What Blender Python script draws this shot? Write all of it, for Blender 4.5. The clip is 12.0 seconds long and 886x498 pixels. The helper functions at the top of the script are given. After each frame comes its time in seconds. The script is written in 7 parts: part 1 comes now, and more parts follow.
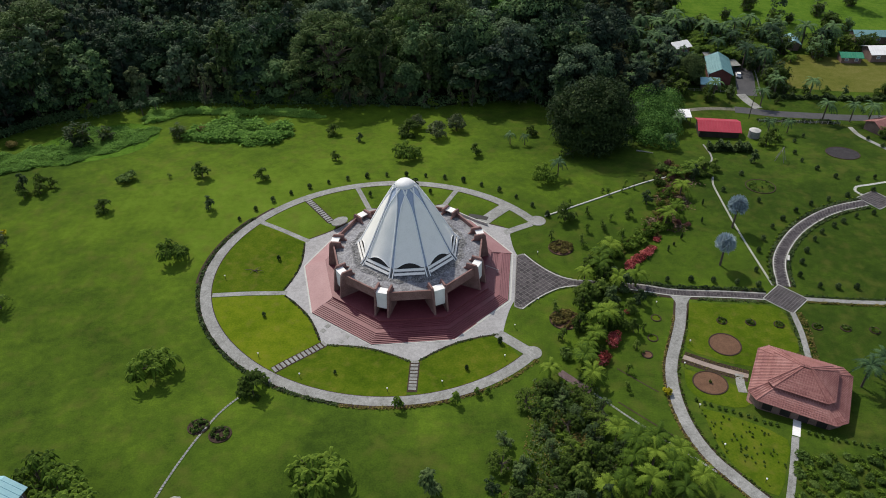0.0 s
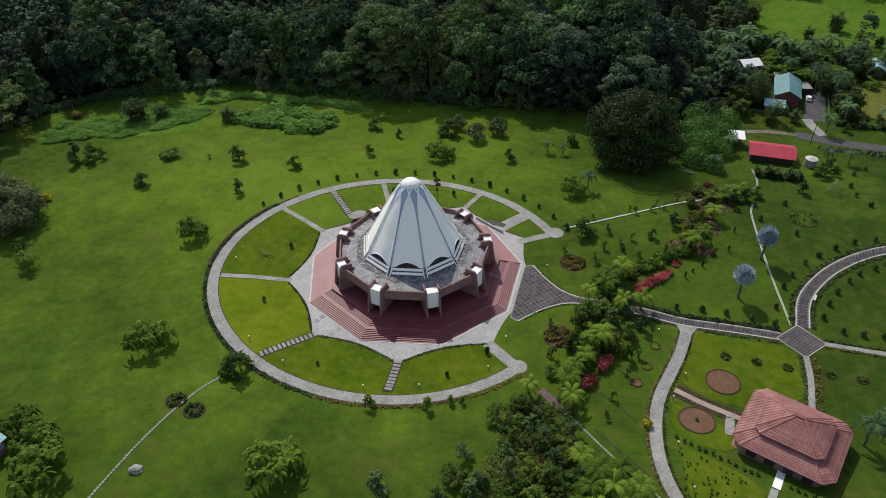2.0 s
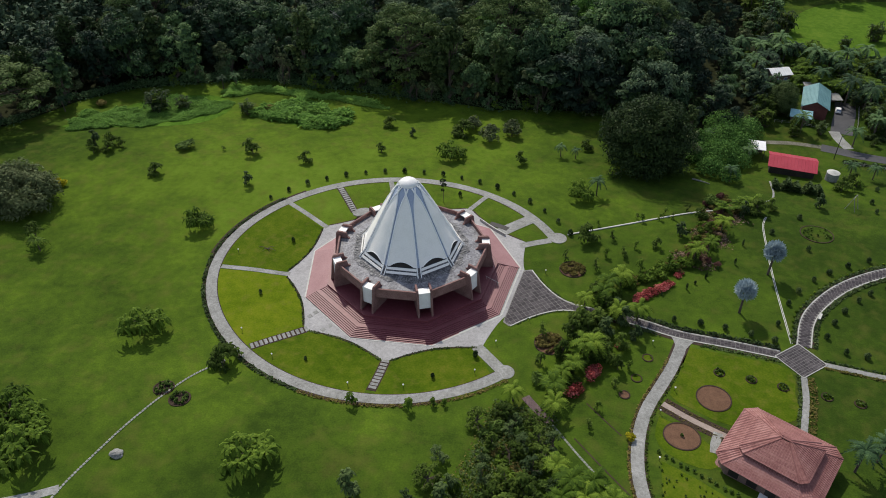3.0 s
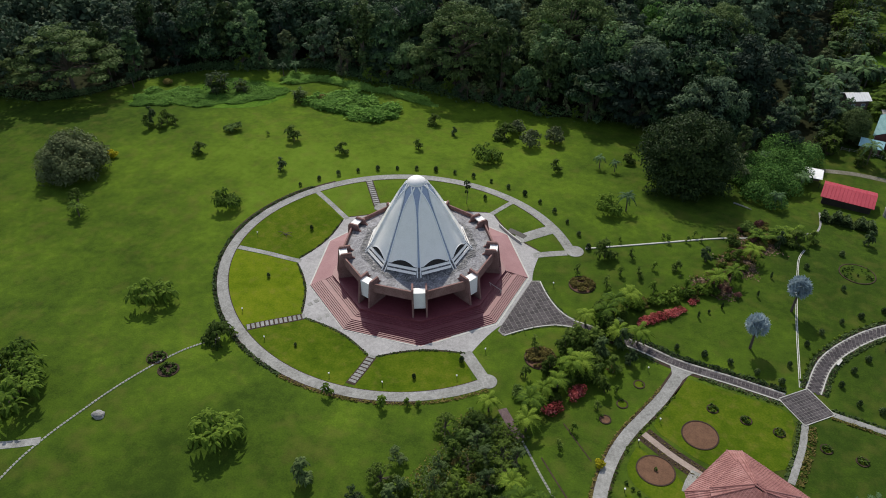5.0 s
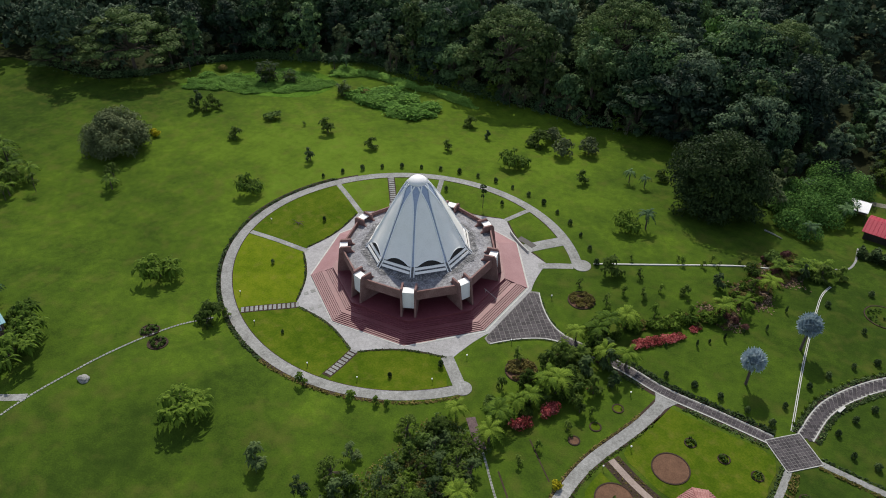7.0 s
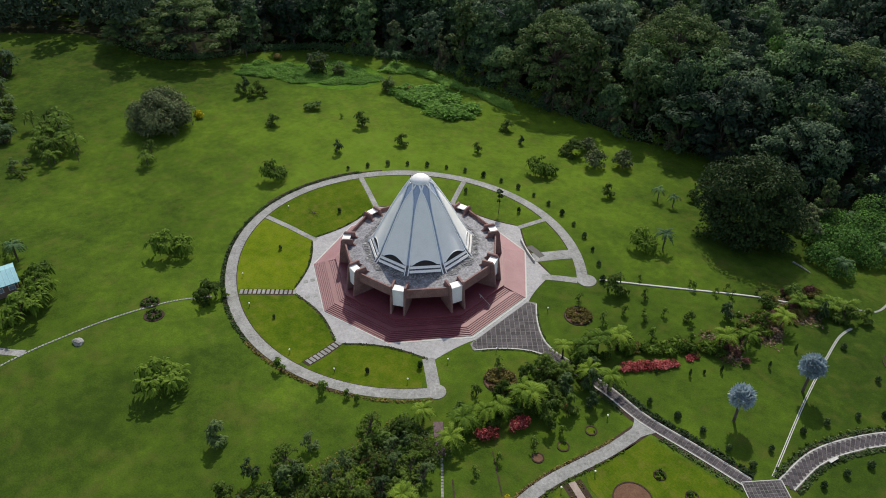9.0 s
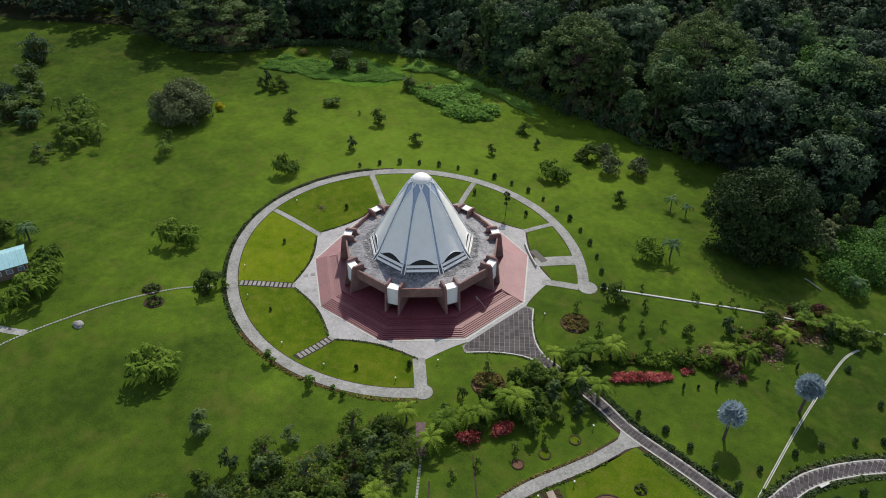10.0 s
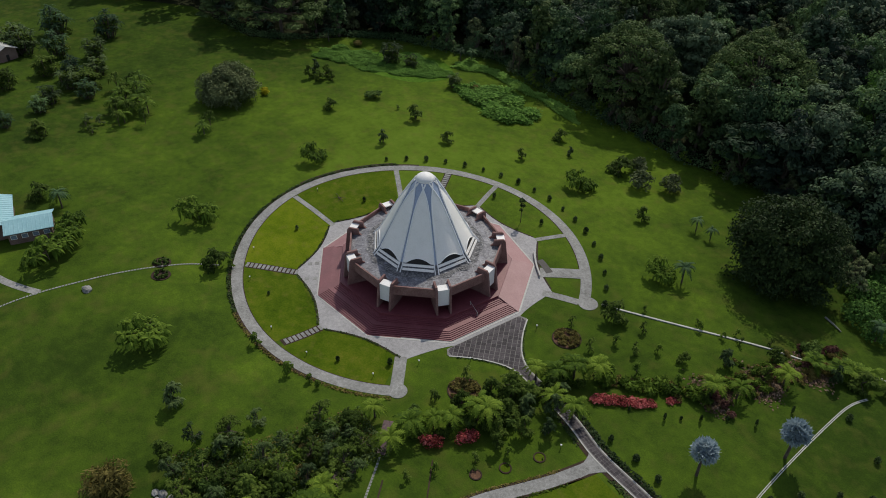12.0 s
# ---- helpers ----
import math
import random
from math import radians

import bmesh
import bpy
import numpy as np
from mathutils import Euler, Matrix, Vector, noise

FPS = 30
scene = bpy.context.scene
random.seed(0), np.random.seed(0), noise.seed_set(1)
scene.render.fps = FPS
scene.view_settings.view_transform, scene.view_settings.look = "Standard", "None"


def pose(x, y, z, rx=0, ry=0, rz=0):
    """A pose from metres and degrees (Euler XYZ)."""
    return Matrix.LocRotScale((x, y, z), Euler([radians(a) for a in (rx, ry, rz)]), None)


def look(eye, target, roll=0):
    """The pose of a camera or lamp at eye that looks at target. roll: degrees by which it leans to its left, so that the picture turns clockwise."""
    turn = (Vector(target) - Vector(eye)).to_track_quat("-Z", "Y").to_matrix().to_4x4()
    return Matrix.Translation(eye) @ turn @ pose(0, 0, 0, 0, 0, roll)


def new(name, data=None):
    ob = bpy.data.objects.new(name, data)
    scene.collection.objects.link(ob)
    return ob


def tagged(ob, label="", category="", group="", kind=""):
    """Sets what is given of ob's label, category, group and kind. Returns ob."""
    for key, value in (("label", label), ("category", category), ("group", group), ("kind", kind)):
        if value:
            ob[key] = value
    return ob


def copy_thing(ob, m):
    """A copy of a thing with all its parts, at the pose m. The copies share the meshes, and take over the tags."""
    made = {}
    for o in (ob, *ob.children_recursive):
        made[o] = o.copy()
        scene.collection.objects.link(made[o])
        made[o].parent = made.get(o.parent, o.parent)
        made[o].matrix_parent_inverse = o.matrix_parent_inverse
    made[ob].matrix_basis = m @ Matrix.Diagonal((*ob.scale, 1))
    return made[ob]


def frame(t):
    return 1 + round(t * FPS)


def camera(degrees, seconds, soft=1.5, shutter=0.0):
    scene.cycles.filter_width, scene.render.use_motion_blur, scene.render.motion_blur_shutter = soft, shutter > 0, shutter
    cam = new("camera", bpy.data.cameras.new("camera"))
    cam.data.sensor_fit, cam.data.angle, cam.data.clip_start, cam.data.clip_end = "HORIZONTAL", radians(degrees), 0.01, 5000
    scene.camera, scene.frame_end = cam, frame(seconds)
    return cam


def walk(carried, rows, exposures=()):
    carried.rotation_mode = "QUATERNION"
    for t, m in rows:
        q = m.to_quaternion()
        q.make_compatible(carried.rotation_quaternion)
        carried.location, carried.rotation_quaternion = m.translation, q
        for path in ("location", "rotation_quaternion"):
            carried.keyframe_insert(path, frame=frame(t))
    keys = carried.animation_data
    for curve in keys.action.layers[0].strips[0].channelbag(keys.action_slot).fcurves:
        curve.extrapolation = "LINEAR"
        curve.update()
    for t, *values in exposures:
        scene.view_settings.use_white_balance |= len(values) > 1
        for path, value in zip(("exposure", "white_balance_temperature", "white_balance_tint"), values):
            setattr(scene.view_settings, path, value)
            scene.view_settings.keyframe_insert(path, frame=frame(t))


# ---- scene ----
cam = camera(63.07, 12.0, 0.95)
PATH = [
    (0, (10.787, -129.542, 103.389), (8.917, -49.571, 43.380), -1.20),
    (0.5, (15.295, -128.967, 103.260), (10.759, -49.090, 43.269), -1.15),
    (1, (19.819, -128.221, 103.164), (12.258, -48.566, 43.181), -0.96),
    (1.5, (24.343, -127.309, 103.087), (13.692, -48.014, 43.096), -0.88),
    (2, (28.851, -126.237, 103.019), (15.019, -47.430, 43.034), -0.77),
    (2.5, (33.328, -125.010, 102.948), (16.709, -46.779, 42.917), -0.77),
    (3, (37.762, -123.635, 102.868), (18.635, -45.981, 42.835), -0.68),
    (5, (54.821, -116.748, 102.351), (23.877, -42.975, 42.352), -0.53),
    (5.5, (58.866, -114.704, 102.161), (25.256, -42.050, 42.230), -0.57),
    (6, (62.806, -112.540, 101.950), (26.601, -41.090, 42.082), -0.46),
    (6.5, (66.634, -110.259, 101.719), (27.932, -40.059, 41.935), -0.41),
    (7, (70.345, -107.867, 101.476), (29.261, -38.971, 41.763), -0.27),
    (9, (83.927, -97.247, 100.541), (33.690, -34.498, 41.052), 0.25),
    (9.5, (86.996, -94.346, 100.374), (34.648, -33.331, 40.902), 0.29),
    (10, (89.932, -91.352, 100.262), (35.658, -32.076, 40.758), 0.51),
    (10.5, (92.736, -88.268, 100.224), (36.658, -30.756, 40.663), 0.64),
    (11, (95.411, -85.097, 100.277), (37.437, -29.594, 40.624), 0.92),
    (11.5, (97.959, -81.840, 100.443), (38.120, -28.487, 40.671), 1.03),
    (12, (100.383, -78.500, 100.744), (38.933, -27.262, 40.756), 1.26),
]
walk(cam, [(t, look(eye, target, roll)) for t, eye, target, roll in PATH], [(0.0, -0.13), (6.5, -0.09), (9.5, -0.03), (11.6, -0.01), (11.8, -0.11), (12.0, -0.55)])
# ---- light ----
SUN_TO = Vector((-3.2, 5.6, 7.15)).normalized()
sun = new("sun", bpy.data.lights.new("sun", "SUN"))
sun.data.energy, sun.data.angle, sun.data.color = 4.0, radians(0.6), (1.0, 0.925, 0.80)
sun.matrix_world = look((0, 0, 300), Vector((0, 0, 300)) - SUN_TO)
world = bpy.data.worlds.new("sky")
scene.world = world
world.use_nodes = True
sky = world.node_tree.nodes.new("ShaderNodeTexSky")
sky.sky_type, sky.sun_disc = "NISHITA", False
sky.sun_elevation = math.asin(SUN_TO.z)
sky.sun_rotation = math.atan2(SUN_TO.x, SUN_TO.y)
haze = world.node_tree.nodes.new("ShaderNodeHueSaturation")
haze.inputs["Saturation"].default_value = 0.66      # bright cloud all round whitens the sky's light
world.node_tree.links.new(sky.outputs[0], haze.inputs["Color"])
world.node_tree.links.new(haze.outputs[0], world.node_tree.nodes["Background"].inputs[0])
world.node_tree.nodes["Background"].inputs[1].default_value = 0.172

# ---- materials ----


def shade(name, stops, scales=(0.3, 4.0), rough=0.8, bump=0.0, bump_scale=20.0, metal=0.0, spec=0.3, island=0.0, rand=0.0, local=False, mixw=0.5, thin=0.0, light_drift=0.0, grain=0.5, cells=None, fleck=None):
    """A procedural surface: two scales of noise run through a ramp of colours, with relief."""
    m = bpy.data.materials.new(name)
    m.use_nodes = True
    nt = m.node_tree
    N, K = nt.nodes, nt.links
    b = N["Principled BSDF"]
    if local:
        src = N.new("ShaderNodeTexCoord").outputs["Object"]
    else:
        src = N.new("ShaderNodeNewGeometry").outputs["Position"]

    def noise_of(scale, detail=4.0):
        n = N.new("ShaderNodeTexNoise")
        n.inputs["Scale"].default_value, n.inputs["Detail"].default_value = scale, detail
        K.new(src, n.inputs["Vector"])
        return n.outputs[0]

    def calc(op, a, c):
        n = N.new("ShaderNodeMath")
        n.operation = op
        for i, v in enumerate((a, c)):
            if isinstance(v, (int, float)):
                n.inputs[i].default_value = v
            else:
                K.new(v, n.inputs[i])
        return n.outputs[0]

    f = calc("ADD", calc("MULTIPLY", noise_of(scales[0]), 1 - mixw), calc("MULTIPLY", noise_of(scales[1], 6.0), mixw))
    for extra in scales[2:]:
        f = calc("ADD", f, calc("MULTIPLY", calc("SUBTRACT", noise_of(extra, 3.0), 0.5), grain))
    if light_drift:                      # bright north lawn and dimmer ground further off, painted into the turf colour
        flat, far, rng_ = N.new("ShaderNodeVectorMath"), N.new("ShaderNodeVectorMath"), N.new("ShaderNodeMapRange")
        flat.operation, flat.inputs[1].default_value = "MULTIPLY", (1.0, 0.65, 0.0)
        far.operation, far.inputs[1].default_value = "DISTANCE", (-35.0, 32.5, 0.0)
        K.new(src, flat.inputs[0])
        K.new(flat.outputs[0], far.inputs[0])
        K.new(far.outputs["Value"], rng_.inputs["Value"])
        for key, v in (("From Min", 20.0), ("From Max", 118.0), ("To Min", 0.85 * light_drift), ("To Max", -1.35 * light_drift)):
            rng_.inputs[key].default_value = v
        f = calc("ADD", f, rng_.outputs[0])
    if island:
        g = N.new("ShaderNodeNewGeometry").outputs["Random Per Island"]
        f = calc("ADD", f, calc("MULTIPLY", calc("SUBTRACT", g, 0.5), island))
    if rand:
        o = N.new("ShaderNodeObjectInfo").outputs["Random"]
        f = calc("ADD", f, calc("MULTIPLY", calc("SUBTRACT", o, 0.5), rand))
    ramp = N.new("ShaderNodeValToRGB")
    el = ramp.color_ramp.elements
    el[0].position, el[0].color = stops[0][0], (*stops[0][1], 1)
    el[1].position, el[1].color = stops[-1][0], (*stops[-1][1], 1)
    for p, c in stops[1:-1]:
        e = el.new(p)
        e.color = (*c, 1)
    K.new(f, ramp.inputs[0])
    colour = ramp.outputs[0]
    if cells:                      # pale or dark joints between uneven slabs: scale, width, colour, strength
        vo, mp, mc = N.new("ShaderNodeTexVoronoi"), N.new("ShaderNodeMapRange"), N.new("ShaderNodeMix")
        vo.feature, vo.inputs["Scale"].default_value = "DISTANCE_TO_EDGE", cells[0]
        K.new(src, vo.inputs["Vector"])
        K.new(vo.outputs["Distance"], mp.inputs["Value"])
        for key, v in (("From Min", cells[1] * 0.4), ("From Max", cells[1]), ("To Min", cells[3]), ("To Max", 0.0)):
            mp.inputs[key].default_value = v
        mc.data_type = "RGBA"
        K.new(calc("MULTIPLY", mp.outputs[0], calc("MULTIPLY", noise_of(0.7), 2.0)), mc.inputs["Factor"])
        K.new(colour, mc.inputs["A"])
        mc.inputs["B"].default_value = (*cells[2], 1)
        colour = mc.outputs["Result"]
    if fleck:                      # thin worn patches of another colour: scale, where it begins, colour, strength
        mp, mc = N.new("ShaderNodeMapRange"), N.new("ShaderNodeMix")
        K.new(calc("ADD", calc("MULTIPLY", noise_of(fleck[0], 8.0), 0.7), calc("MULTIPLY", noise_of(fleck[0] * 0.13, 2.0), 0.3)), mp.inputs["Value"])
        for key, v in (("From Min", fleck[1]), ("From Max", fleck[1] + 0.16), ("To Min", 0.0), ("To Max", fleck[3])):
            mp.inputs[key].default_value = v
        mc.data_type = "RGBA"
        K.new(mp.outputs[0], mc.inputs["Factor"])
        K.new(colour, mc.inputs["A"])
        mc.inputs["B"].default_value = (*fleck[2], 1)
        colour = mc.outputs["Result"]
    K.new(colour, b.inputs["Base Color"])
    b.inputs["Roughness"].default_value, b.inputs["Metallic"].default_value = rough, metal
    b.inputs["Specular IOR Level"].default_value = spec
    if bump:
        bn = N.new("ShaderNodeBump")
        bn.inputs["Strength"].default_value, bn.inputs["Distance"].default_value = bump, 0.1
        K.new(noise_of(bump_scale, 5.0), bn.inputs["Height"])
        K.new(bn.outputs[0], b.inputs["Normal"])
    if thin:
        tr, mx = N.new("ShaderNodeBsdfTranslucent"), N.new("ShaderNodeMixShader")
        K.new(colour, tr.inputs[0])
        mx.inputs[0].default_value = thin
        K.new(b.outputs[0], mx.inputs[1])
        K.new(tr.outputs[0], mx.inputs[2])
        K.new(mx.outputs[0], N["Material Output"].inputs["Surface"])
    return m


GRASS = shade("grass", [(0.16, (0.018, 0.036, 0.006)), (0.33, (0.033, 0.060, 0.008)), (0.48, (0.055, 0.095, 0.010)), (0.60, (0.081, 0.132, 0.012)), (0.73, (0.101, 0.163, 0.016)), (0.84, (0.133, 0.190, 0.023))], (0.022, 0.16, 3.2, 0.6), 0.95, 0.7, 5.0, spec=0.03, mixw=0.36, light_drift=0.12, grain=0.26, fleck=(0.28, 0.51, (0.105, 0.100, 0.024), 0.36))
PASTURE = shade("pasture", [(0.28, (0.038, 0.082, 0.008)), (0.5, (0.066, 0.130, 0.012)), (0.72, (0.105, 0.165, 0.020))], (0.08, 0.5, 2.2), 0.95, 0.5, 5.0, spec=0.03)
FIELD = shade("dry_field", [(0.25, (0.068, 0.084, 0.014)), (0.5, (0.105, 0.112, 0.024)), (0.75, (0.150, 0.138, 0.045))], (0.06, 0.4, 2.2), 0.95, 0.5, 5.0, spec=0.03)
TURF = shade("bright_turf", [(0.26, (0.058, 0.094, 0.004)), (0.45, (0.090, 0.134, 0.006)), (0.60, (0.125, 0.160, 0.009)), (0.75, (0.165, 0.165, 0.018))], (0.09, 0.45, 2.6), 0.95, 0.6, 5.0, spec=0.03, mixw=0.45, grain=0.4, fleck=(0.5, 0.52, (0.15, 0.13, 0.03), 0.4))
TURF2 = shade("pale_turf", [(0.26, (0.032, 0.059, 0.004)), (0.45, (0.054, 0.092, 0.005)), (0.60, (0.081, 0.115, 0.008)), (0.75, (0.122, 0.126, 0.016))], (0.09, 0.45, 2.6), 0.95, 0.6, 5.0, spec=0.03, mixw=0.45, grain=0.4, fleck=(0.5, 0.52, (0.15, 0.13, 0.03), 0.4))
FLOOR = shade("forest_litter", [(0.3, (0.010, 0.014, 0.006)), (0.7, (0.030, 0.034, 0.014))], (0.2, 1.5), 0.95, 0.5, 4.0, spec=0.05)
SOIL = shade("soil", [(0.3, (0.020, 0.013, 0.009)), (0.7, (0.062, 0.040, 0.026))], (0.5, 6.0), 0.95, 0.5, 15)
BEDSOIL = shade("bed_soil", [(0.3, (0.085, 0.044, 0.026)), (0.7, (0.165, 0.090, 0.054))], (0.8, 4.0), 0.95, 0.6, 12)
CONC = shade("plaza_concrete", [(0.28, (0.18, 0.177, 0.18)), (0.42, (0.27, 0.266, 0.27)), (0.56, (0.325, 0.321, 0.327)), (0.72, (0.41, 0.405, 0.412))], (0.16, 1.6, 6.0), 0.8, 0.2, 10, spec=0.45, cells=(0.5, 0.03, (0.20, 0.20, 0.20), 0.22))
PATHC = shade("path_concrete", [(0.28, (0.12, 0.12, 0.11)), (0.42, (0.20, 0.202, 0.192)), (0.56, (0.262, 0.264, 0.255)), (0.72, (0.355, 0.357, 0.35))], (0.30, 1.8, 6.0), 0.9, 0.25, 10, cells=(0.9, 0.05, (0.17, 0.17, 0.16), 0.25))
KERB = shade("kerb_concrete", [(0.3, (0.34, 0.34, 0.32)), (0.7, (0.54, 0.54, 0.51))], (0.5, 3.0), 0.85)
PINK = shade("glazed_red_paving", [(0.32, (0.112, 0.019, 0.029)), (0.5, (0.148, 0.029, 0.041)), (0.7, (0.190, 0.049, 0.063))], (0.25, 3.0), 0.56, 0.05, 12, spec=0.62)
APRON = shade("pink_apron", [(0.32, (0.235, 0.108, 0.112)), (0.5, (0.285, 0.142, 0.145)), (0.7, (0.33, 0.180, 0.182))], (0.25, 3.0), 0.55, 0.06, 12, spec=0.6)
PIER = shade("reddish_render", [(0.32, (0.130, 0.066, 0.060)), (0.5, (0.200, 0.112, 0.102)), (0.7, (0.285, 0.178, 0.164))], (0.6, 5.0), 0.85, 0.2, 10)
WHITE = shade("white_paint", [(0.3, (0.66, 0.66, 0.66)), (0.7, (0.82, 0.82, 0.81))], (0.6, 5.0), 0.5)
DECKD = shade("streaked_roof_deck", [(0.34, (0.050, 0.051, 0.057)), (0.47, (0.120, 0.120, 0.128)), (0.58, (0.205, 0.204, 0.212)), (0.69, (0.46, 0.46, 0.45))], (0.9, 2.6, 8.0), 0.75, 0.3, 8, mixw=0.6, spec=0.2, grain=0.3)
DECK = shade("weathered_roof_deck", [(0.32, (0.060, 0.062, 0.071)), (0.44, (0.125, 0.126, 0.143)), (0.56, (0.202, 0.204, 0.229)), (0.65, (0.284, 0.290, 0.315)), (0.73, (0.464, 0.475, 0.498))], (0.45, 2.2, 7.0), 0.6, 0.3, 8, mixw=0.55, grain=0.3, cells=(0.42, 0.045, (0.36, 0.36, 0.36), 0.3))
PANEL = shade("dome_cladding", [(0.3, (0.81, 0.79, 0.75)), (0.5, (0.88, 0.86, 0.82)), (0.7, (0.92, 0.90, 0.865))], (0.5, 3.5, 9.0), 0.38, 0.06, 25, grain=0.35)
RIB = shade("rib_paint", [(0.3, (0.80, 0.81, 0.81)), (0.7, (0.88, 0.88, 0.88))], (0.5, 5.0), 0.4)
GLASS = shade("blue_glazing", [(0.3, (0.13, 0.17, 0.25)), (0.7, (0.21, 0.26, 0.35))], (0.4, 3.0), 0.12, spec=0.8)
DOMEGLASS = shade("sky_blue_glazing", [(0.3, (0.27, 0.33, 0.46)), (0.7, (0.38, 0.45, 0.58))], (0.4, 3.0), 0.14, spec=0.8)
DARK = shade("dark_opening", [(0.3, (0.012, 0.011, 0.011)), (0.7, (0.03, 0.027, 0.026))], (0.5, 4.0), 0.6)
TILE = shade("slate_tile", [(0.30, (0.025, 0.021, 0.025)), (0.5, (0.042, 0.035, 0.041)), (0.75, (0.074, 0.064, 0.070))], (0.5, 4.0), 0.75, rand=0.4)
JOINT = shade("tile_joint", [(0.3, (0.145, 0.14, 0.135)), (0.7, (0.24, 0.232, 0.22))], (0.5, 4.0), 0.9)
ROOFTILE = shade("terracotta_roof", [(0.30, (0.190, 0.076, 0.070)), (0.5, (0.275, 0.122, 0.112)), (0.72, (0.36, 0.185, 0.170))], (0.4, 3.0), 0.7, rand=0.25)
REDROOF = shade("red_sheet", [(0.3, (0.30, 0.022, 0.042)), (0.7, (0.40, 0.045, 0.070))], (0.3, 3.0), 0.5)
TEALROOF = shade("teal_sheet", [(0.3, (0.085, 0.20, 0.21)), (0.7, (0.17, 0.32, 0.33))], (0.3, 3.0), 0.45)
PALEROOF = shade("pale_blue_sheet", [(0.3, (0.22, 0.42, 0.47)), (0.7, (0.33, 0.54, 0.58))], (0.3, 3.0), 0.45)
GREENROOF = shade("green_sheet", [(0.3, (0.020, 0.17, 0.095)), (0.7, (0.045, 0.26, 0.15))], (0.3, 3.0), 0.45)
# wall colour of the red-roofed house: the open veranda's shade painted near-black
VERANDASHADE = shade("veranda_shade", [(0.3, (0.020, 0.016, 0.014)), (0.7, (0.055, 0.044, 0.036))], (0.6, 5.0), 0.8)
BRICKRED = shade("dark_red_boards", [(0.3, (0.075, 0.022, 0.020)), (0.7, (0.140, 0.050, 0.042))], (0.6, 5.0), 0.8)
WALLP = shade("house_paint", [(0.3, (0.11, 0.070, 0.060)), (0.7, (0.22, 0.155, 0.135))], (0.5, 4.0), 0.8)
GRAVELLY = shade("worn_gravel", [(0.3, (0.065, 0.070, 0.035)), (0.5, (0.12, 0.115, 0.085)), (0.7, (0.20, 0.19, 0.16))], (0.4, 3.0, 8.0), 0.95, 0.4, 10)
ASPH = shade("asphalt", [(0.3, (0.042, 0.042, 0.046)), (0.7, (0.085, 0.085, 0.090))], (0.3, 4.0), 0.9, 0.2, 15)
GRAVEL = shade("dark_gravel", [(0.3, (0.012, 0.011, 0.013)), (0.7, (0.045, 0.040, 0.044))], (0.6, 6.0), 0.95, 0.6, 12)
WARMPATH = shade("pinkish_path", [(0.3, (0.20, 0.155, 0.13)), (0.7, (0.36, 0.295, 0.26))], (0.4, 3.0), 0.9, 0.25, 10)
PURPLE = shade("mossy_brown_paving", [(0.3, (0.060, 0.042, 0.044)), (0.5, (0.110, 0.076, 0.080)), (0.7, (0.17, 0.125, 0.125))], (0.5, 3.0, 8.0), 0.9, 0.4, 8)
BARK = shade("bark", [(0.3, (0.045, 0.034, 0.026)), (0.7, (0.13, 0.105, 0.085))], (0.8, 6.0), 0.9, 0.4, 12)
ROCK = shade("pale_rock", [(0.3, (0.13, 0.13, 0.12)), (0.5, (0.22, 0.22, 0.21)), (0.7, (0.36, 0.36, 0.35))], (0.8, 5.0), 0.9, 0.5, 6)


def leafy(name, dark, mid, light, rand=0.35, island=0.35, rough=0.75, thin=0.30):
    return shade(name, [(0.22, dark), (0.5, mid), (0.80, light)], (0.12, 1.2), rough, spec=0.08, island=island, rand=rand, mixw=0.35, thin=thin)


LEAF = leafy("leaf_mid", (0.034, 0.064, 0.014), (0.070, 0.122, 0.024), (0.125, 0.190, 0.042))
LEAFD = leafy("leaf_dark", (0.017, 0.033, 0.011), (0.040, 0.068, 0.021), (0.098, 0.142, 0.046), 0.4, 0.4, 0.6, 0.18)
LEAFF = leafy("leaf_forest", (0.019, 0.035, 0.023), (0.045, 0.076, 0.044), (0.110, 0.164, 0.086), 0.9, 0.25, 0.65, 0.16)
LEAFN = leafy("leaf_deep_green", (0.020, 0.042, 0.021), (0.047, 0.092, 0.039), (0.110, 0.185, 0.068), 0.75, 0.25, 0.65, 0.18)
LEAFY = leafy("leaf_light", (0.046, 0.088, 0.009), (0.094, 0.158, 0.015), (0.168, 0.244, 0.026), 0.6)
LEAFC = leafy("leaf_clump", (0.034, 0.064, 0.009), (0.074, 0.132, 0.015), (0.140, 0.215, 0.027), 0.3, 0.55)
LEAFP = leafy("leaf_pale", (0.046, 0.064, 0.028), (0.092, 0.118, 0.050), (0.180, 0.215, 0.100), 0.35, 0.4, 0.65, 0.2)
LEAFR = leafy("leaf_red", (0.085, 0.022, 0.016), (0.290, 0.046, 0.050), (0.52, 0.165, 0.155), 0.25, 0.6)
LEAFB = leafy("leaf_blue", (0.19, 0.25, 0.29), (0.30, 0.38, 0.42), (0.45, 0.53, 0.57), 0.1)
LEAFW = leafy("leaf_wild", (0.066, 0.150, 0.024), (0.140, 0.280, 0.044), (0.235, 0.400, 0.080), 0.35, 0.45)
LEAFV = leafy("leaf_creeper", (0.032, 0.082, 0.017), (0.074, 0.168, 0.034), (0.150, 0.285, 0.062), 0.3, 0.5)
ROUGH = shade("rank_grass", [(0.28, (0.026, 0.062, 0.006)), (0.5, (0.058, 0.125, 0.012)), (0.72, (0.100, 0.180, 0.022))], (0.25, 1.2, 4.0), 0.95, 0.8, 4.0, spec=0.03)
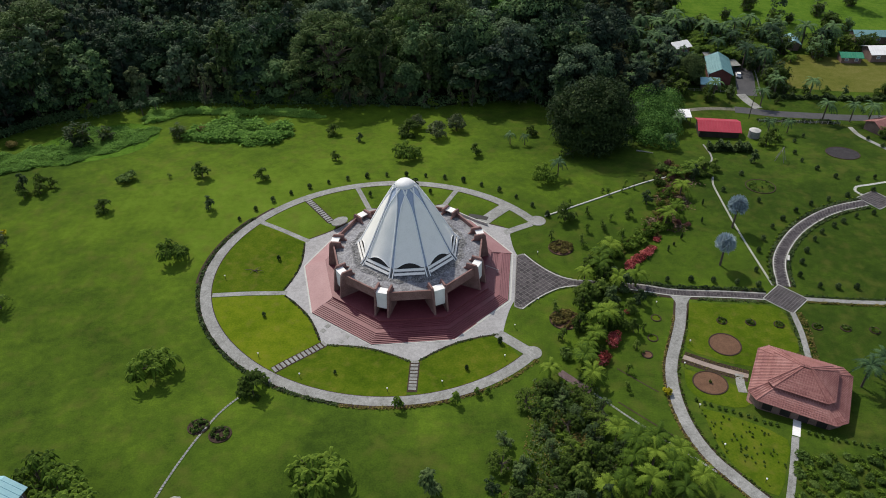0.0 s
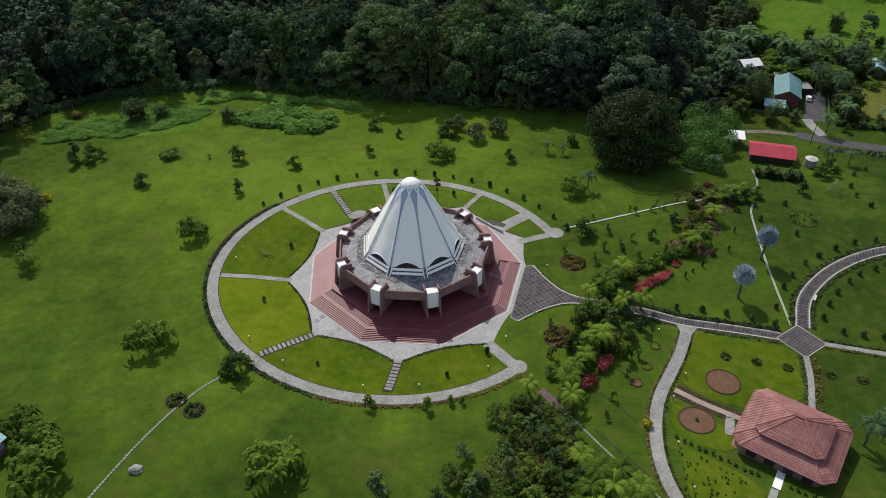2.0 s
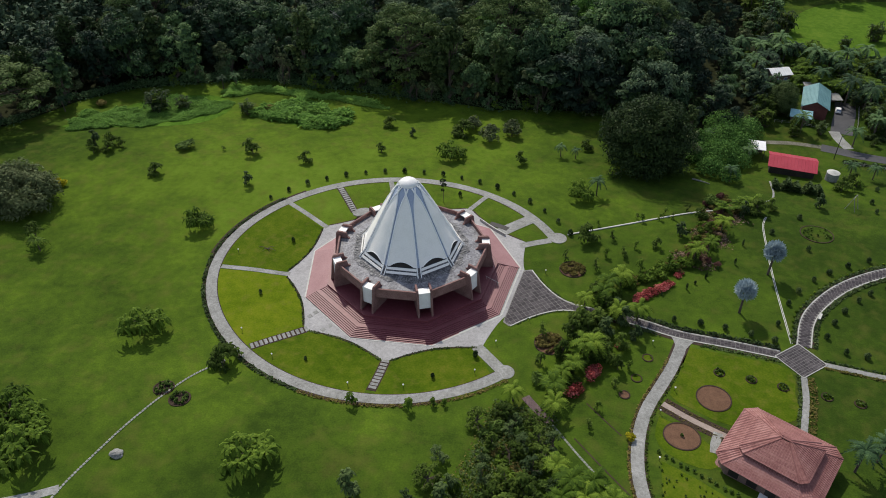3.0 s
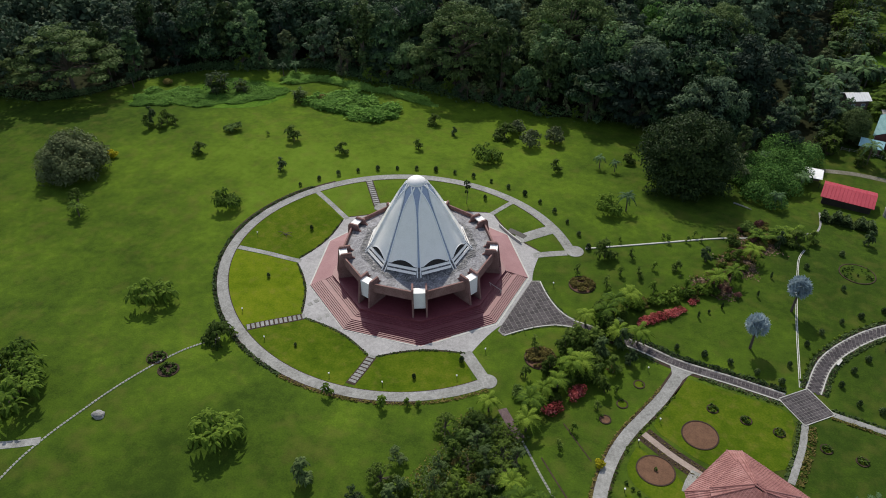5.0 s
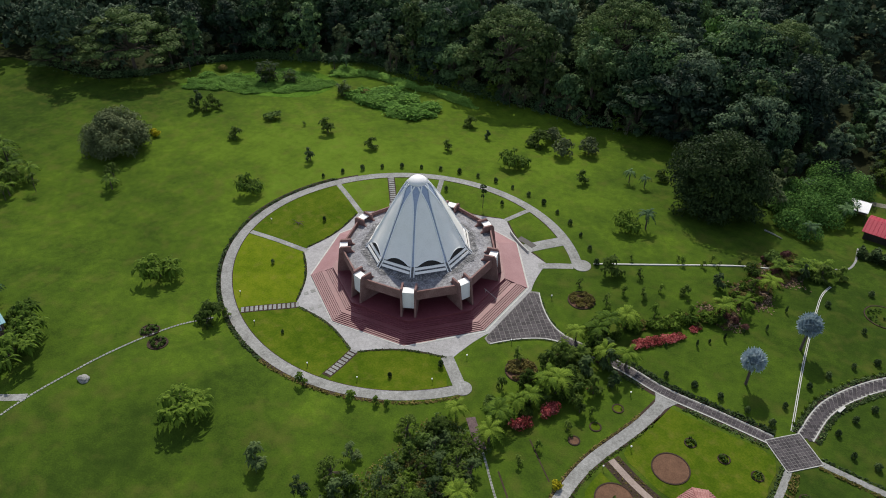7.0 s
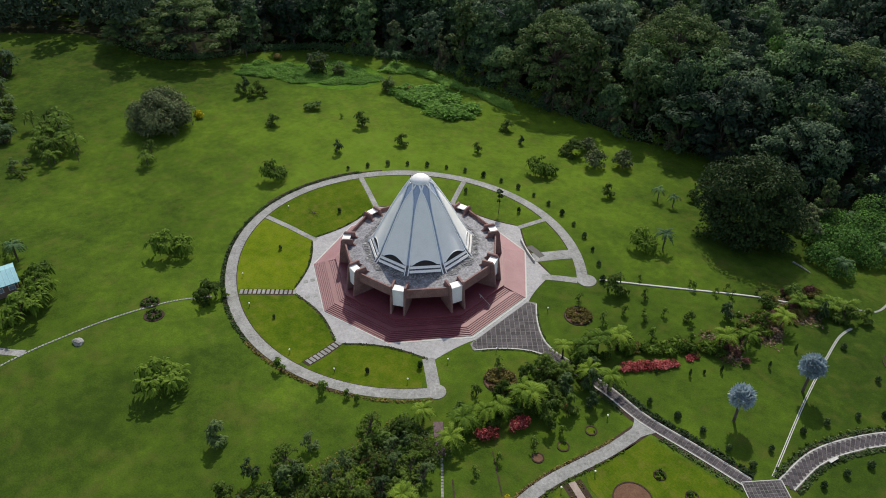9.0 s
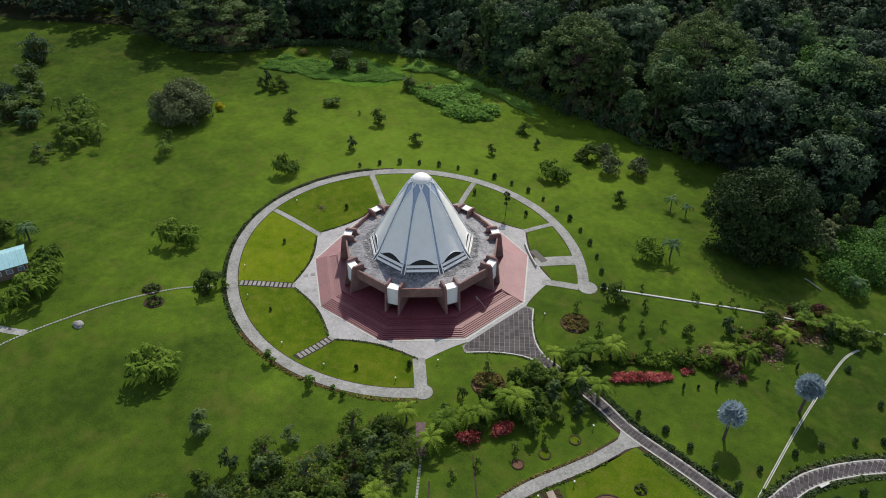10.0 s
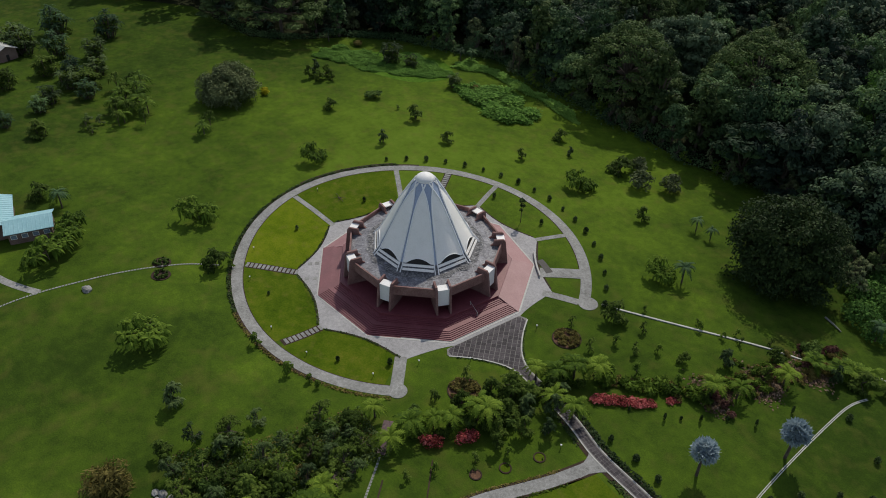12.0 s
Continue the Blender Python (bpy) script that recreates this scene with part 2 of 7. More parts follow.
LEAFG = leafy("leaf_yellow", (0.20, 0.18, 0.010), (0.36, 0.33, 0.016), (0.50, 0.46, 0.03), 0.1)
LEAFPALM = leafy("leaf_feather_palm", (0.044, 0.084, 0.010), (0.092, 0.154, 0.016), (0.166, 0.242, 0.028), 0.6)
LEAFO = leafy("leaf_bronze", (0.070, 0.066, 0.018), (0.150, 0.130, 0.038), (0.26, 0.215, 0.068), 0.2)
LEAFM = leafy("leaf_purple", (0.055, 0.026, 0.024), (0.120, 0.056, 0.046), (0.215, 0.120, 0.095), 0.3)
LEAFE = leafy("leaf_emergent", (0.028, 0.050, 0.018), (0.064, 0.106, 0.032), (0.128, 0.184, 0.056), 0.3, 0.25, 0.65, 0.2)
LITTER = shade("dry_leaf_litter", [(0.32, (0.050, 0.040, 0.020)), (0.48, (0.100, 0.066, 0.042)), (0.60, (0.175, 0.112, 0.078)), (0.74, (0.27, 0.195, 0.145))], (0.4, 2.0, 6.0), 0.9, spec=0.1, island=0.5)
LEAFT = leafy("leaf_thicket", (0.030, 0.052, 0.009), (0.062, 0.103, 0.016), (0.124, 0.180, 0.031), 0.45, 0.5, 0.75, 0.36)

# ---- helpers for building ----


def part(name, bm, material, parent=None, label=""):
    me = bpy.data.meshes.new(name)
    bm.to_mesh(me)
    bm.free()
    return mesh_ob(name, me, material, parent, label)


def mesh_ob(name, me, material, parent=None, label=""):
    if not me.materials:
        me.materials.append(material)
    ob = new(name, me)
    ob.parent = parent
    if label:
        tagged(ob, label)
    return ob


def solid(name, verts, faces, material, parent=None, label="", smooth=False):
    me = bpy.data.meshes.new(name)
    me.from_pydata([tuple(v) for v in verts], [], faces)
    if smooth:
        me.polygons.foreach_set("use_smooth", [True] * len(me.polygons))
    me.update()
    return mesh_ob(name, me, material, parent, label)


def empty(name, m, label, category, group="", kind=""):
    ob = new(name)
    ob.matrix_basis = m
    return tagged(ob, label, category, group, kind)


def sm(a):
    a = min(1.0, max(0.0, a))
    return a * a * (3 - 2 * a)


V0 = -65.5                       # a corner of the nine-sided plan, degrees
RING_C = Vector((-5.4, 0.3))   # the centre of the ring walk
R_HALF = 1.15                  # half the width of the ring walk


def ring_r(a):
    """The middle of the ring walk, which is not quite a circle: its radius at an angle in degrees."""
    a = radians(a)
    return (39.90 + 0.702 * math.cos(a) - 0.679 * math.sin(a) + 0.898 * math.cos(2 * a) - 0.411 * math.sin(2 * a)
            - 0.235 * math.cos(3 * a) + 0.019 * math.sin(3 * a) + 0.231 * math.cos(4 * a) + 0.129 * math.sin(4 * a))


def ring_arc(off, a0, a1, n):
    """A line along the ring walk, off metres outside its middle."""
    return [RING_C + polar(ring_r(a) + off, a).to_2d() for a in (a0 + (a1 - a0) * i / n for i in range(n + 1))]


def scallop(deg):
    """The plaza's outer edge: cusps between the corners of the plan."""
    d = (deg - V0 + 20) % 40 - 20
    return 25.6 + 3.3 * (abs(d) / 20) ** 2


def plaza_z(deg):
    return -0.2 + 0.2 * math.cos(radians(deg - 10))


def slope_land(x, y):
    """The lie of the land: level at the temple, rising to the south and falling to the north."""
    return 2.5 * sm((-28 - y) / 32) - 4.5 * sm((y - 28) / 62)


def land(x, y):
    """The height of the ground, with the shallow bowl in which the plaza lies."""
    r = math.hypot(x, y)
    z = slope_land(x, y)
    if r > 46:
        return z
    deg = math.degrees(math.atan2(y, x))
    r0 = scallop(deg)
    return plaza_z(deg) + (z - plaza_z(deg)) * sm((r - r0) / (38.0 - r0))


def polar(r, deg, z=0.0):
    return Vector((r * math.cos(radians(deg)), r * math.sin(radians(deg)), z))


def prism(poly, z0, z1):
    """Vertices and faces of an upright prism over a polygon, counter-clockwise; z0, z1: numbers or lists."""
    n = len(poly)
    a = z0 if isinstance(z0, (list, tuple)) else [z0] * n
    c = z1 if isinstance(z1, (list, tuple)) else [z1] * n
    vs = [(p[0], p[1], z) for p, z in zip(poly, a)] + [(p[0], p[1], z) for p, z in zip(poly, c)]
    fs = [tuple(range(n - 1, -1, -1)), tuple(range(n, 2 * n))]
    fs += [(i, (i + 1) % n, n + (i + 1) % n, n + i) for i in range(n)]
    return vs, fs


def box(cx, cy, cz, sx, sy, sz):
    return prism([(cx - sx / 2, cy - sy / 2), (cx + sx / 2, cy - sy / 2), (cx + sx / 2, cy + sy / 2), (cx - sx / 2, cy + sy / 2)], cz - sz / 2, cz + sz / 2)


def join(*pieces):
    vs, fs = [], []
    for v, f in pieces:
        fs += [tuple(i + len(vs) for i in q) for q in f]
        vs += list(v)
    return vs, fs


def turn(vf, m):
    return [tuple(m @ Vector(v)) for v in vf[0]], vf[1]


def spline(pts, step=1.5):
    """A smooth line through a few points."""
    P = [Vector(p).to_2d() for p in pts]
    P = [2 * P[0] - P[1]] + P + [2 * P[-1] - P[-2]]
    out = []
    for a, b, c, d in zip(P, P[1:], P[2:], P[3:]):
        n = max(2, int((c - b).length / step))
        for i in range(n):
            t = i / n
            out.append(0.5 * ((2 * b) + (c - a) * t + (2 * a - 5 * b + 4 * c - d) * t * t + (3 * b - a - 3 * c + d) * t ** 3))
    return out + [P[-2]]


def ribbon(line, lo, hi, top=0.06, deep=0.25):
    """A strip along a line from the offset lo to hi (to its left), laid on the ground, with edges that go down into it."""
    vs, fs = [], []
    n = len(line)
    for i, p in enumerate(line):
        d = (line[min(i + 1, n - 1)] - line[max(i - 1, 0)]).normalized()
        s = Vector((-d.y, d.x))
        for o in (lo, hi):
            q = p + s * o
            z = land(q.x, q.y)
            vs += [(q.x, q.y, z + top), (q.x, q.y, z - deep)]
    for i in range(n - 1):
        a, b = 4 * i, 4 * i + 4
        fs += [(a, b, b + 2, a + 2), (a + 1, b + 1, b, a), (a + 2, b + 2, b + 3, a + 3)]
    fs += [(0, 2, 3, 1), (4 * n - 4, 4 * n - 3, 4 * n - 1, 4 * n - 2)]
    return vs, fs


def tube(path, r0, r1=None, sides=6):
    """A tapering round bar along a path."""
    r1 = r0 if r1 is None else r1
    vs, fs = [], []
    n = len(path)
    for i, p in enumerate(path):
        d = (Vector(path[min(i + 1, n - 1)]) - Vector(path[max(i - 1, 0)])).normalized()
        u = d.orthogonal().normalized()
        w = d.cross(u)
        r = r0 + (r1 - r0) * i / max(1, n - 1)
        vs += [tuple(Vector(p) + (u * math.cos(2 * math.pi * k / sides) + w * math.sin(2 * math.pi * k / sides)) * r) for k in range(sides)]
    for i in range(n - 1):
        fs += [(i * sides + k, i * sides + (k + 1) % sides, (i + 1) * sides + (k + 1) % sides, (i + 1) * sides + k) for k in range(sides)]
    fs += [tuple(range(sides - 1, -1, -1)), tuple((n - 1) * sides + k for k in range(sides))]
    return vs, fs


def setting(ob, label, category):
    return tagged(ob, label, category, kind="structure")


# ---- ground ----
def land_patch(name, pts, material, label, category, top=0.03):
    """A patch of other ground within a smooth outline, lying on the land."""
    line = spline(list(pts) + [pts[0]], 3.0)[:-1]
    c = sum(line, Vector((0, 0))) / len(line)
    vs = [(c.x, c.y, land(*c) + top)]
    for f_ in (0.25, 0.5, 0.75, 1.0):
        vs += [(*(c + (p - c) * f_), land(*(c + (p - c) * f_)) + top) for p in line]
    n = len(line)
    fs = [(0, 1 + i, 1 + (i + 1) % n) for i in range(n)]
    fs += [(1 + k * n + i, 1 + (k + 1) * n + i, 1 + (k + 1) * n + (i + 1) % n, 1 + k * n + (i + 1) % n) for k in range(3) for i in range(n)]
    return setting(solid(name, vs, fs, material, smooth=True), label, category)


def axis_steps(lo, hi, step):
    mid = list(np.arange(lo, hi + 0.1, step))
    far = [60, 150, 300, 600, 1200, 2500]
    return [lo - d for d in reversed(far)] + mid + [mid[-1] + d for d in far]


gx, gy = axis_steps(-210, 210, 2.0), axis_steps(-150, 330, 2.0)
gv = [(x, y, land(x, y)) for y in gy for x in gx]
w = len(gx)
gf = [(j * w + i, j * w + i + 1, (j + 1) * w + i + 1, (j + 1) * w + i) for j in range(len(gy) - 1) for i in range(w - 1)]
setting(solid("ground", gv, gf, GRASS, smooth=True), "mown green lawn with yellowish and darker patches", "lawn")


# ---- pavements ----
def step_edge(deg, r=24.7):
    d = (deg - V0) % 40 - 20
    return r * math.cos(radians(20)) / math.cos(radians(d))


pv, pf = [], []
NA = 360
for i in range(NA):
    a = V0 + i * 360 / NA
    for r, z in ((step_edge(a) - 0.3, 0.05), (scallop(a), 0.05), (scallop(a), -0.4)):
        pv.append(tuple(polar(r, a, z + plaza_z(a))))
for i in range(NA):
    a, b = 3 * i, 3 * ((i + 1) % NA)
    pf += [(a, a + 1, b + 1, b), (a + 1, a + 2, b + 2, b + 1)]
setting(solid("plaza_pavement", pv, pf, CONC), "pale grey concrete plaza with nine scalloped edges", "pavement")

ring = ring_arc(0.0, 28, 319.0, 200)
setting(solid("ring_walk", *ribbon(ring, -1.2, 1.2, 0.06), PATHC), "weathered grey concrete ring walk around the temple lawn", "path")


def straight(a, b):
    a, b = Vector(a), Vector(b)
    n = int((b - a).length / 1.5) + 1
    return [a + (b - a) * i / n for i in range(n + 1)]


for a, b in (((-25.2, 12.2), (-39.4, 20.6)), ((-27.0, -7.1), (-43.4, -8.3)), ((-11.5, 25.4), (-16.3, 37.4)), ((7.7, 27.3), (11.3, 35.4))):
    setting(solid("spoke_path", *ribbon(straight(a, b), -0.65, 0.65, 0.055), PATHC), "grey concrete slab path across the lawn", "path")


def stepped_path(name, line, width, gap, material, label, depth=0.5, top=0.07, ground=SOIL, rim=0.25):
    """A path of separate treads across a soil bed."""
    bed = setting(solid(name, *ribbon(line, -width / 2 - rim, width / 2 + rim, 0.03), ground), label, "path")
    total, i = 0.0, 0
    vs, fs = box(0, 0, 0, depth, width, 0.16)
    me = bpy.data.meshes.new("tread")
    me.from_pydata(vs, [], fs)
    me.materials.append(material)
    for p, q in zip(line, line[1:]):
        seg = (q - p).length
        while total <= seg:
            c = p + (q - p) * (total / seg)
            t = new("tread", me)
            d = (q - p).normalized()
            t.matrix_basis = Matrix.Translation((c.x, c.y, land(c.x, c.y) + top - 0.04)) @ Matrix.Rotation(math.atan2(d.y, d.x), 4, "Z")
            t.parent = bed
            total += gap
        total -= seg
    return bed


for a, b in (((-16.4, -23.4), (-25.3, -31.1)), ((2.4, -28.7), (2.2, -37.2)), ((-20.8, 20.2), (-29.1, 31.2))):
    stepped_path("stepped_path", straight(a, b), 1.5, 0.95, PATHC, "path of grey concrete treads set in soil", 0.62)

# short links and round ends on the open side of the ring
for name, c in (("round_landing", Vector((31.1, 19.7, 0))), ("round_landing", Vector((25.9, -26.5, 0)))):
    r_end = 2.1 if c.y > 0 else 1.8
    poly = [(c.x + r_end * math.cos(a * math.pi / 16), c.y + r_end * math.sin(a * math.pi / 16)) for a in range(32)]
    setting(solid(name, *prism(poly, land(c.x, c.y) - 0.4, land(c.x, c.y) + 0.09), PATHC), "round grey concrete landing at the end of the ring walk", "path")
for pts, wd in ((((22.6, 14.6), (26.0, 16.6), (29.5, 18.4)), 1.9), (((19.2, -20.8), (22.5, -23.8), (25.2, -26.3)), 2.4), (((17.3, 19.3), (20.5, 23.0), (24.5, 27.2)), 3.3)):
    setting(solid("link_path", *ribbon(spline(pts), -wd / 2, wd / 2, 0.065), PATHC), "short grey concrete link path", "path")

# tiled forecourt, walkway and crossing
AX = -5.5
U, W_ = polar(1, AX).to_2d(), polar(1, AX + 90).to_2d()


def half_width(u):
    return min(1.25 + (8.5 * ((37 - u) / 11) ** 1.7 if u < 37 else 0.0), 8.6 + 0.55 * (u - 23.4))


def court(u, v):
    p = U * u + W_ * (v - 1.2)
    return p


court_line = [24.2 + 0.5 * i for i in range(27)]
cv, cf = [], []
for u in court_line:
    for s in (1, -1):
        p = court(u, s * half_width(u))
        cv += [(p.x, p.y, land(p.x, p.y) + 0.062), (p.x, p.y, land(p.x, p.y) - 0.3)]
for i in range(len(court_line) - 1):
    a = 4 * i
    cf += [(a, a + 2, a + 6, a + 4), (a, a + 4, a + 5, a + 1), (a + 2, a + 3, a + 7, a + 6)]
forecourt = setting(solid("tiled_forecourt", cv, cf, JOINT), "dark slate tiles in a diagonal grid with pale joints", "pavement")


def lay_tiles(parent, inside, u0, u1, v0, v1, size, gap, at, z, spin=45.0):
    """Square tiles on a turned grid; those at the edge are cut to it."""
    full = bpy.data.meshes.new("tile")
    s = size - gap
    full.from_pydata(*[x for x in (box(0, 0, 0, s, s, 0.03)[0], [], box(0, 0, 0, s, s, 0.03)[1])])
    full.materials.append(TILE)
    c, sn = math.cos(radians(spin)), math.sin(radians(spin))
    k = int(max(u1 - u0, v1 - v0) / size) + 2
    mu, mv = (u0 + u1) / 2, (v0 + v1) / 2
    for i in range(-k, k + 1):
        for j in range(-k, k + 1):
            a, b = i * size, j * size
            corners = [(mu + c * x - sn * y, mv + sn * x + c * y) for x, y in ((a - s / 2, b - s / 2), (a + s / 2, b - s / 2), (a + s / 2, b + s / 2), (a - s / 2, b + s / 2))]
            f = [inside(*q) for q in corners]
            if max(f) <= 0:
                continue
            if min(f) > 0:
                q = at(mu + c * a - sn * b, mv + sn * a + c * b)
                ob = new("tile", full)
                d = at(1, 0) - at(0, 0)
                ob.matrix_basis = Matrix.Translation((q.x, q.y, z(q))) @ Matrix.Rotation(math.atan2(d.y, d.x) + radians(spin), 4, "Z")
            else:
                cut = []
                for n in range(4):
                    p0, p1, f0, f1 = corners[n], corners[(n + 1) % 4], f[n], f[(n + 1) % 4]
                    if f0 > 0:
                        cut.append(p0)
                    if (f0 > 0) != (f1 > 0):
                        t = f0 / (f0 - f1)
                        cut.append((p0[0] + (p1[0] - p0[0]) * t, p0[1] + (p1[1] - p0[1]) * t))
                if len(cut) < 3:
                    continue
                pts = [at(*q) for q in cut]
                zz = z(pts[0])
                ob = solid("tile", *prism(pts, zz - 0.015, zz + 0.015), TILE)
            ob.parent = parent


lay_tiles(forecourt, lambda u, v: min(u - 24.35, 36.8 - u, half_width(u) - 0.32 - abs(v)), 24, 37, -10, 10, 1.0, 0.10, court, lambda p: land(p.x, p.y) + 0.07)
for s in (1, -1):
    edge = [court(u, s * half_width(u)) for u in [26.0 + 0.4 * i for i in range(28)]]
    setting(solid("forecourt_kerb", *ribbon(edge, -0.12, 0.12, 0.12), KERB), "pale concrete kerb curving along the tiled forecourt", "kerb")

walk_line = spline([tuple(court(36.8, 0)), (49.6, -6.2), (58.5, -8.3), (69.0, -9.0), (78.0, -9.8)])
walkway = setting(solid("tiled_walkway", *ribbon(walk_line, -1.2, 1.2, 0.06), JOINT), "narrow walkway of dark slate tiles between pale borders", "path")


def border(line, off, material=KERB):
    setting(solid("walkway_border", *ribbon(line, off - 0.09, off + 0.09, 0.10), material), "pale concrete border strip along the walkway", "kerb")


def tile_run(parent, line, width, size, across, spin=0.0):
    """Tiles in rows along a line; with a spin they lie as diamonds, every other row shifted."""
    vs, fs = box(0, 0, 0, size - 0.05, width / across - 0.05, 0.03) if not spin else box(0, 0, 0, size * 0.66, size * 0.66, 0.03)
    me = bpy.data.meshes.new("tile")
    me.from_pydata(vs, [], fs)
    me.materials.append(TILE)
    total = 0.0
    for p, q in zip(line, line[1:]):
        seg, d = (q - p).length, (q - p).normalized()
        while total <= seg:
            for j in range(across):
                c = p + d * (total + (j % 2) * size * 0.5 * bool(spin)) + Vector((-d.y, d.x)) * ((j + 0.5) / across - 0.5) * width
                ob = new("tile", me)
                ob.matrix_basis = Matrix.Translation((c.x, c.y, land(c.x, c.y) + 0.066)) @ Matrix.Rotation(math.atan2(d.y, d.x) + radians(spin), 4, "Z")
                ob.parent = parent
            total += size
        total -= seg


tile_run(walkway, walk_line, 1.6, 0.72, 3)
border(walk_line, 1.1), border(walk_line, -1.1)


def crossing(name, c, half, spin):
    at = lambda u, v: Vector((c[0], c[1])) + Vector((math.cos(radians(spin)) * u - math.sin(radians(spin)) * v, math.sin(radians(spin)) * u + math.cos(radians(spin)) * v))
    poly = [at(*q) for q in ((-half, -half), (half, -half), (half, half), (-half, half))]
    z0 = land(*c)
    ob = setting(solid(name, *prism(poly, z0 - 0.3, z0 + 0.085), JOINT), "square crossing of dark slate tiles with pale joints", "pavement")
    lay_tiles(ob, lambda u, v: half - 0.2 - max(abs(u), abs(v)), -half, half, -half, half, 0.64, 0.075, at, lambda p: z0 + 0.088, 0.0)
    rim = [poly[i] for i in (0, 1, 2, 3, 0)]
    for a, b in zip(rim, rim[1:]):
        setting(solid("crossing_kerb", *ribbon([a, (a + b) / 2, b], 0.0, 0.12, 0.13), KERB), "pale concrete kerb of the tiled crossing", "kerb")


crossing("tiled_crossing", (81.7, -10.6), 3.45, 43.0)
crossing("tiled_crossing", (119.0, 28.0), 3.3, 30.0)

# the curved tiled walk towards the north-east
ne = spline([(82.9, -6.2), (84.7, 1.5), (87.8, 7.4), (93.3, 14.2), (100.0, 19.8), (107.3, 24.0), (115.5, 26.6)])
ne_walk = setting(solid("curved_tiled_walk", *ribbon(ne, -1.5, 1.5, 0.06), JOINT), "curved walk of dark tiles with pale borders", "path")
tile_run(ne_walk, ne, 2.0, 1.0, 4, 45.0)
border(ne, 1.3), border(ne, -1.3)
for s in (-1.85, 1.85):
    setting(solid("soil_edging", *ribbon(ne, s - 0.35, s + 0.35, 0.03), SOIL), "dark soil edging beside the curved walk", "edging")
for s in (-1.6, 1.6):
    setting(solid("soil_edging", *ribbon(walk_line[5:], s - 0.35, s + 0.35, 0.03), SOIL), "dark soil edging beside the tiled walkway", "edging")

LIGHTSTRIP = "narrow pale concrete strip across the lawn"
for off in (-0.14, 0.14):
    setting(solid("concrete_strip", *ribbon(spline([(81.0, 40.9), (79.9, 37.4), (79.5, 31.4), (79.6, 14.2), (80.6, -6.0)]), off - 0.07, off + 0.07, 0.06), KERB), LIGHTSTRIP, "path")
grey = spline([(59.5, -10.0), (57.4, -17.5), (55.0, -23.7), (53.0, -28.6), (51.7, -33.6), (51.1, -39.5), (51.2, -45.0), (52.0, -49.7), (53.4, -53.7), (55.2, -56.6), (58.5, -61.2), (63.0, -66.5), (69.0, -73.0)])
setting(solid("garden_path", *ribbon(grey, -1.12, 1.12, 0.05), PATHC), "curving grey concrete garden path", "path")
mouth = [(56.7, -8.5), (57.5, -9.9), (57.9, -11.4), (57.5, -13.6), (59.6, -14.2), (60.0, -12.4), (60.7, -11.1), (61.9, -9.4)]
setting(solid("garden_path", *prism([Vector(p) for p in mouth][::-1], land(59, -11) - 0.2, land(59, -11) + 0.056), PATHC), "flared mouth of the grey garden path", "path")
for s in (-1.32, 1.32):
    setting(solid("soil_edging", *ribbon(grey, s - 0.25, s + 0.25, 0.03), SOIL), "dark soil edging beside the garden path", "edging")
setting(solid("garden_path", *ribbon(spline([(86.0, -10.7), (94.6, -11.6), (104.0, -12.2), (120.0, -13.0)]), -0.6, 0.6, 0.05), PATHC), "narrow pale concrete garden path", "path")
setting(solid("garden_path", *ribbon(spline([(81.6, -14.8), (81.2, -20.5), (80.2, -26.0), (79.6, -29.0)]), -0.6, 0.6, 0.05), PATHC), "narrow pale concrete garden path", "path")
branch = spline([(55.4, -27.8), (60.5, -30.6), (66.4, -33.2)])
setting(solid("soil_bed", *ribbon(branch, -1.7, 1.7, 0.025), SOIL), "reddish brown soil beds on both sides of a path", "bed")
setting(solid("garden_path", *ribbon(branch, -0.6, 0.6, 0.05), WARMPATH), "pinkish grey concrete path to the pavilion", "path")
setting(solid("garden_path", *ribbon(spline([(64.9, -32.6), (64.2, -35.2), (63.9, -37.6)]), -0.8, 0.8, 0.055), PATHC), "short grey concrete path beside the pavilion", "path")
setting(solid("garden_path", *ribbon(spline([(71.0, -44.6), (69.2, -48.6)]), -0.65, 0.65, 0.06), WHITE), "white ramp at the pavilion door", "path")
setting(solid("garden_path", *ribbon(spline([(69.0, -48.8), (66.4, -54.6), (63.6, -60.6), (60.0, -68.0)]), -0.6, 0.6, 0.05), PATHC), "narrow grey concrete path lined with small stones", "path")
setting(solid("low_wall", *ribbon(spline([(33.2, 21.6), (47.6, 29.6), (61.8, 37.9), (69.2, 41.3), (74.4, 44.7), (80.3, 49.0)]), -0.19, 0.19, 0.22), KERB), "low pale concrete wall between two lawns", "wall")
setting(solid("concrete_strip", *ribbon(spline([(80.4, 48.9), (83.4, 50.6), (84.8, 55.4), (84.9, 63.0)]), -0.24, 0.24, 0.06), PATHC), LIGHTSTRIP, "path")
setting(solid("concrete_strip", *ribbon(spline([(30.6, -31.9), (33.0, -34.5), (35.8, -37.4)]), -0.85, 0.85, 0.06), PURPLE), "short brownish path running into the shrubs", "path")
setting(solid("soil_edging", *ribbon(spline([(40.3, -40.0), (44.8, -44.9), (50.0, -50.4)]), -0.14, 0.14, 0.03), SOIL), "brown soil strip in the grass", "edging")
setting(solid("soil_edging", *ribbon(spline([(41.8, -30.9), (48.3, -37.4)]), -0.12, 0.12, 0.03), SOIL), "brown soil strip in the grass", "edging")
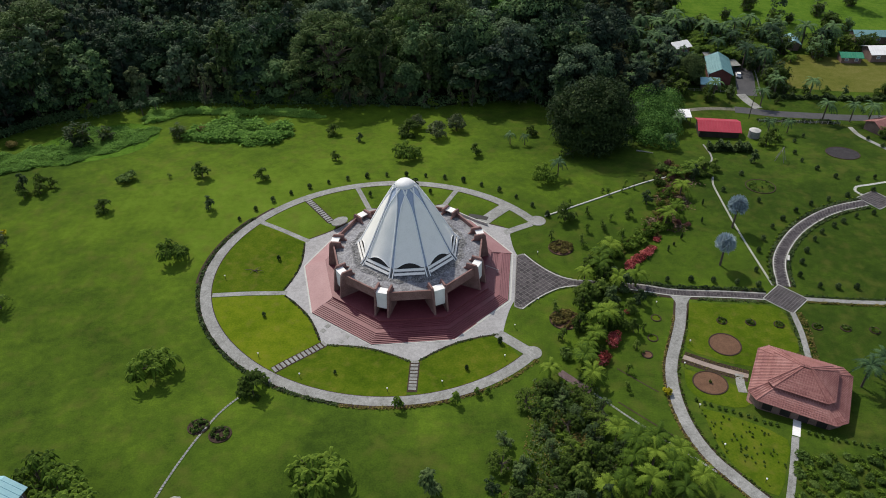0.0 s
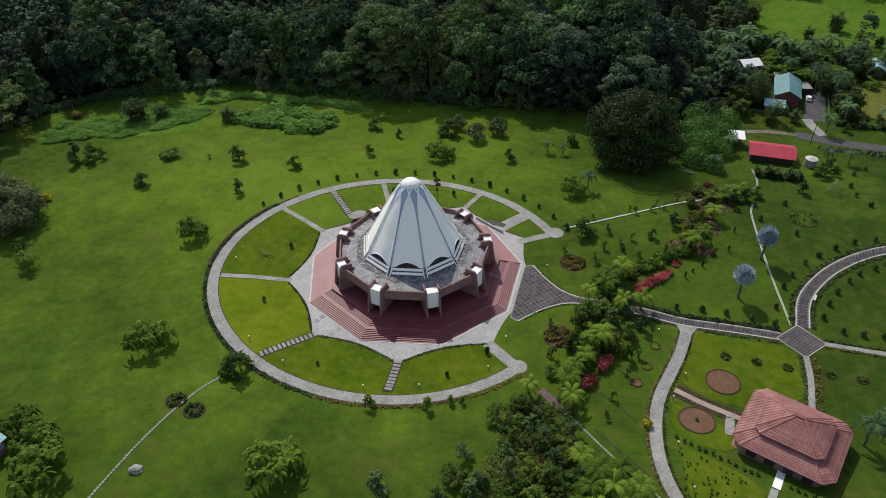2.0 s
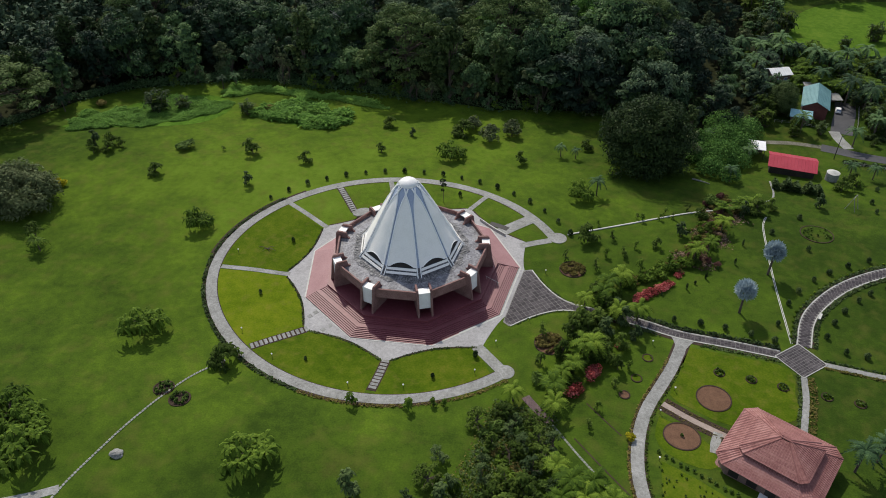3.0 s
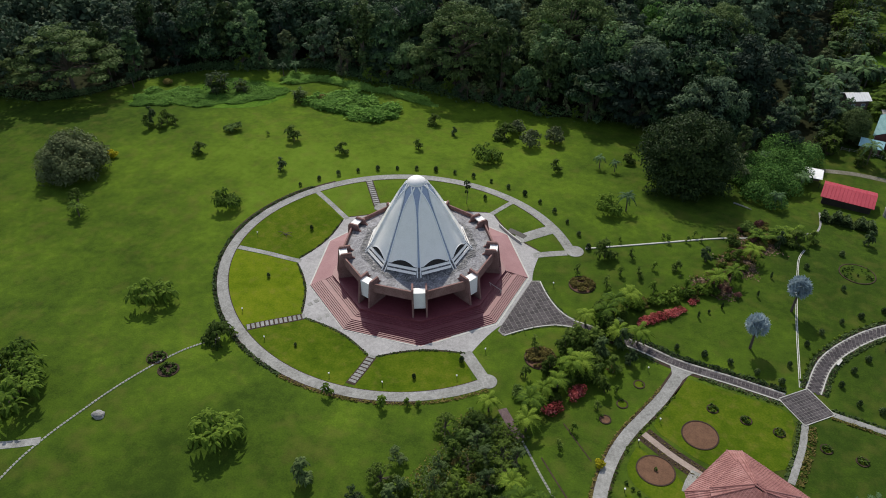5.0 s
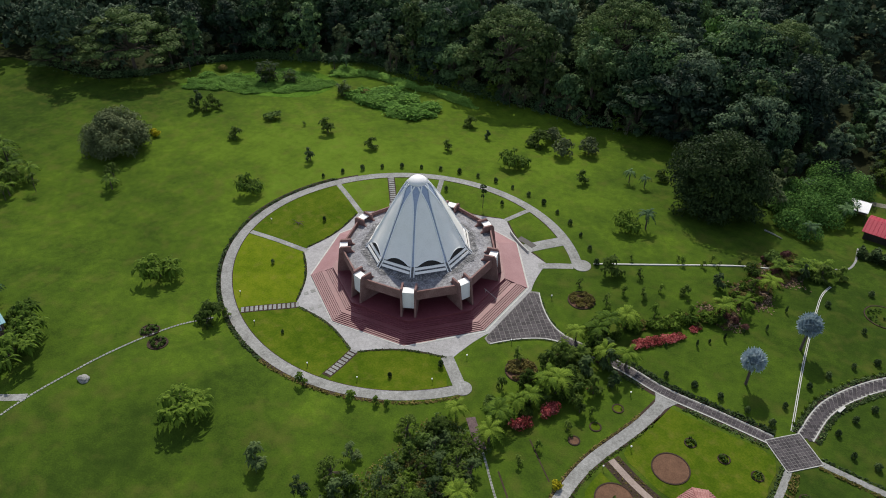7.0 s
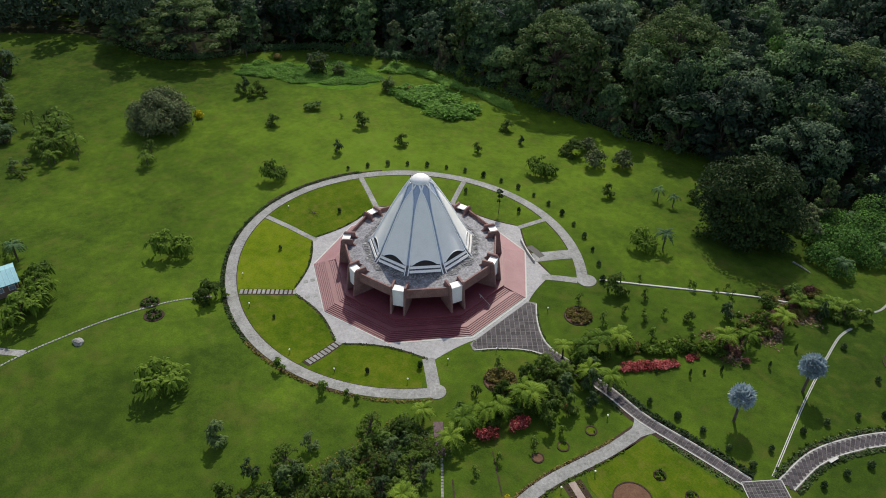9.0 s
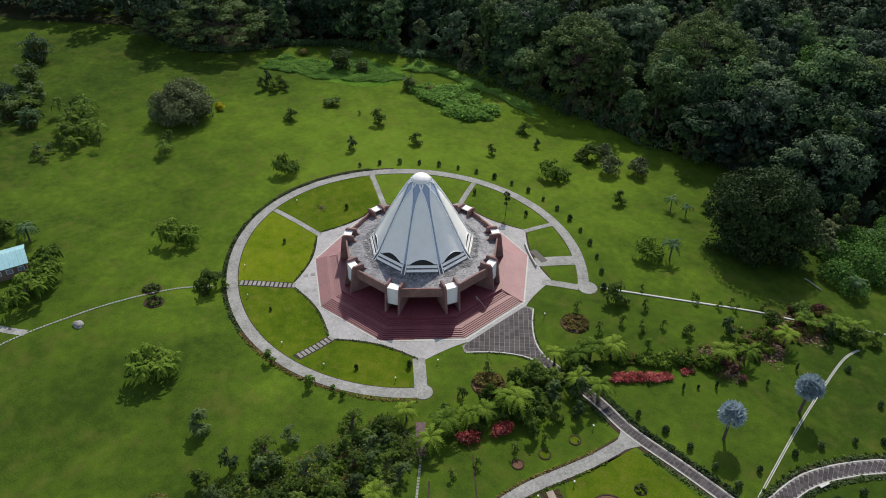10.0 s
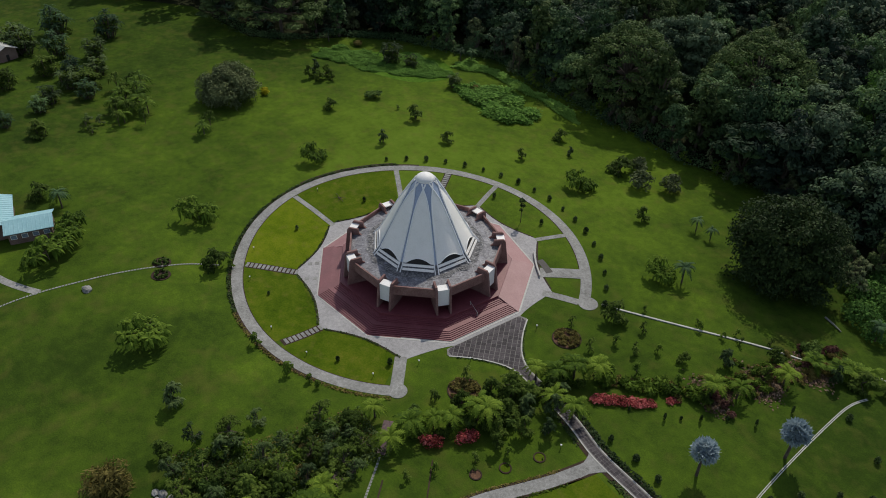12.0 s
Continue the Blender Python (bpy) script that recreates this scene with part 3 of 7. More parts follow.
stepped_path("stepping_stones", spline([(116.4, 30.6), (115.6, 32.4), (116.9, 34.6), (120.4, 35.5), (126.0, 37.0), (136.0, 39.0)]), 0.7, 0.9, KERB, "zigzag line of pale stepping stones", 0.7, ground=PASTURE, rim=0.06)
stepped_path("stepping_stones", spline([(36.4, -38.0), (37.8, -39.6), (40.4, -42.8), (42.9, -45.7), (47.2, -50.4), (53.2, -56.4)]), 0.38, 0.62, PATHC, "line of pale stepping stones in grass", 0.46, ground=PASTURE, rim=0.06)
stepped_path("stepping_stones", spline([(-28.4, -36.2), (-32.0, -41.4), (-34.2, -47.0), (-36.0, -53.4), (-37.8, -61.0), (-39.6, -70.0), (-39.8, -78.0), (-38.0, -92.0)]), 0.38, 0.62, PATHC, "winding line of pale stepping stones in the lawn", 0.48, ground=PASTURE, rim=0.06)
setting(solid("garden_path", *ribbon(spline([(-39.8, -70.2), (-44.0, -72.8), (-49.5, -75.4), (-58.0, -78.0)]), -0.8, 0.8, 0.05), PATHC), "grey concrete path leading to the house", "path")

# brighter turf of two ring lawns
def ring_lawn(a0, a1, b0, b1, label, turf):
    """Turf from the plaza's edge (angles a0 to a1) to the ring walk (angles b0 to b1)."""
    vs, n, m = [], 24, 9
    for i in range(n + 1):
        a, b = a0 + (a1 - a0) * i / n, b0 + (b1 - b0) * i / n
        r1 = scallop(b)
        q = polar(r1, b).to_2d() - RING_C
        while q.length < ring_r(math.degrees(math.atan2(q.y, q.x))) - R_HALF:
            r1 += 0.1
            q = polar(r1, b).to_2d() - RING_C
        p, q = polar(scallop(a), a), polar(r1, b)
        vs += [tuple(p + (q - p) * j / m) for j in range(m + 1)]
    vs = [(x, y, land(x, y) + 0.02) for x, y, z in vs]
    fs = [(i * (m + 1) + j, i * (m + 1) + j + 1, (i + 1) * (m + 1) + j + 1, (i + 1) * (m + 1) + j) for i in range(n) for j in range(m)]
    setting(solid("ring_lawn", vs, fs, turf, smooth=True), label, "lawn")


ring_lawn(-164.0, -127.2, -168.0, -130.4, "bright yellowish turf between two paths", TURF)
ring_lawn(-123.8, -87.0, -127.6, -88.2, "pale green turf between two paths", TURF2)
ring_lawn(-84.0, -47.5, -85.2, -50.0, "pale green turf between two paths", TURF2)
ring_lawn(156.0, 193.0, 153.6, 189.6, "pale green turf between two paths", TURF2)
for x, y in ((-16.4, -18.1), (-17.2, -19.5), (-11.9, -21.3), (-12.9, -22.8)):
    z = plaza_z(-125) + 0.05
    setting(solid("inset_slab", *turn(box(0, 0, z - 0.1, 1.0, 1.0, 0.24), Matrix.Translation((x, y, 0)) @ Matrix.Rotation(radians(54), 4, "Z")), PATHC), "darker square slab set in the plaza", "slab")

# dark edging round the lawns
for k in range(9):
    a0 = V0 + 40 * k
    if k in (1, 2):
        continue
    line = [polar(scallop(a0 + d) + 0.05, a0 + d).to_2d() for d in range(-18, 19, 2)]
    setting(solid("soil_edging", *ribbon(line, -0.35, 0.02, 0.03), SOIL), "dark soil edging round the plaza lawn", "edging")
setting(solid("soil_edging", *ribbon(ring_arc(R_HALF + 0.35, 140, 300, 90), -0.4, 0.4, 0.03), SOIL), "dark soil edging outside the ring walk", "edging")
setting(solid("soil_edging", *ribbon(ring_arc(-R_HALF - 0.12, 40, 317, 140), -0.1, 0.1, 0.03), SOIL), "dark soil edging inside the ring walk", "edging")

setting(solid("soil_edging", *ribbon(ring_arc(R_HALF + 0.9, 150, 186, 24), -0.6, 0.6, 0.035), SOIL), "bare dark soil beside the ring walk", "edging")

# ---- temple ----
temple = empty("temple", Matrix(), "nine-sided temple with a grey ribbed dome on pink steps", "temple")
ZT, RISE, TREAD = 1.9, 0.15, 0.40


def side_poly(k, r0, r1):
    a, b = V0 + 40 * (k - 0), V0 + 40 * (k + 1)
    return [polar(r1, a), polar(r0, a), polar(r0, b), polar(r1, b)]


for k in range(9):
    mid = (V0 + 40 * k + 20 + 180) % 360 - 180
    if any(abs(mid - s) < 1 for s in (-125.5, -85.5, -45.5, -5.5)):
        r, z = 24.7, ZT - 14 * RISE
        for i in range(14):
            z += RISE
            r2 = r - (1.25 if i == 6 else TREAD)
            solid("step", *prism([Vector(p).to_2d() for p in side_poly(k, r, r2 - 0.25)][::1], z - RISE - 0.3, z), PINK, temple)
            r = r2
        r_top = r
    else:
        q = side_poly(k, 24.7, 18.6)
        za, zb = plaza_z(V0 + 40 * k) + 0.07, plaza_z(V0 + 40 * k + 40) + 0.07
        solid("ramp", *prism([p.to_2d() for p in q], -0.8, [ZT, za, zb, ZT]), APRON, temple, "smooth sloping apron of pink paving")
    a, b = polar(24.7, V0 + 40 * k), polar(24.7, V0 + 40 * k + 40)
    line = [(a + (b - a) * i / 6).to_2d() for i in range(7)]
    solid("edge_strip", *ribbon(line, -0.3, 0.02, 0.09), KERB, temple, "pale strip round the terrace")
nine = [polar(19.6, V0 + 40 * k).to_2d() for k in range(9)]
solid("terrace", *prism(nine, -0.8, ZT - 0.004), PINK, temple, "dark red paved terrace under the roof")

# wall and doors under the roof
inner = [polar(11.6, V0 + 40 * k).to_2d() for k in range(9)]
solid("inner_wall", *prism(inner, ZT - 0.1, 6.3), PIER, temple)
for k in range(9):
    m = Matrix.Rotation(radians(V0 + 40 * k + 20), 4, "Z")
    face = 11.6 * math.cos(radians(20))
    d = solid("door", *turn(box(face + 0.06, 0, ZT + 1.55, 0.2, 4.4, 3.1), m), DARK, temple, "dark glazed door set in the wall")
    for y in (-2.2, -1.1, 0, 1.1, 2.2):
        solid("door_frame", *turn(box(face + 0.14, y, ZT + 1.55, 0.14, 0.12, 3.1), m), KERB, d)

# roof slab, deck and parapets
slab = [polar(17.1, V0 + 40 * k).to_2d() for k in range(9)]
solid("roof_slab", *prism(slab, 5.6, 6.5), PIER, temple)
dv, df = [], []
for k in range(9):
    for r, z in ((17.05, 6.54), (14.5, 6.8), (11.0, 7.2)):
        dv.append(tuple(polar(r, V0 + 40 * k, z)))
for k in range(9):
    a, b = 3 * k, 3 * ((k + 1) % 9)
    df += [(a, b, b + 1, a + 1), (a + 1, b + 1, b + 2, a + 2)]
solid("roof_deck", dv, df, DECK, temple, "stained grey roof deck")
# a little darker than the deck: some of the dome's shade is painted in
wv = [tuple(polar(r * (1 + 0.04 * math.sin(i * 2.9)) * math.cos(radians(20)) / math.cos(radians((10 * i) % 40 - 20)), V0 + 10 * i, z)) for i in range(36) for r, z in ((13.3, 7.0), (11.9, 7.12), (10.6, 7.35))]
solid("deck_gutter", wv, [(3 * i + e, 3 * ((i + 1) % 36) + e, 3 * ((i + 1) % 36) + e + 1, 3 * i + e + 1) for i in range(36) for e in (0, 1)], DECKD, temple, "streaked gutter round the foot of the dome, darkened for its shade")
# pale radial streaks of the deck, each added as a thin low bar
for i in range(90):
    q = (i * 37 % 90) / 90
    m = Matrix.Rotation(radians(V0 + 4.0 * (i + 0.1 + 0.8 * ((i * 53 % 90) / 90))), 4, "Z")
    solid("gutter_rib", *turn(box(11.75 + 0.5 * q, 0, 7.13, 0.5 + 1.1 * (1 - q), 0.06 + 0.07 * q, 0.06), m), ROCK, temple)
for k in range(9):
    poly = [polar(17.4, V0 + 40 * k), polar(17.4, V0 + 40 * k + 40), polar(17.05, V0 + 40 * k + 40), polar(17.05, V0 + 40 * k)]
    solid("parapet", *prism([p.to_2d() for p in poly], 5.3, 7.5), PIER, temple)

# piers: two upright plates with a white panel between them, one at each corner
def slab_of(prof, y0, y1):
    """A plate cut to a profile of (radius, height), between two offsets."""
    n = len(prof)
    vs = [(x, y0, z) for x, z in prof] + [(x, y1, z) for x, z in prof]
    return vs, [tuple(range(n)), tuple(range(2 * n - 1, n - 1, -1))] + [(i, n + i, n + (i + 1) % n, (i + 1) % n) for i in range(n)]


for k in range(9):
    m = Matrix.Rotation(radians(V0 + 40 * k), 4, "Z")
    pier = solid("pier", *turn(box(16.2, 0, 6.3, 1.2, 2.2, 0.5), m), PIER, temple)
    for s in (-1, 1):
        prof = [(13.2, ZT - 0.05), (18.4, ZT - 0.05), (17.6, 7.7), (17.2, 8.25), (15.0, 8.25), (14.85, 7.25), (13.2, 5.9)]
        solid("pier_plate", *turn(slab_of(prof, s * 1.42 - 0.2, s * 1.42 + 0.2), m), PIER, pier)
    solid("white_panel", *turn(slab_of([(16.9, 3.75), (17.5, 3.6), (17.5, 7.6), (16.9, 7.6)], -1.2, 1.2), m), WHITE, pier, "white painted panel between the pier plates")
    solid("white_cap", *turn(slab_of([(15.8, 7.45), (17.53, 7.5), (17.53, 7.66), (15.8, 7.66)], -1.21, 1.21), m), WHITE, pier, "white painted cap slab")

# handrail on the eastern stair
rail = solid("handrail", *tube([(17.3, -1.7, ZT + 0.9), (20.4, -2.1, ZT - 0.25)], 0.05, 0.05, 6), KERB, temple)
for x, y, z in ((17.6, -1.74, ZT), (20.1, -2.06, ZT - 1.1)):
    solid("rail_post", *tube([(x, y, z - 0.2), (x, y, z + 0.85)], 0.045, 0.045, 6), KERB, rail)

# dome
PROFILE = [(7.0, 10.9), (8.0, 10.45), (9.5, 9.75), (10.6, 9.2), (13.6, 7.65), (16.5, 6.15), (19.4, 4.5), (22.2, 2.75), (23.4, 1.9)]


def dome_r(z):
    for (z0, r0), (z1, r1) in zip(PROFILE, PROFILE[1:]):
        if z <= z1:
            return r0 + (r1 - r0) * (z - z0) / (z1 - z0)
    return PROFILE[-1][1]


def facet(deg, z, out=0.0):
    """A point of the dome: between round and nine-sided in plan."""
    d = (deg - V0) % 40 - 20
    k = math.cos(radians(20)) / math.cos(radians(d))
    mix = 0.75 * max(0.0, min(1.0, (20 - z) / 10))
    r = dome_r(z) * ((1 - mix) + mix * k * 1.04)
    return polar(r + out, deg, z)


gl = [[tuple(facet(V0 + 5 * i, z, -0.06)) for i in range(72)] for z in (7.0, 9, 11, 13, 15, 17, 19, 21, 22.4, 23.4)]
gvs = [p for row in gl for p in row]
gfs = [(j * 72 + i, j * 72 + (i + 1) % 72, (j + 1) * 72 + (i + 1) % 72, (j + 1) * 72 + i) for j in range(len(gl) - 1) for i in range(72)]
solid("glazing", gvs, gfs, DOMEGLASS, temple, "pale blue glazing between the dome panels", smooth=True)


SPAN = [(7.0, 18.2), (8.0, 18.1), (13.0, 17.9), (16.5, 17.4), (18.5, 16.4), (20.0, 14.0), (21.0, 10.2), (21.7, 5.4), (22.3, 0.0), (23.4, -12.0)]


def half_angle(z):
    """Half the angle that a panel spans: wide below, closing to a point near the top, where the ribs cross."""
    for (z0, a0), (z1, a1) in zip(SPAN, SPAN[1:]):
        if z <= z1:
            return a0 + (a1 - a0) * max(0.0, z - z0) / (z1 - z0)
    return SPAN[-1][1]


def tall_points(k, s):
    return [facet(V0 + 40 * k + 20 + s * half_angle(z), z, 0.12 + 0.42 * max(0.0, 8.7 - z)) for z in np.linspace(7.1, 23.2, 27)]


for k in range(9):
    c = V0 + 40 * k + 20
    nu, nv = 20, 18
    pvs, vvs = [], []
    vent = lambda u: 1.15 * max(0.0, 1 - (u / 0.82) ** 2)
    for j in range(nv + 1):
        for i in range(nu + 1):
            u = -1 + 2 * i / nu
            z_low = 8.75 + vent(u)
            z = z_low + (22.15 - z_low) * j / nv
            lift = 0.10 + 0.26 * vent(u) * max(0.0, 1 - j / 6)
            pvs.append(tuple(facet(c + u * max(0.0, half_angle(z)), z, lift)))
    pfs = [(j * (nu + 1) + i, j * (nu + 1) + i + 1, (j + 1) * (nu + 1) + i + 1, (j + 1) * (nu + 1) + i) for j in range(nv) for i in range(nu)]
    solid("dome_panel", pvs, pfs, PANEL, temple, "grey clad petal of the dome", smooth=True)
    for j in range(2):
        vvs += [tuple(facet(c + u * 19, 8.62 + j * (0.2 + vent(u)), 0.03)) for u in np.linspace(-0.84, 0.84, 15)]
    solid("vent", vvs, [(i, i + 1, 16 + i, 15 + i) for i in range(14)], DARK, temple, "dark arched vent at the foot of a petal")
    for s in (-1, 1):
        solid("rib", *tube(tall_points(k, s), 0.12, 0.17, 6), RIB, temple, "pale curved rib")
    lip = [facet(c + u * half_angle(8.75), 8.75 + vent(u), 0.12 + 0.26 * vent(u)) for u in np.linspace(-0.9, 0.9, 17)]
    solid("arch_rim", *tube(lip, 0.07, 0.07, 5), RIB, temple, "white rim of an arched vent")
    for z, out, half in ((8.36, 0.22, 17.4), (7.72, 0.52, 17.0)):
        a, b = facet(c - half, z, out), facet(c + half, z, out)
        d = (b - a).normalized()
        o = Vector((d.y, -d.x, 0))
        vs = [tuple(q + o * e + Vector((0, 0, f))) for q in (a, b) for e, f in ((-0.18, 0.20), (0.10, -0.24), (0.22, -0.18), (-0.06, 0.27))]
        solid("sill_band", vs, [(0, 3, 2, 1), (4, 5, 6, 7)] + [(i, (i + 1) % 4, 4 + (i + 1) % 4, 4 + i) for i in range(4)], PANEL, temple, "pale sill band below the vents")
    foot = [facet(c + s * 19.9, z, out) for z, out in ((8.7, 0.02), (7.2, 0.45)) for s in (-1, 1)]
    solid("vent_base", [tuple(q) for q in foot], [(0, 2, 3, 1)], DECKD, temple, "dark louvred strip behind the sills")
cv_, cf_ = [], []
for j, (r, z) in enumerate(((2.0, 23.1), (2.05, 23.3), (1.88, 23.7), (1.42, 24.1), (0.75, 24.36), (0.05, 24.45))):
    cv_ += [tuple(polar(r, 20 * i, z)) for i in range(18)]
cf_ = [(j * 18 + i, j * 18 + (i + 1) % 18, (j + 1) * 18 + (i + 1) % 18, (j + 1) * 18 + i) for j in range(5) for i in range(18)] + [tuple(range(17, -1, -1)), tuple(range(90, 108))]
solid("dome_cap", cv_, cf_, WHITE, temple, "smooth white cap of the dome", smooth=True)

# ---- plants ----
def raw_mesh(name, V, F, material):
    """A mesh from arrays: corners, and quads as rows of four."""
    me = bpy.data.meshes.new(name)
    n, k = len(F), F.shape[1]
    me.vertices.add(len(V))
    me.vertices.foreach_set("co", np.asarray(V, np.float32).ravel())
    me.loops.add(n * k)
    me.loops.foreach_set("vertex_index", np.asarray(F, np.int32).ravel())
    me.polygons.add(n)
    me.polygons.foreach_set("loop_start", np.arange(0, n * k, k, dtype=np.int32))
    me.polygons.foreach_set("loop_total", np.full(n, k, np.int32))
    me.materials.append(material)
    me.update(calc_edges=True)
    me.validate()
    return me


def leaf_quads(P, Nrm, size, rng, long=1.6, loose=0.45, hang=0.0):
    """Small leaf clumps: one bent lozenge at each point, roughly square to the normal given."""
    n = len(P)
    Nrm = Nrm + rng.normal(0, loose, (n, 3))
    Nrm /= np.linalg.norm(Nrm, axis=1)[:, None] + 1e-9
    t = np.cross(Nrm, rng.normal(0, 1, (n, 3)))
    if hang:
        t = t * (1 - hang) + (np.array([0, 0, -1.0]) - Nrm * -Nrm[:, 2:3]) * hang
    t /= np.linalg.norm(t, axis=1)[:, None] + 1e-9
    b = np.cross(Nrm, t)
    s = (size * rng.uniform(0.6, 1.35, n))[:, None]
    bend = Nrm * s * 0.18
    V = np.stack([P - t * s * 0.5 * long - bend, P - b * s * 0.5, P + t * s * 0.5 * long - bend, P + b * s * 0.5], 1).reshape(-1, 3)
    return V, np.arange(4 * n).reshape(n, 4)


def crown_cloud(lobes, n, size, rng, low=-0.35, long=1.6, hang=0.0, loose=0.45):
    """Leaves over a heap of rounded lobes (x, y, z, r, flat)."""
    L = np.array(lobes, float)
    wt = L[:, 3] ** 2
    pick = rng.choice(len(L), n, p=wt / wt.sum())
    d = rng.normal(0, 1, (n, 3))
    d /= np.linalg.norm(d, axis=1)[:, None]
    d[:, 2] = np.where(d[:, 2] < low, -d[:, 2] * 0.7, d[:, 2])
    c, r, fl = L[pick, :3], L[pick, 3:4], L[pick, 4:5]
    sc = np.concatenate([r, r, r * fl], 1)
    rad = rng.uniform(0.72, 1.08, (n, 1))
    return leaf_quads(c + d * sc * rad, d / np.concatenate([np.ones_like(fl), np.ones_like(fl), fl], 1) + [0, 0, 0.25], size, rng, long, loose, hang)


def lobes_of(rng, width, height, trunk, count, spread=0.30, skirt=0, ragged=0.0):
    """Lobes of a broad crown of that width and total height above a trunk."""
    out = []
    rh = (height - trunk) / 2
    phase = rng.uniform(0, 6.28) if ragged else 0.0
    for i in range(count):
        a = i * 2.4 + rng.uniform(-0.5, 0.5)
        q = math.sqrt((i + 0.5) / count) * rng.uniform(0.8, 1.1)
        R = width / 2 - width * spread * 0.5
        R *= 1 + ragged * (0.5 * math.sin(2 * a + phase) + 0.5 * math.sin(5 * a + 2 * phase))
        x, y = R * q * math.cos(a), R * q * math.sin(a)
        z = trunk + rh + rh * 0.75 * math.sqrt(max(0.0, 1 - q * q)) * rng.uniform(0.5, 1.1) - rh * 0.35 * q + rng.uniform(-0.08 - 0.22 * ragged, 0.08 + 0.12 * ragged) * height
        out.append((x, y, z, width * spread * rng.uniform(0.55, 0.95), rng.uniform(0.6, 0.9)))
    for i in range(skirt):
        a = i * 2.4 + 1.1
        q = rng.uniform(0.6, 0.95)
        R = width / 2 - width * spread * 0.4
        out.append((R * q * math.cos(a), R * q * math.sin(a), trunk * 0.5 + (height - trunk) * 0.38 * rng.uniform(0.1, 1.0), width * spread * rng.uniform(0.5, 0.8), rng.uniform(0.7, 1.1)))
    return out


def limbs(rng, lobes, trunk, r, lean=0.0):
    pieces = [tube([(0, 0, -0.4), (lean * 0.4, 0, trunk * 0.5), (lean, 0, trunk * 1.05)], r, r * 0.7, 7)]
    for x, y, z, rr, fl in lobes[:: max(1, len(lobes) // 7)]:
        pieces.append(tube([(lean, 0, trunk * 0.9), ((x + lean) / 2, y / 2, (trunk + z) / 2), (x, y, z)], r * 0.5, r * 0.15, 5))
    return join(*pieces)


def tree_model(name, seed, width, height, trunk, count, leaves, size, material, label, category="tree", spread=0.30, bark=BARK, long=1.6, skirt=0, ragged=0.0, hang=0.0, core=0, loose=0.45):
    rng = np.random.default_rng(seed)
    lob = lobes_of(rng, width, height, trunk, count, spread, skirt, ragged)
    root = empty(name, Matrix.Translation((0, 0, -500)), label, category)
    solid("trunk", *limbs(rng, lob, trunk, max(0.07, height * 0.025)), bark, root)
    mesh_ob("crown", raw_mesh("crown", *crown_cloud(lob, leaves, size, rng, long=long, hang=hang, loose=loose), material), material, root)
    if core:                       # shaded leaves inside the crown
        inner = [(x * 0.82, y * 0.82, z * 0.9, r * 0.8, fl) for x, y, z, r, fl in lob]
        mesh_ob("inner_crown", raw_mesh("inner_crown", *crown_cloud(inner, core, size * 2.4, rng), material), material, root)
    return root


def frond_cloud(rng, n, length, droop, width, segs=6, rise=0.9, leaflets=True):
    """Arching palm fronds from the origin, each a feathered strip with a keel."""
    V, F = [], []
    for i in range(n):
        a = i * 2.399 + rng.uniform(-0.2, 0.2)
        up = rise * rng.uniform(0.1, 1.15)
        L = length * rng.uniform(0.8, 1.1)
        d = np.array([math.cos(a), math.sin(a), 0.0])
        s = np.array([-math.sin(a), math.cos(a), 0.0])
        pts = []
        for k in range(segs + 1):
            t = k / segs
            pts.append(d * L * t * (1 - 0.12 * t) + np.array([0, 0, L * (up * t - droop * t * t)]))
        for k in range(segs):
            p, q = pts[k], pts[k + 1]
            for sg in (-1, 1):
                w0 = width * (0.35 + 0.9 * math.sin(math.pi * min(1, (k + 0.7) / segs) ** 0.8))
                tip = p + (q - p) * 0.75 + d * width * 0.55 + s * sg * w0 - np.array([0, 0, w0 * 0.22])
                tip2 = q + d * width * 0.55 + s * sg * w0 * 0.72 - np.array([0, 0, w0 * 0.16])
                b = len(V)
                V += [p, q, tip2, tip]
                F.append((b, b + 1, b + 2, b + 3) if sg < 0 else (b + 3, b + 2, b + 1, b))
    return np.array(V), np.array(F)


def palm_model(name, seed, trunk, fronds, length, droop, width, material, label, category="palm", bark=BARK, r=0.16, rise=0.9):
    rng = np.random.default_rng(seed)
    root = empty(name, Matrix.Translation((0, 0, -500)), label, category)
    lean = rng.uniform(-0.3, 0.3)
    if trunk > 0.2:
        solid("trunk", *tube([(0, 0, -0.3), (lean * 0.3, 0, trunk * 0.5), (lean, 0, trunk)], r * 1.2, r * 0.8, 7), bark, root)
    V, F = frond_cloud(rng, fronds, length, droop, width, segs=8, rise=rise)
    mesh_ob("crown", raw_mesh("crown", V + [lean if trunk > 0.2 else 0, 0, max(trunk, 0.0)], F, material), material, root)
    return root


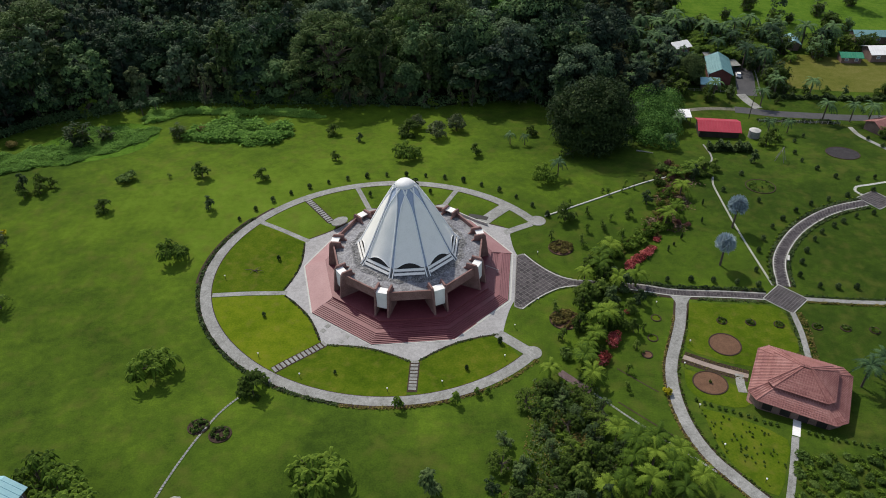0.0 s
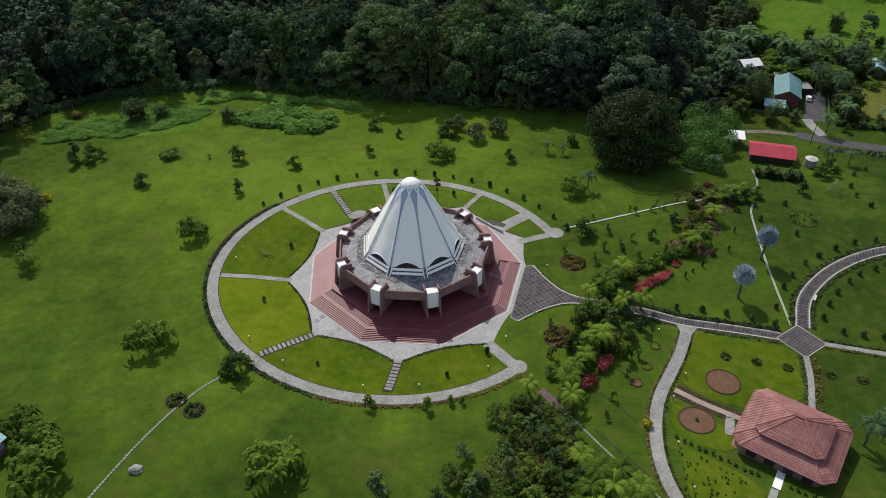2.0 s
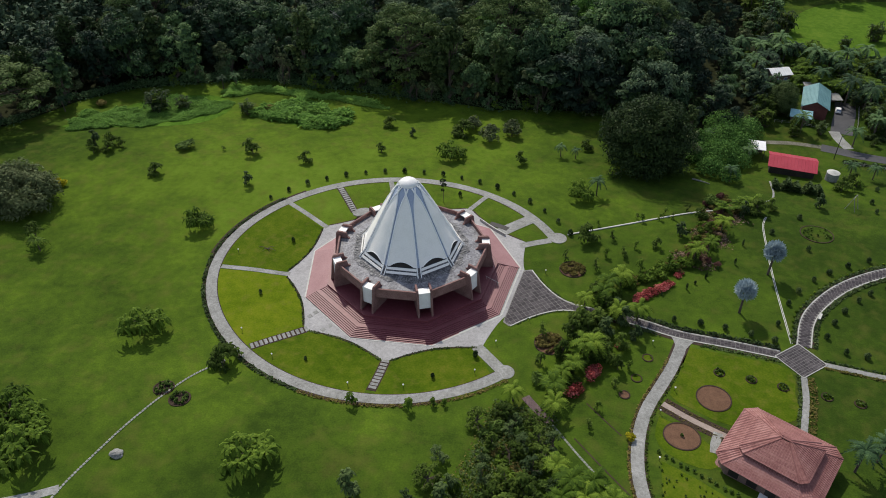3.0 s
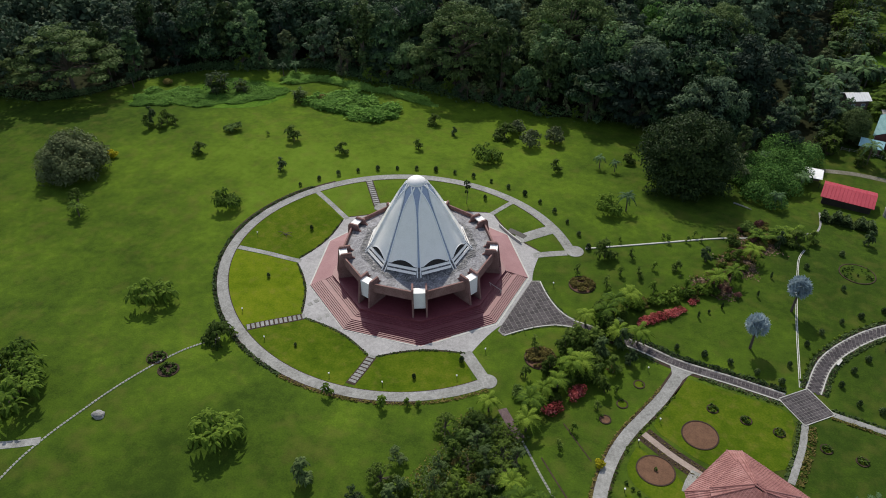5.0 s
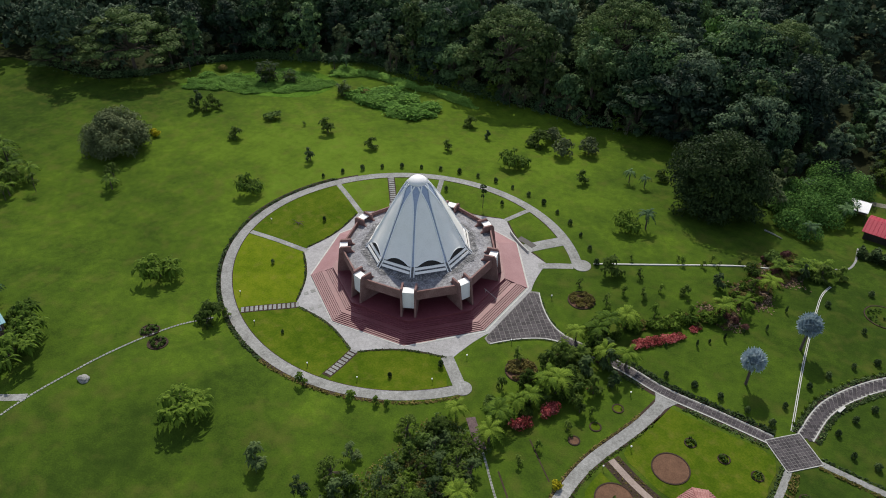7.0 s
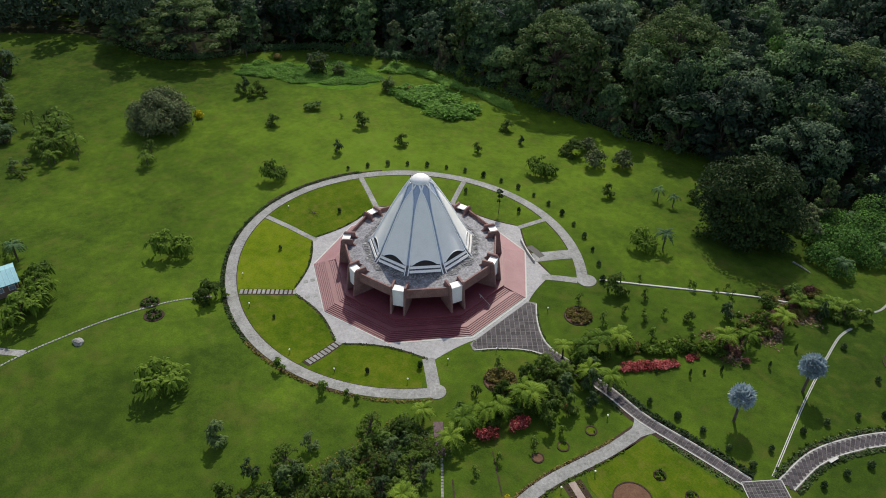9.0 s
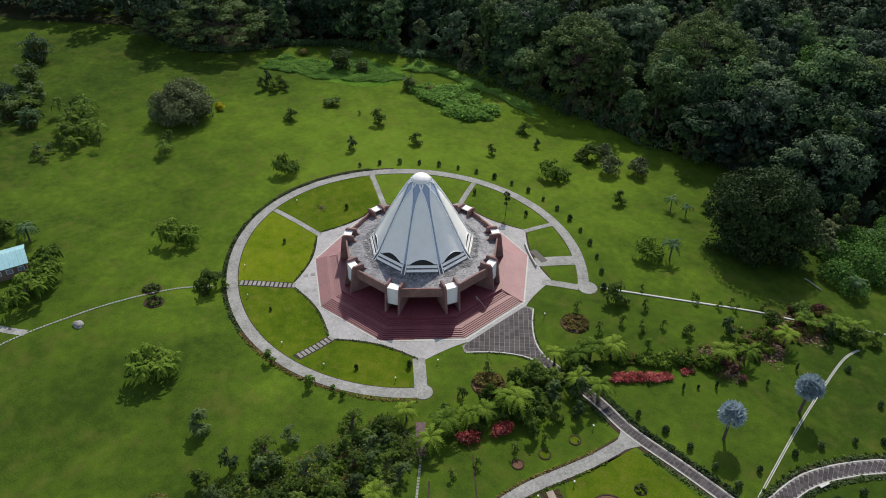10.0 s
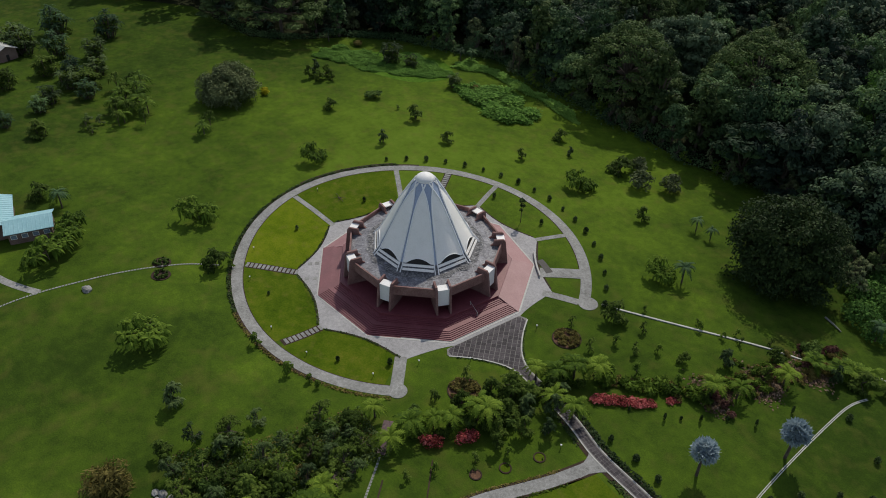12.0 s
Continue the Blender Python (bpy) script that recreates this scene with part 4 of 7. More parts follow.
def clump_model(name, seed, width, height, stems, material, label, fronds=13, segs=5, category="palm", splay=0.30, reach=0.25, leaf=0.040):
    """Many heads of long arching leaves on slim stems that grow together, wide as a small tree."""
    rng = np.random.default_rng(seed)
    root = empty(name, Matrix.Translation((0, 0, -500)), label, category)
    Vs, Fs, base, trunks = [], [], 0, []
    for i in range(stems):
        a, q = i * 2.4, math.sqrt((i + 0.3) / stems)
        x, y, z = q * width * splay * math.cos(a), q * width * splay * math.sin(a), height * rng.uniform(0.30, 0.88) * (1.1 - 0.35 * q)
        V, F = frond_cloud(rng, fronds, width * reach, 0.95, width * leaf, segs=segs, rise=0.95)
        Vs.append(V + [x, y, z])
        Fs.append(F + base)
        base += len(V)
        trunks.append(tube([(x * 0.5, y * 0.5, -0.3), (x * 0.8, y * 0.8, z * 0.5), (x, y, z)], 0.02 + 0.012 * width, 0.02 + 0.008 * width, 6))
    solid("trunk", *join(*trunks), BARK, root)
    mesh_ob("crown", raw_mesh("crown", np.concatenate(Vs), np.concatenate(Fs), material), material, root)
    return root


def fan_palm_model(name, seed, trunk, radius, leaves, material, label):
    """A fan palm: a ball of stiff fans, each of several blades, on a stout trunk."""
    rng = np.random.default_rng(seed)
    root = empty(name, Matrix.Translation((0, 0, -500)), label, "palm")
    solid("trunk", *tube([(0, 0, -0.3), (0.05, 0, trunk * 0.5), (0.1, 0, trunk)], 0.34, 0.24, 8), BARK, root)
    V, F = [], []
    for i in range(leaves):
        z = 1 - 1.45 * (i + 0.5) / leaves
        a = i * 2.39996
        d = np.array([math.sqrt(max(0, 1 - z * z)) * math.cos(a), math.sqrt(max(0, 1 - z * z)) * math.sin(a), z])
        s = np.cross(d, rng.normal(0, 1, 3))
        s /= np.linalg.norm(s)
        u = np.cross(d, s)
        c = d * radius * 0.50 + np.array([0, 0, trunk + radius * 0.25])
        for k in range(7):
            t = (k - 3) * 0.42
            w = d * math.cos(t) + s * math.sin(t)
            e = np.cross(w, u)
            L = radius * rng.uniform(0.36, 0.50)
            b = len(V)
            V += [c, c + w * L * 0.6 - e * L * 0.15, c + w * L + u * 0.05, c + w * L * 0.6 + e * L * 0.15]
            F.append((b, b + 1, b + 2, b + 3))
    Vc, Fc = crown_cloud([(0, 0, trunk + radius * 0.25, radius * 0.62, 0.85)], 150, 0.55, rng, long=2.6)
    V, F = np.concatenate([np.array(V), Vc]), np.concatenate([np.array(F), Fc + len(V)])
    mesh_ob("crown", raw_mesh("crown", V, F, material), material, root)
    return root


def shrub_model(name, seed, width, height, leaves, size, material, label, category="shrub", count=6, long=1.6, neat=False):
    rng = np.random.default_rng(seed)
    lob = [(rng.uniform(-1, 1) * width * 0.27, rng.uniform(-1, 1) * width * 0.27, height * rng.uniform(0.35, 0.7), width * rng.uniform(0.22, 0.34), height / width * 0.9) for i in range(count)]
    if neat:                       # an upright egg, a little uneven
        lob = [(rng.uniform(-0.05, 0.05), rng.uniform(-0.05, 0.05), height * q, width * w, 0.9) for q, w in ((0.26, 0.42), (0.5, 0.46), (0.72, 0.34), (0.88, 0.18))]
    me = raw_mesh(name, *crown_cloud(lob, leaves, size, rng, -0.8, long), material)
    ob = tagged(new(name, me), label, category)
    ob.matrix_basis = Matrix.Translation((0, 0, -500))
    return ob


PLACED = []


def plant(model, x, y, s=1.0, sz=None, dz=0.0, group=""):
    a = (x * 12.9898 + y * 78.233) % (2 * math.pi)
    ob = copy_thing(model, Matrix.Translation((x, y, land(x, y) + dz)) @ Matrix.Rotation(a, 4, "Z") @ Matrix.Diagonal((s, s, sz or s, 1)))
    if group:
        tagged(ob, group=group)
    PLACED.append((x, y))
    return ob


MODELS = []


def model(*a, fn=tree_model, **k):
    ob = fn(*a, **k)
    MODELS.append(ob)
    return ob


# broad garden trees, 10 m wide as built
def rosette_cloud(rng, n, length, width, droop=1.1):
    """A head of long simple leaves that arch out and hang, each folded a little along its midrib."""
    V, F = [], []
    for i in range(n):
        a, up = i * 2.399 + rng.uniform(-0.3, 0.3), rng.uniform(0.0, 1.0)
        L = length * rng.uniform(0.7, 1.15)
        d, s = np.array([math.cos(a), math.sin(a), 0.0]), np.array([-math.sin(a), math.cos(a), 0.0])
        mid = [d * L * t * (1 - 0.25 * t) + np.array([0, 0, L * (up * t - droop * t * t)]) for t in (0.0, 0.4, 0.75, 1.0)]
        wd = [0.12 * width, width, 0.85 * width, 0.06 * width]
        for sg in (-1, 1):
            for k in range(3):
                b = len(V)
                V += [mid[k], mid[k + 1], mid[k + 1] + s * sg * wd[k + 1] / 2 - [0, 0, wd[k + 1] * 0.15], mid[k] + s * sg * wd[k] / 2 - [0, 0, wd[k] * 0.15]]
                F.append((b, b + 1, b + 2, b + 3) if sg < 0 else (b + 3, b + 2, b + 1, b))
    return np.array(V), np.array(F)


def rosette_model(name, seed, width, height, heads, material, label, category="tree", leaves=13, size=1.15, low=0.20, broad=0.30):
    """A small tree: a few forked stems, each ending in a head of long hanging leaves."""
    rng = np.random.default_rng(seed)
    root = empty(name, Matrix.Translation((0, 0, -500)), label, category)
    Vs, Fs, base = [], [], 0
    stems = [tube([(0, 0, -0.3), (rng.uniform(-0.1, 0.1), 0, height * 0.25), (0, rng.uniform(-0.1, 0.1), height * 0.5)], 0.03 + 0.012 * height, 0.02 + 0.008 * height, 6)]
    for i in range(heads):
        a, q = i * 2.4 + rng.uniform(-0.4, 0.4), math.sqrt((i + 0.25) / heads)
        R = max(0.0, width / 2 - size * 0.55) * q
        z = height * (low + (0.96 - low) * ((i * 0.618) % 1.0 if i else 1.0) * (1 - 0.30 * q * q))
        x, y = R * math.cos(a), R * math.sin(a)
        V, F = rosette_cloud(rng, leaves, size * rng.uniform(0.8, 1.15), size * broad)
        Vs.append(V + [x, y, z])
        Fs.append(F + base)
        base += len(V)
        stems.append(tube([(0, 0, height * 0.3), (x * 0.6, y * 0.6, height * 0.3 + (z - height * 0.3) * 0.7), (x, y, z)], 0.05, 0.025, 5))
    solid("trunk", *join(*stems), BARK, root)
    mesh_ob("crown", raw_mesh("crown", np.concatenate(Vs), np.concatenate(Fs), material), material, root)
    return root


T_ROSE = [model("broad_leaved_tree", 400 + i, (3.6, 4.2, 3.2, 4.6)[i], (4.4, 3.9, 4.9, 4.5)[i], (11, 13, 9, 16)[i], (LEAFT, LEAFT, LEAFD, LEAFT)[i], "small tree with heads of long dark drooping leaves", fn=rosette_model) for i in range(4)]
T_FINE = [model("thicket_tree", 430 + i, (4.2, 3.6, 4.8, 3.8)[i], (4.2, 4.8, 3.8, 4.4)[i], (24, 20, 28, 22)[i], (LEAFT, LEAFD, LEAFT, LEAFD)[i], "small tree with narrow dark leaves in a dense thicket", fn=rosette_model, leaves=12, size=0.72, low=0.12, broad=0.24) for i in range(4)]
T_FOOT = [model("forest_edge_tree", 440 + i, (5.5, 6.5, 5.0, 6.0)[i], (8.5, 6.5, 11.0, 7.5)[i], (30, 34, 28, 32)[i], (LEAFP, LEAFC, LEAFP, LEAFN)[i], "slender small-crowned tree at the foot of the forest", fn=rosette_model, leaves=12, size=0.9, low=0.10, broad=0.26) for i in range(4)]
T_STAR = [model("star_headed_tree", 450 + i, (4.6, 5.6)[i], 5.4, 3 + 2 * i, LEAFT, "slim tree with star-shaped heads of long leaves on bare stems", fn=rosette_model, leaves=11, size=1.75, low=0.66, broad=0.22) for i in range(2)]
T_BROAD = [model("broad_plant_clump", 10 + i, 10, 5.6, 18 + 2 * i, LEAFC, "broad clump of plants with very large green leaves on the lawn", fn=rosette_model, leaves=11, size=2.1, low=0.16, broad=0.26) for i in range(3)]
T_SAPL = [model("sapling", 410 + i, 2.0, 2.6, 3 + i, (LEAFT, LEAFC)[i], "slim sapling with a few large drooping leaves", fn=rosette_model, leaves=10, size=0.85) for i in range(2)]


def thicket_model(name, seed, width, height, material, label):
    """A tree with tufts of long drooping leaves over a leafy core."""
    root = clump_model(name, seed, width, height, 17, material, label, 9, 3, "tree", 0.33, 0.20, 0.036)
    rng = np.random.default_rng(seed + 500)
    lob = lobes_of(rng, width * 0.75, height * 0.66, 0.3, 8, 0.24, 5)
    mesh_ob("inner_crown", raw_mesh("inner_crown", *crown_cloud(lob, 300, 0.30, rng, long=3.8), LEAFT), LEAFT, root)
    return root


T_DARK = [model("thicket_tree", 30 + i, 6.4, 6.2, (LEAFD, LEAFN, LEAFT)[i], "dark green tree in a dense thicket", fn=thicket_model) for i in range(3)]
T_PALE = [model("grey_leaved_tree", 40, 7, 6.0, 0.7, 12, 700, 0.42, LEAFP, "grey-green tree at the forest edge", spread=0.26, skirt=8, long=2.2)]
T_DOME = model("dome_tree", 50, 20, 10.5, 0.8, 64, 14000, 0.30, LEAFP, "large dense dome-shaped grey-green tree on the lawn", spread=0.16, long=2.4, skirt=40, ragged=0.3, core=2500)
T_BIG = model("banyan_tree", 51, 26, 23, 1.0, 100, 26000, 0.38, LEAFD, "huge dark spreading tree at the lawn's edge", spread=0.16, skirt=70, ragged=0.2, long=1.9, hang=0.6, core=3500)
FORESTS = ((13, 20, 3.0, 30, 2600, 0.52, LEAFF, 0.17, 14), (7, 21, 2.0, 22, 1900, 0.48, LEAFN, 0.26, 16), (12, 16, 2.0, 26, 2300, 0.52, LEAFN, 0.18, 12), (9, 24, 4.0, 26, 2300, 0.5, LEAFD, 0.21, 14), (7, 14, 1.5, 14, 1300, 0.55, LEAFP, 0.25, 10), (10, 18, 2.5, 24, 2100, 0.5, LEAFF, 0.19, 12))
T_FOREST = [model("forest_tree", 60 + i, wd, ht, tr, ct, lv, sz, mt, "tall forest tree with a dense green crown", spread=sp, skirt=sk, ragged=0.5, core=lv // 6, loose=0.28) for i, (wd, ht, tr, ct, lv, sz, mt, sp, sk) in enumerate(FORESTS)]
T_VINE = model("vine_covered_tree", 165, 11, 17, 2.0, 26, 3000, 0.45, LEAFV, "forest tree smothered in bright green creepers", spread=0.2, skirt=26, ragged=0.5, core=500)
T_GIANT = [model("forest_tree", 160 + i, 25, 23 + 2 * i, 5.0, 60, 5600, 0.6, (LEAFF, LEAFN)[i], "huge old forest tree with a wide billowing crown", spread=0.13 + 0.02 * i, skirt=30, ragged=0.75, core=900, loose=0.28) for i in range(2)]


def umbrella_model(name, seed, width, height, label):
    """A spreading tree with layered flat sprays on long bare limbs."""
    rng = np.random.default_rng(seed)
    root = empty(name, Matrix.Translation((0, 0, -500)), label, "tree")
    lob = []
    for i in range(46):
        a, q = i * 2.4, math.sqrt((i + 0.5) / 46)
        z = height * (0.95 - 0.50 * q * q) + rng.uniform(-0.16, 0.05) * height
        lob.append((width * 0.45 * q * math.cos(a), width * 0.45 * q * math.sin(a), z, width * rng.uniform(0.05, 0.11), rng.uniform(0.22, 0.42)))
    pieces = [tube([(0, 0, -0.4), (0.2, 0, height * 0.2), (0, 0.3, height * 0.42)], 0.55, 0.4, 8)]
    for x, y, z, r, fl in lob[::2]:
        pieces.append(tube([(0, 0.2, height * 0.36), (x * 0.5, y * 0.5, height * 0.36 + (z - height * 0.36) * 0.75), (x, y, z)], 0.24, 0.05, 5))
    solid("trunk", *join(*pieces), BARK, root)
    mesh_ob("crown", raw_mesh("crown", *crown_cloud(lob, 9000, 0.40, rng, long=2.4), LEAFE), LEAFE, root)
    return root


def emergent_model(name, seed, width, height, label):
    """An old forest tree: a wide dome of many small rounded leaf heads above a dark hollow with bare limbs."""
    rng = np.random.default_rng(seed)
    root = empty(name, Matrix.Translation((0, 0, -500)), label, "tree")
    lob = []
    for i in range(120):
        a, q = i * 2.4 + rng.uniform(-0.2, 0.2), math.sqrt((i + 0.5) / 120)
        R = width * 0.46 * (1 + 0.10 * math.sin(3 * a + seed) + 0.07 * math.sin(5 * a))
        z = height * (0.94 - 0.50 * q ** 2.2) + rng.uniform(-0.08, 0.03) * height
        lob.append((R * q * math.cos(a), R * q * math.sin(a), z, width * rng.uniform(0.045, 0.085), rng.uniform(0.6, 0.9)))
    for i in range(46):            # lower boughs round the rim
        a, q = i * 2.4 + 0.7, rng.uniform(0.26, 0.43)
        lob.append((width * q * math.cos(a), width * q * math.sin(a), height * rng.uniform(0.16, 0.50), width * rng.uniform(0.05, 0.08), rng.uniform(0.7, 1.0)))
    pieces = [tube([(0, 0, -0.4), (0.3, 0, height * 0.2), (0, 0.4, height * 0.45)], 0.8, 0.5, 8)]
    for x, y, z, r, fl in lob[::5]:
        pieces.append(tube([(0, 0.3, height * 0.4), (x * 0.5, y * 0.5, height * 0.4 + (z - height * 0.4) * 0.7), (x, y, z)], 0.3, 0.07, 5))
    solid("trunk", *join(*pieces), BARK, root)
    mesh_ob("crown", raw_mesh("crown", *crown_cloud(lob, 20000, 0.42, rng, low=-0.1, long=1.8, loose=0.3), LEAFE), LEAFE, root)
    return root


T_EMER = [model("emergent_tree", 180 + i, 33, 27, "huge old forest tree with a wide domed crown", fn=emergent_model) for i in range(2)]
T_UMB = model("rain_tree", 170, 30, 19, "wide umbrella-shaped grey-green tree with bare limbs", fn=umbrella_model)
P_FERN = [model("feather_palm", 70 + i, 3.4, 17, 2.8, 0.9, 0.42, LEAFPALM, "green feather palm with arching fronds", fn=palm_model) for i in range(2)]
P_TALL = [model("coconut_palm", 75 + i, 4.6, 17, 2.7, 0.95, 0.36, LEAFN, "slim palm with a tuft of drooping fronds", fn=palm_model) for i in range(2)]
P_WIDE = [model("broad_palm", 175 + i, 4.0, 13, 3.6, 0.95, 0.62, LEAFC, "palm with a wide crown of broad drooping fronds", fn=palm_model) for i in range(2)]
P_BLUE = model("fan_palm", 80, 5.4, 3.1, 60, LEAFB, "silvery blue fan palm on a stout trunk", fn=fan_palm_model)
S_ROUND = [model("clipped_bush", 85 + i, 1.25, 1.45, 300, 0.17, LEAFD, "small clipped dark green bush", fn=shrub_model, category="bush", neat=True) for i in range(2)]
S_GREEN = [model("shrub", 90 + i, 3.0, 2.3, 230, 0.27, (LEAFT, LEAF, LEAFC)[i], "leafy green shrub in a planted belt", fn=shrub_model, long=3.6) for i in range(3)]
S_RED = [model("red_shrub", 95 + i, 3.0, 2.0, 420, 0.24, LEAFR, "shrub with bright red foliage", fn=shrub_model) for i in range(2)]
S_YELLOW = model("yellow_shrub", 97, 2.0, 1.5, 220, 0.3, LEAFG, "low shrub with bright yellow leaves", fn=shrub_model)
S_BRONZE = model("bronze_shrub", 98, 2.6, 1.6, 700, 0.17, LEAFO, "shrub with yellowish bronze leaves", fn=shrub_model)
S_LIGHT = [model("pale_shrub", 130 + i, 1.5, 1.1, 90, 0.24, (LEAFY, LEAFO)[i], "low shrub with pale yellowish green leaves", fn=shrub_model, count=5, long=2.6) for i in range(2)]
S_PURPLE = model("purple_shrub", 133, 2.4, 1.9, 260, 0.24, LEAFM, "shrub with dull purple-brown leaves", fn=shrub_model, long=2.6)
S_TINY = [model("bedding_plant", 99 + i, 0.7, 0.6, 26, 0.22, LEAF, "small green bedding plant", fn=shrub_model, category="plant", count=3) for i in range(2)]
S_BEDB = [model("bedding_plant", 120 + i, 0.8, 0.6, 34, 0.24, LEAFO, "small bronze bedding plant", fn=shrub_model, category="plant", count=3) for i in range(2)]
S_BANANA = [model("banana_plant", 105 + i, 1.4, 11, 2.2, 0.75, 0.55, LEAFC, "banana plant with broad leaves", fn=palm_model, category="plant", r=0.14, rise=1.3) for i in range(2)]

for i, (x, y, wd) in enumerate([(-48.7, -31.7, 11.5), (-56.1, 5.5, 9.0), (-3.3, 55.2, 9.8), (-50.0, -65.2, 12.5), (-12.2, -58.0, 11.5), (-53.6, -60.5, 9.5), (-58.0, -58.0, 9.5)]):
    plant(T_BROAD[i % 3], x, y, wd / 10, 1.2 if wd > 10 else 1.0, group="lawn trees")
for i, (x, y, wd) in enumerate([(-59.9, 43.0, 6.0), (-80.7, 25.6, 4.4), (-53.0, 26.2, 3.9), (-42.7, 41.4, 3.6), (-24.0, 53.5, 3.6), (-27.7, 73.5, 4.4), (-18.7, 68.3, 2.8), (-3.9, 73.0, 6.5), (16.7, 56.2, 4.3), (34.4, 71.5, 3.8), (6.3, -60.3, 4.8), (-27.9, -36.9, 5.2), (-111.7, -51.0, 7.0), (-76.9, -59.6, 5.6), (-69.2, 43.1, 1.8), (38.1, 19.8, 4.8), (54.1, 21.2, 3.0), (65.0, 36.3, 3.6), (59.8, 26.8, 3.8)]):
    plant(T_ROSE[i % 4] if wd > 2.5 else T_SAPL[i % 2], x, y, wd / 4 * 1.1 if wd > 2.5 else wd / 2, min(1.2, max(0.62, wd / 4.4)), group="young trees")
for i, (x, y, s) in enumerate([(-105.0, 32.4, 1.1), (-101.6, 34.6, 1.0), (-106.6, 36.0, 1.2), (-103.0, 38.6, 1.0), (-99.4, 38.0, 0.8)]):
    plant(T_ROSE[i % 4], x, y, s, s, group="lawn trees")
for i, (x, y, s) in enumerate([(-105.3, -23.3, 1.0), (-112.5, -24.8, 1.0), (-108.2, -30.0, 0.95), (-117.0, -27.4, 1.0), (-130.6, -17.4, 1.1), (-134.0, -21.5, 1.1), (-114.2, -28.5, 0.9), (-92.0, -8.8, 0.95), (-121.5, -23.0, 1.1), (-126.5, -21.5, 1.0)]):
    plant(T_STAR[i % 2], x, y, s, s, group="star-headed trees of the western lawn")
for i, (x, y, s) in enumerate([(-110.5, -38.4, 1.0), (-112.4, -34.0, 0.9), (-107.8, -37.6, 0.7), (-115.0, -36.5, 1.0)]):
    plant(T_FINE[i], x, y, s, s * 0.75, group="low trees of the western lawn")
plant(T_PALE[0], 5.0, 70.0), plant(T_PALE[0], 11.0, 76.0, 0.95), plant(T_PALE[0], -1.5, 78.0, 0.8)
plant(T_DOME, -106.0, 4.2, 1.02)
plant(T_BIG, 50.6, 62.5, 0.98, 1.0)
plant(S_GREEN[1], -80.1, 41.6, 1.9, 1.0)
for x, y, s in [(-148.0, 46.0, 1.2), (-60.0, 118.0, 0.9), (-170.0, 34.0, 0.7)]:
    plant(T_UMB, x, y, s)
EMERGENTS = [(-31.5, 107.0, 1.05), (0.5, 129.0, 1.12), (-137.0, 119.0, 1.1), (-58.0, 150.0, 0.9), (48.0, 150.0, 0.9)]
for i, (x, y, s) in enumerate(EMERGENTS):
    plant(T_EMER[i % 2], x, y, s, s, group="forest edge trees")
for i, (x, y, s) in enumerate([(32.0, 108.0, 0.95), (38.0, 136.0, 1.1), (60.0, 118.0, 1.0), (-62.0, 108.0, 0.9), (52.0, 96.0, 0.85)]):
    plant(T_GIANT[i % 2], x, y, s, s * 1.05, group="forest edge trees")
for x, y, s in [(27.2, 64.6, 0.8), (31.6, 64.2, 0.7), (38.8, 42.0, 1.0), (-69.3, -56.9, 1.0), (127.4, 80.2, 1.4), (135.9, 79.6, 1.3), (141.0, 78.4, 1.4), (106.5, 70.1, 1.0), (113.0, 71.4, 0.9), (120.0, 101.5, 1.2), (131.0, 99.5, 1.3), (86.3, -36.2, 1.2), (90.5, -33.0, 1.1), (112.0, 92.0, 1.2), (98.0, 98.0, 1.3), (116.0, 140.0, 1.6), (109.0, 133.0, 1.6), (88.0, 138.0, 1.6), (82.0, 130.0, 1.7)]:
    plant(P_TALL[int(x) % 2], x, y, s)
for i, (x, y, s) in enumerate([(-118.0, -27.5, 1.0), (-113.5, -24.5, 1.05), (-111.5, -20.0, 1.0), (-117.0, -20.5, 1.1), (-122.0, -24.0, 1.1), (-125.0, -18.0, 1.2), (-109.5, -28.0, 0.8), (-130.0, -15.0, 1.1), (-71.0, -56.6, 0.9), (-88.6, -12.4, 0.8)]):
    plant(P_WIDE[i % 2], x, y, s, group="palms of the western lawn")
plant(T_BROAD[1], 35.0, 39.6, 0.85, 1.0, group="lawn trees")
plant(S_YELLOW, 49.8, -38.0), plant(S_YELLOW, -102.2, 14.6, 1.4), plant(S_YELLOW, -104.2, 15.4, 1.2), plant(S_TINY[0], 58.6, -35.0, 1.2, dz=0.06)
plant(P_BLUE, 71.2, 1.4, 0.84, 1.0), plant(P_BLUE, 78.5, 16.2, 0.88, 1.04)

# clipped bushes outside the ring walk
for i in range(18):
    a = 152 - 7.25 * i
    c = RING_C + polar(ring_r(a) + 4.3, a).to_2d()
    plant(S_ROUND[i % 2], c.x, c.y, 0.8 + 0.35 * ((i * 7) % 5) / 4, group="bushes round the ring walk")

# planted belt: shrubs and palms south and east of the plaza
rng = np.random.default_rng(5)
for i, (x, y) in enumerate([(28.5, -33.4), (35.4, -31.2), (36.1, -35.5), (38.6, -23.9), (40.0, -19.4), (46.4, 4.4), (46.2, -6.9), (39.3, -4.2), (42.7, -2.4), (62.6, 17.9), (65.8, 21.4), (41.3, -18.7), (50.3, -6.1), (38.0, -49.7), (36.6, -26.6), (43.8, 1.4), (39.3, -55.8), (37.1, -60.0), (41.3, -60.6), (45.3, -57.5), (46.2, -61.8), (34.2, -61.2), (44.0, -51.8), (47.2, -54.6), (49.4, -59.4), (40.6, -52.6), (43.0, -55.0), (69.4, 31.0)]):
    plant(P_FERN[i % 2], x, y, 0.95 + 0.35 * ((i * 5) % 7) / 6, group="feather palms")
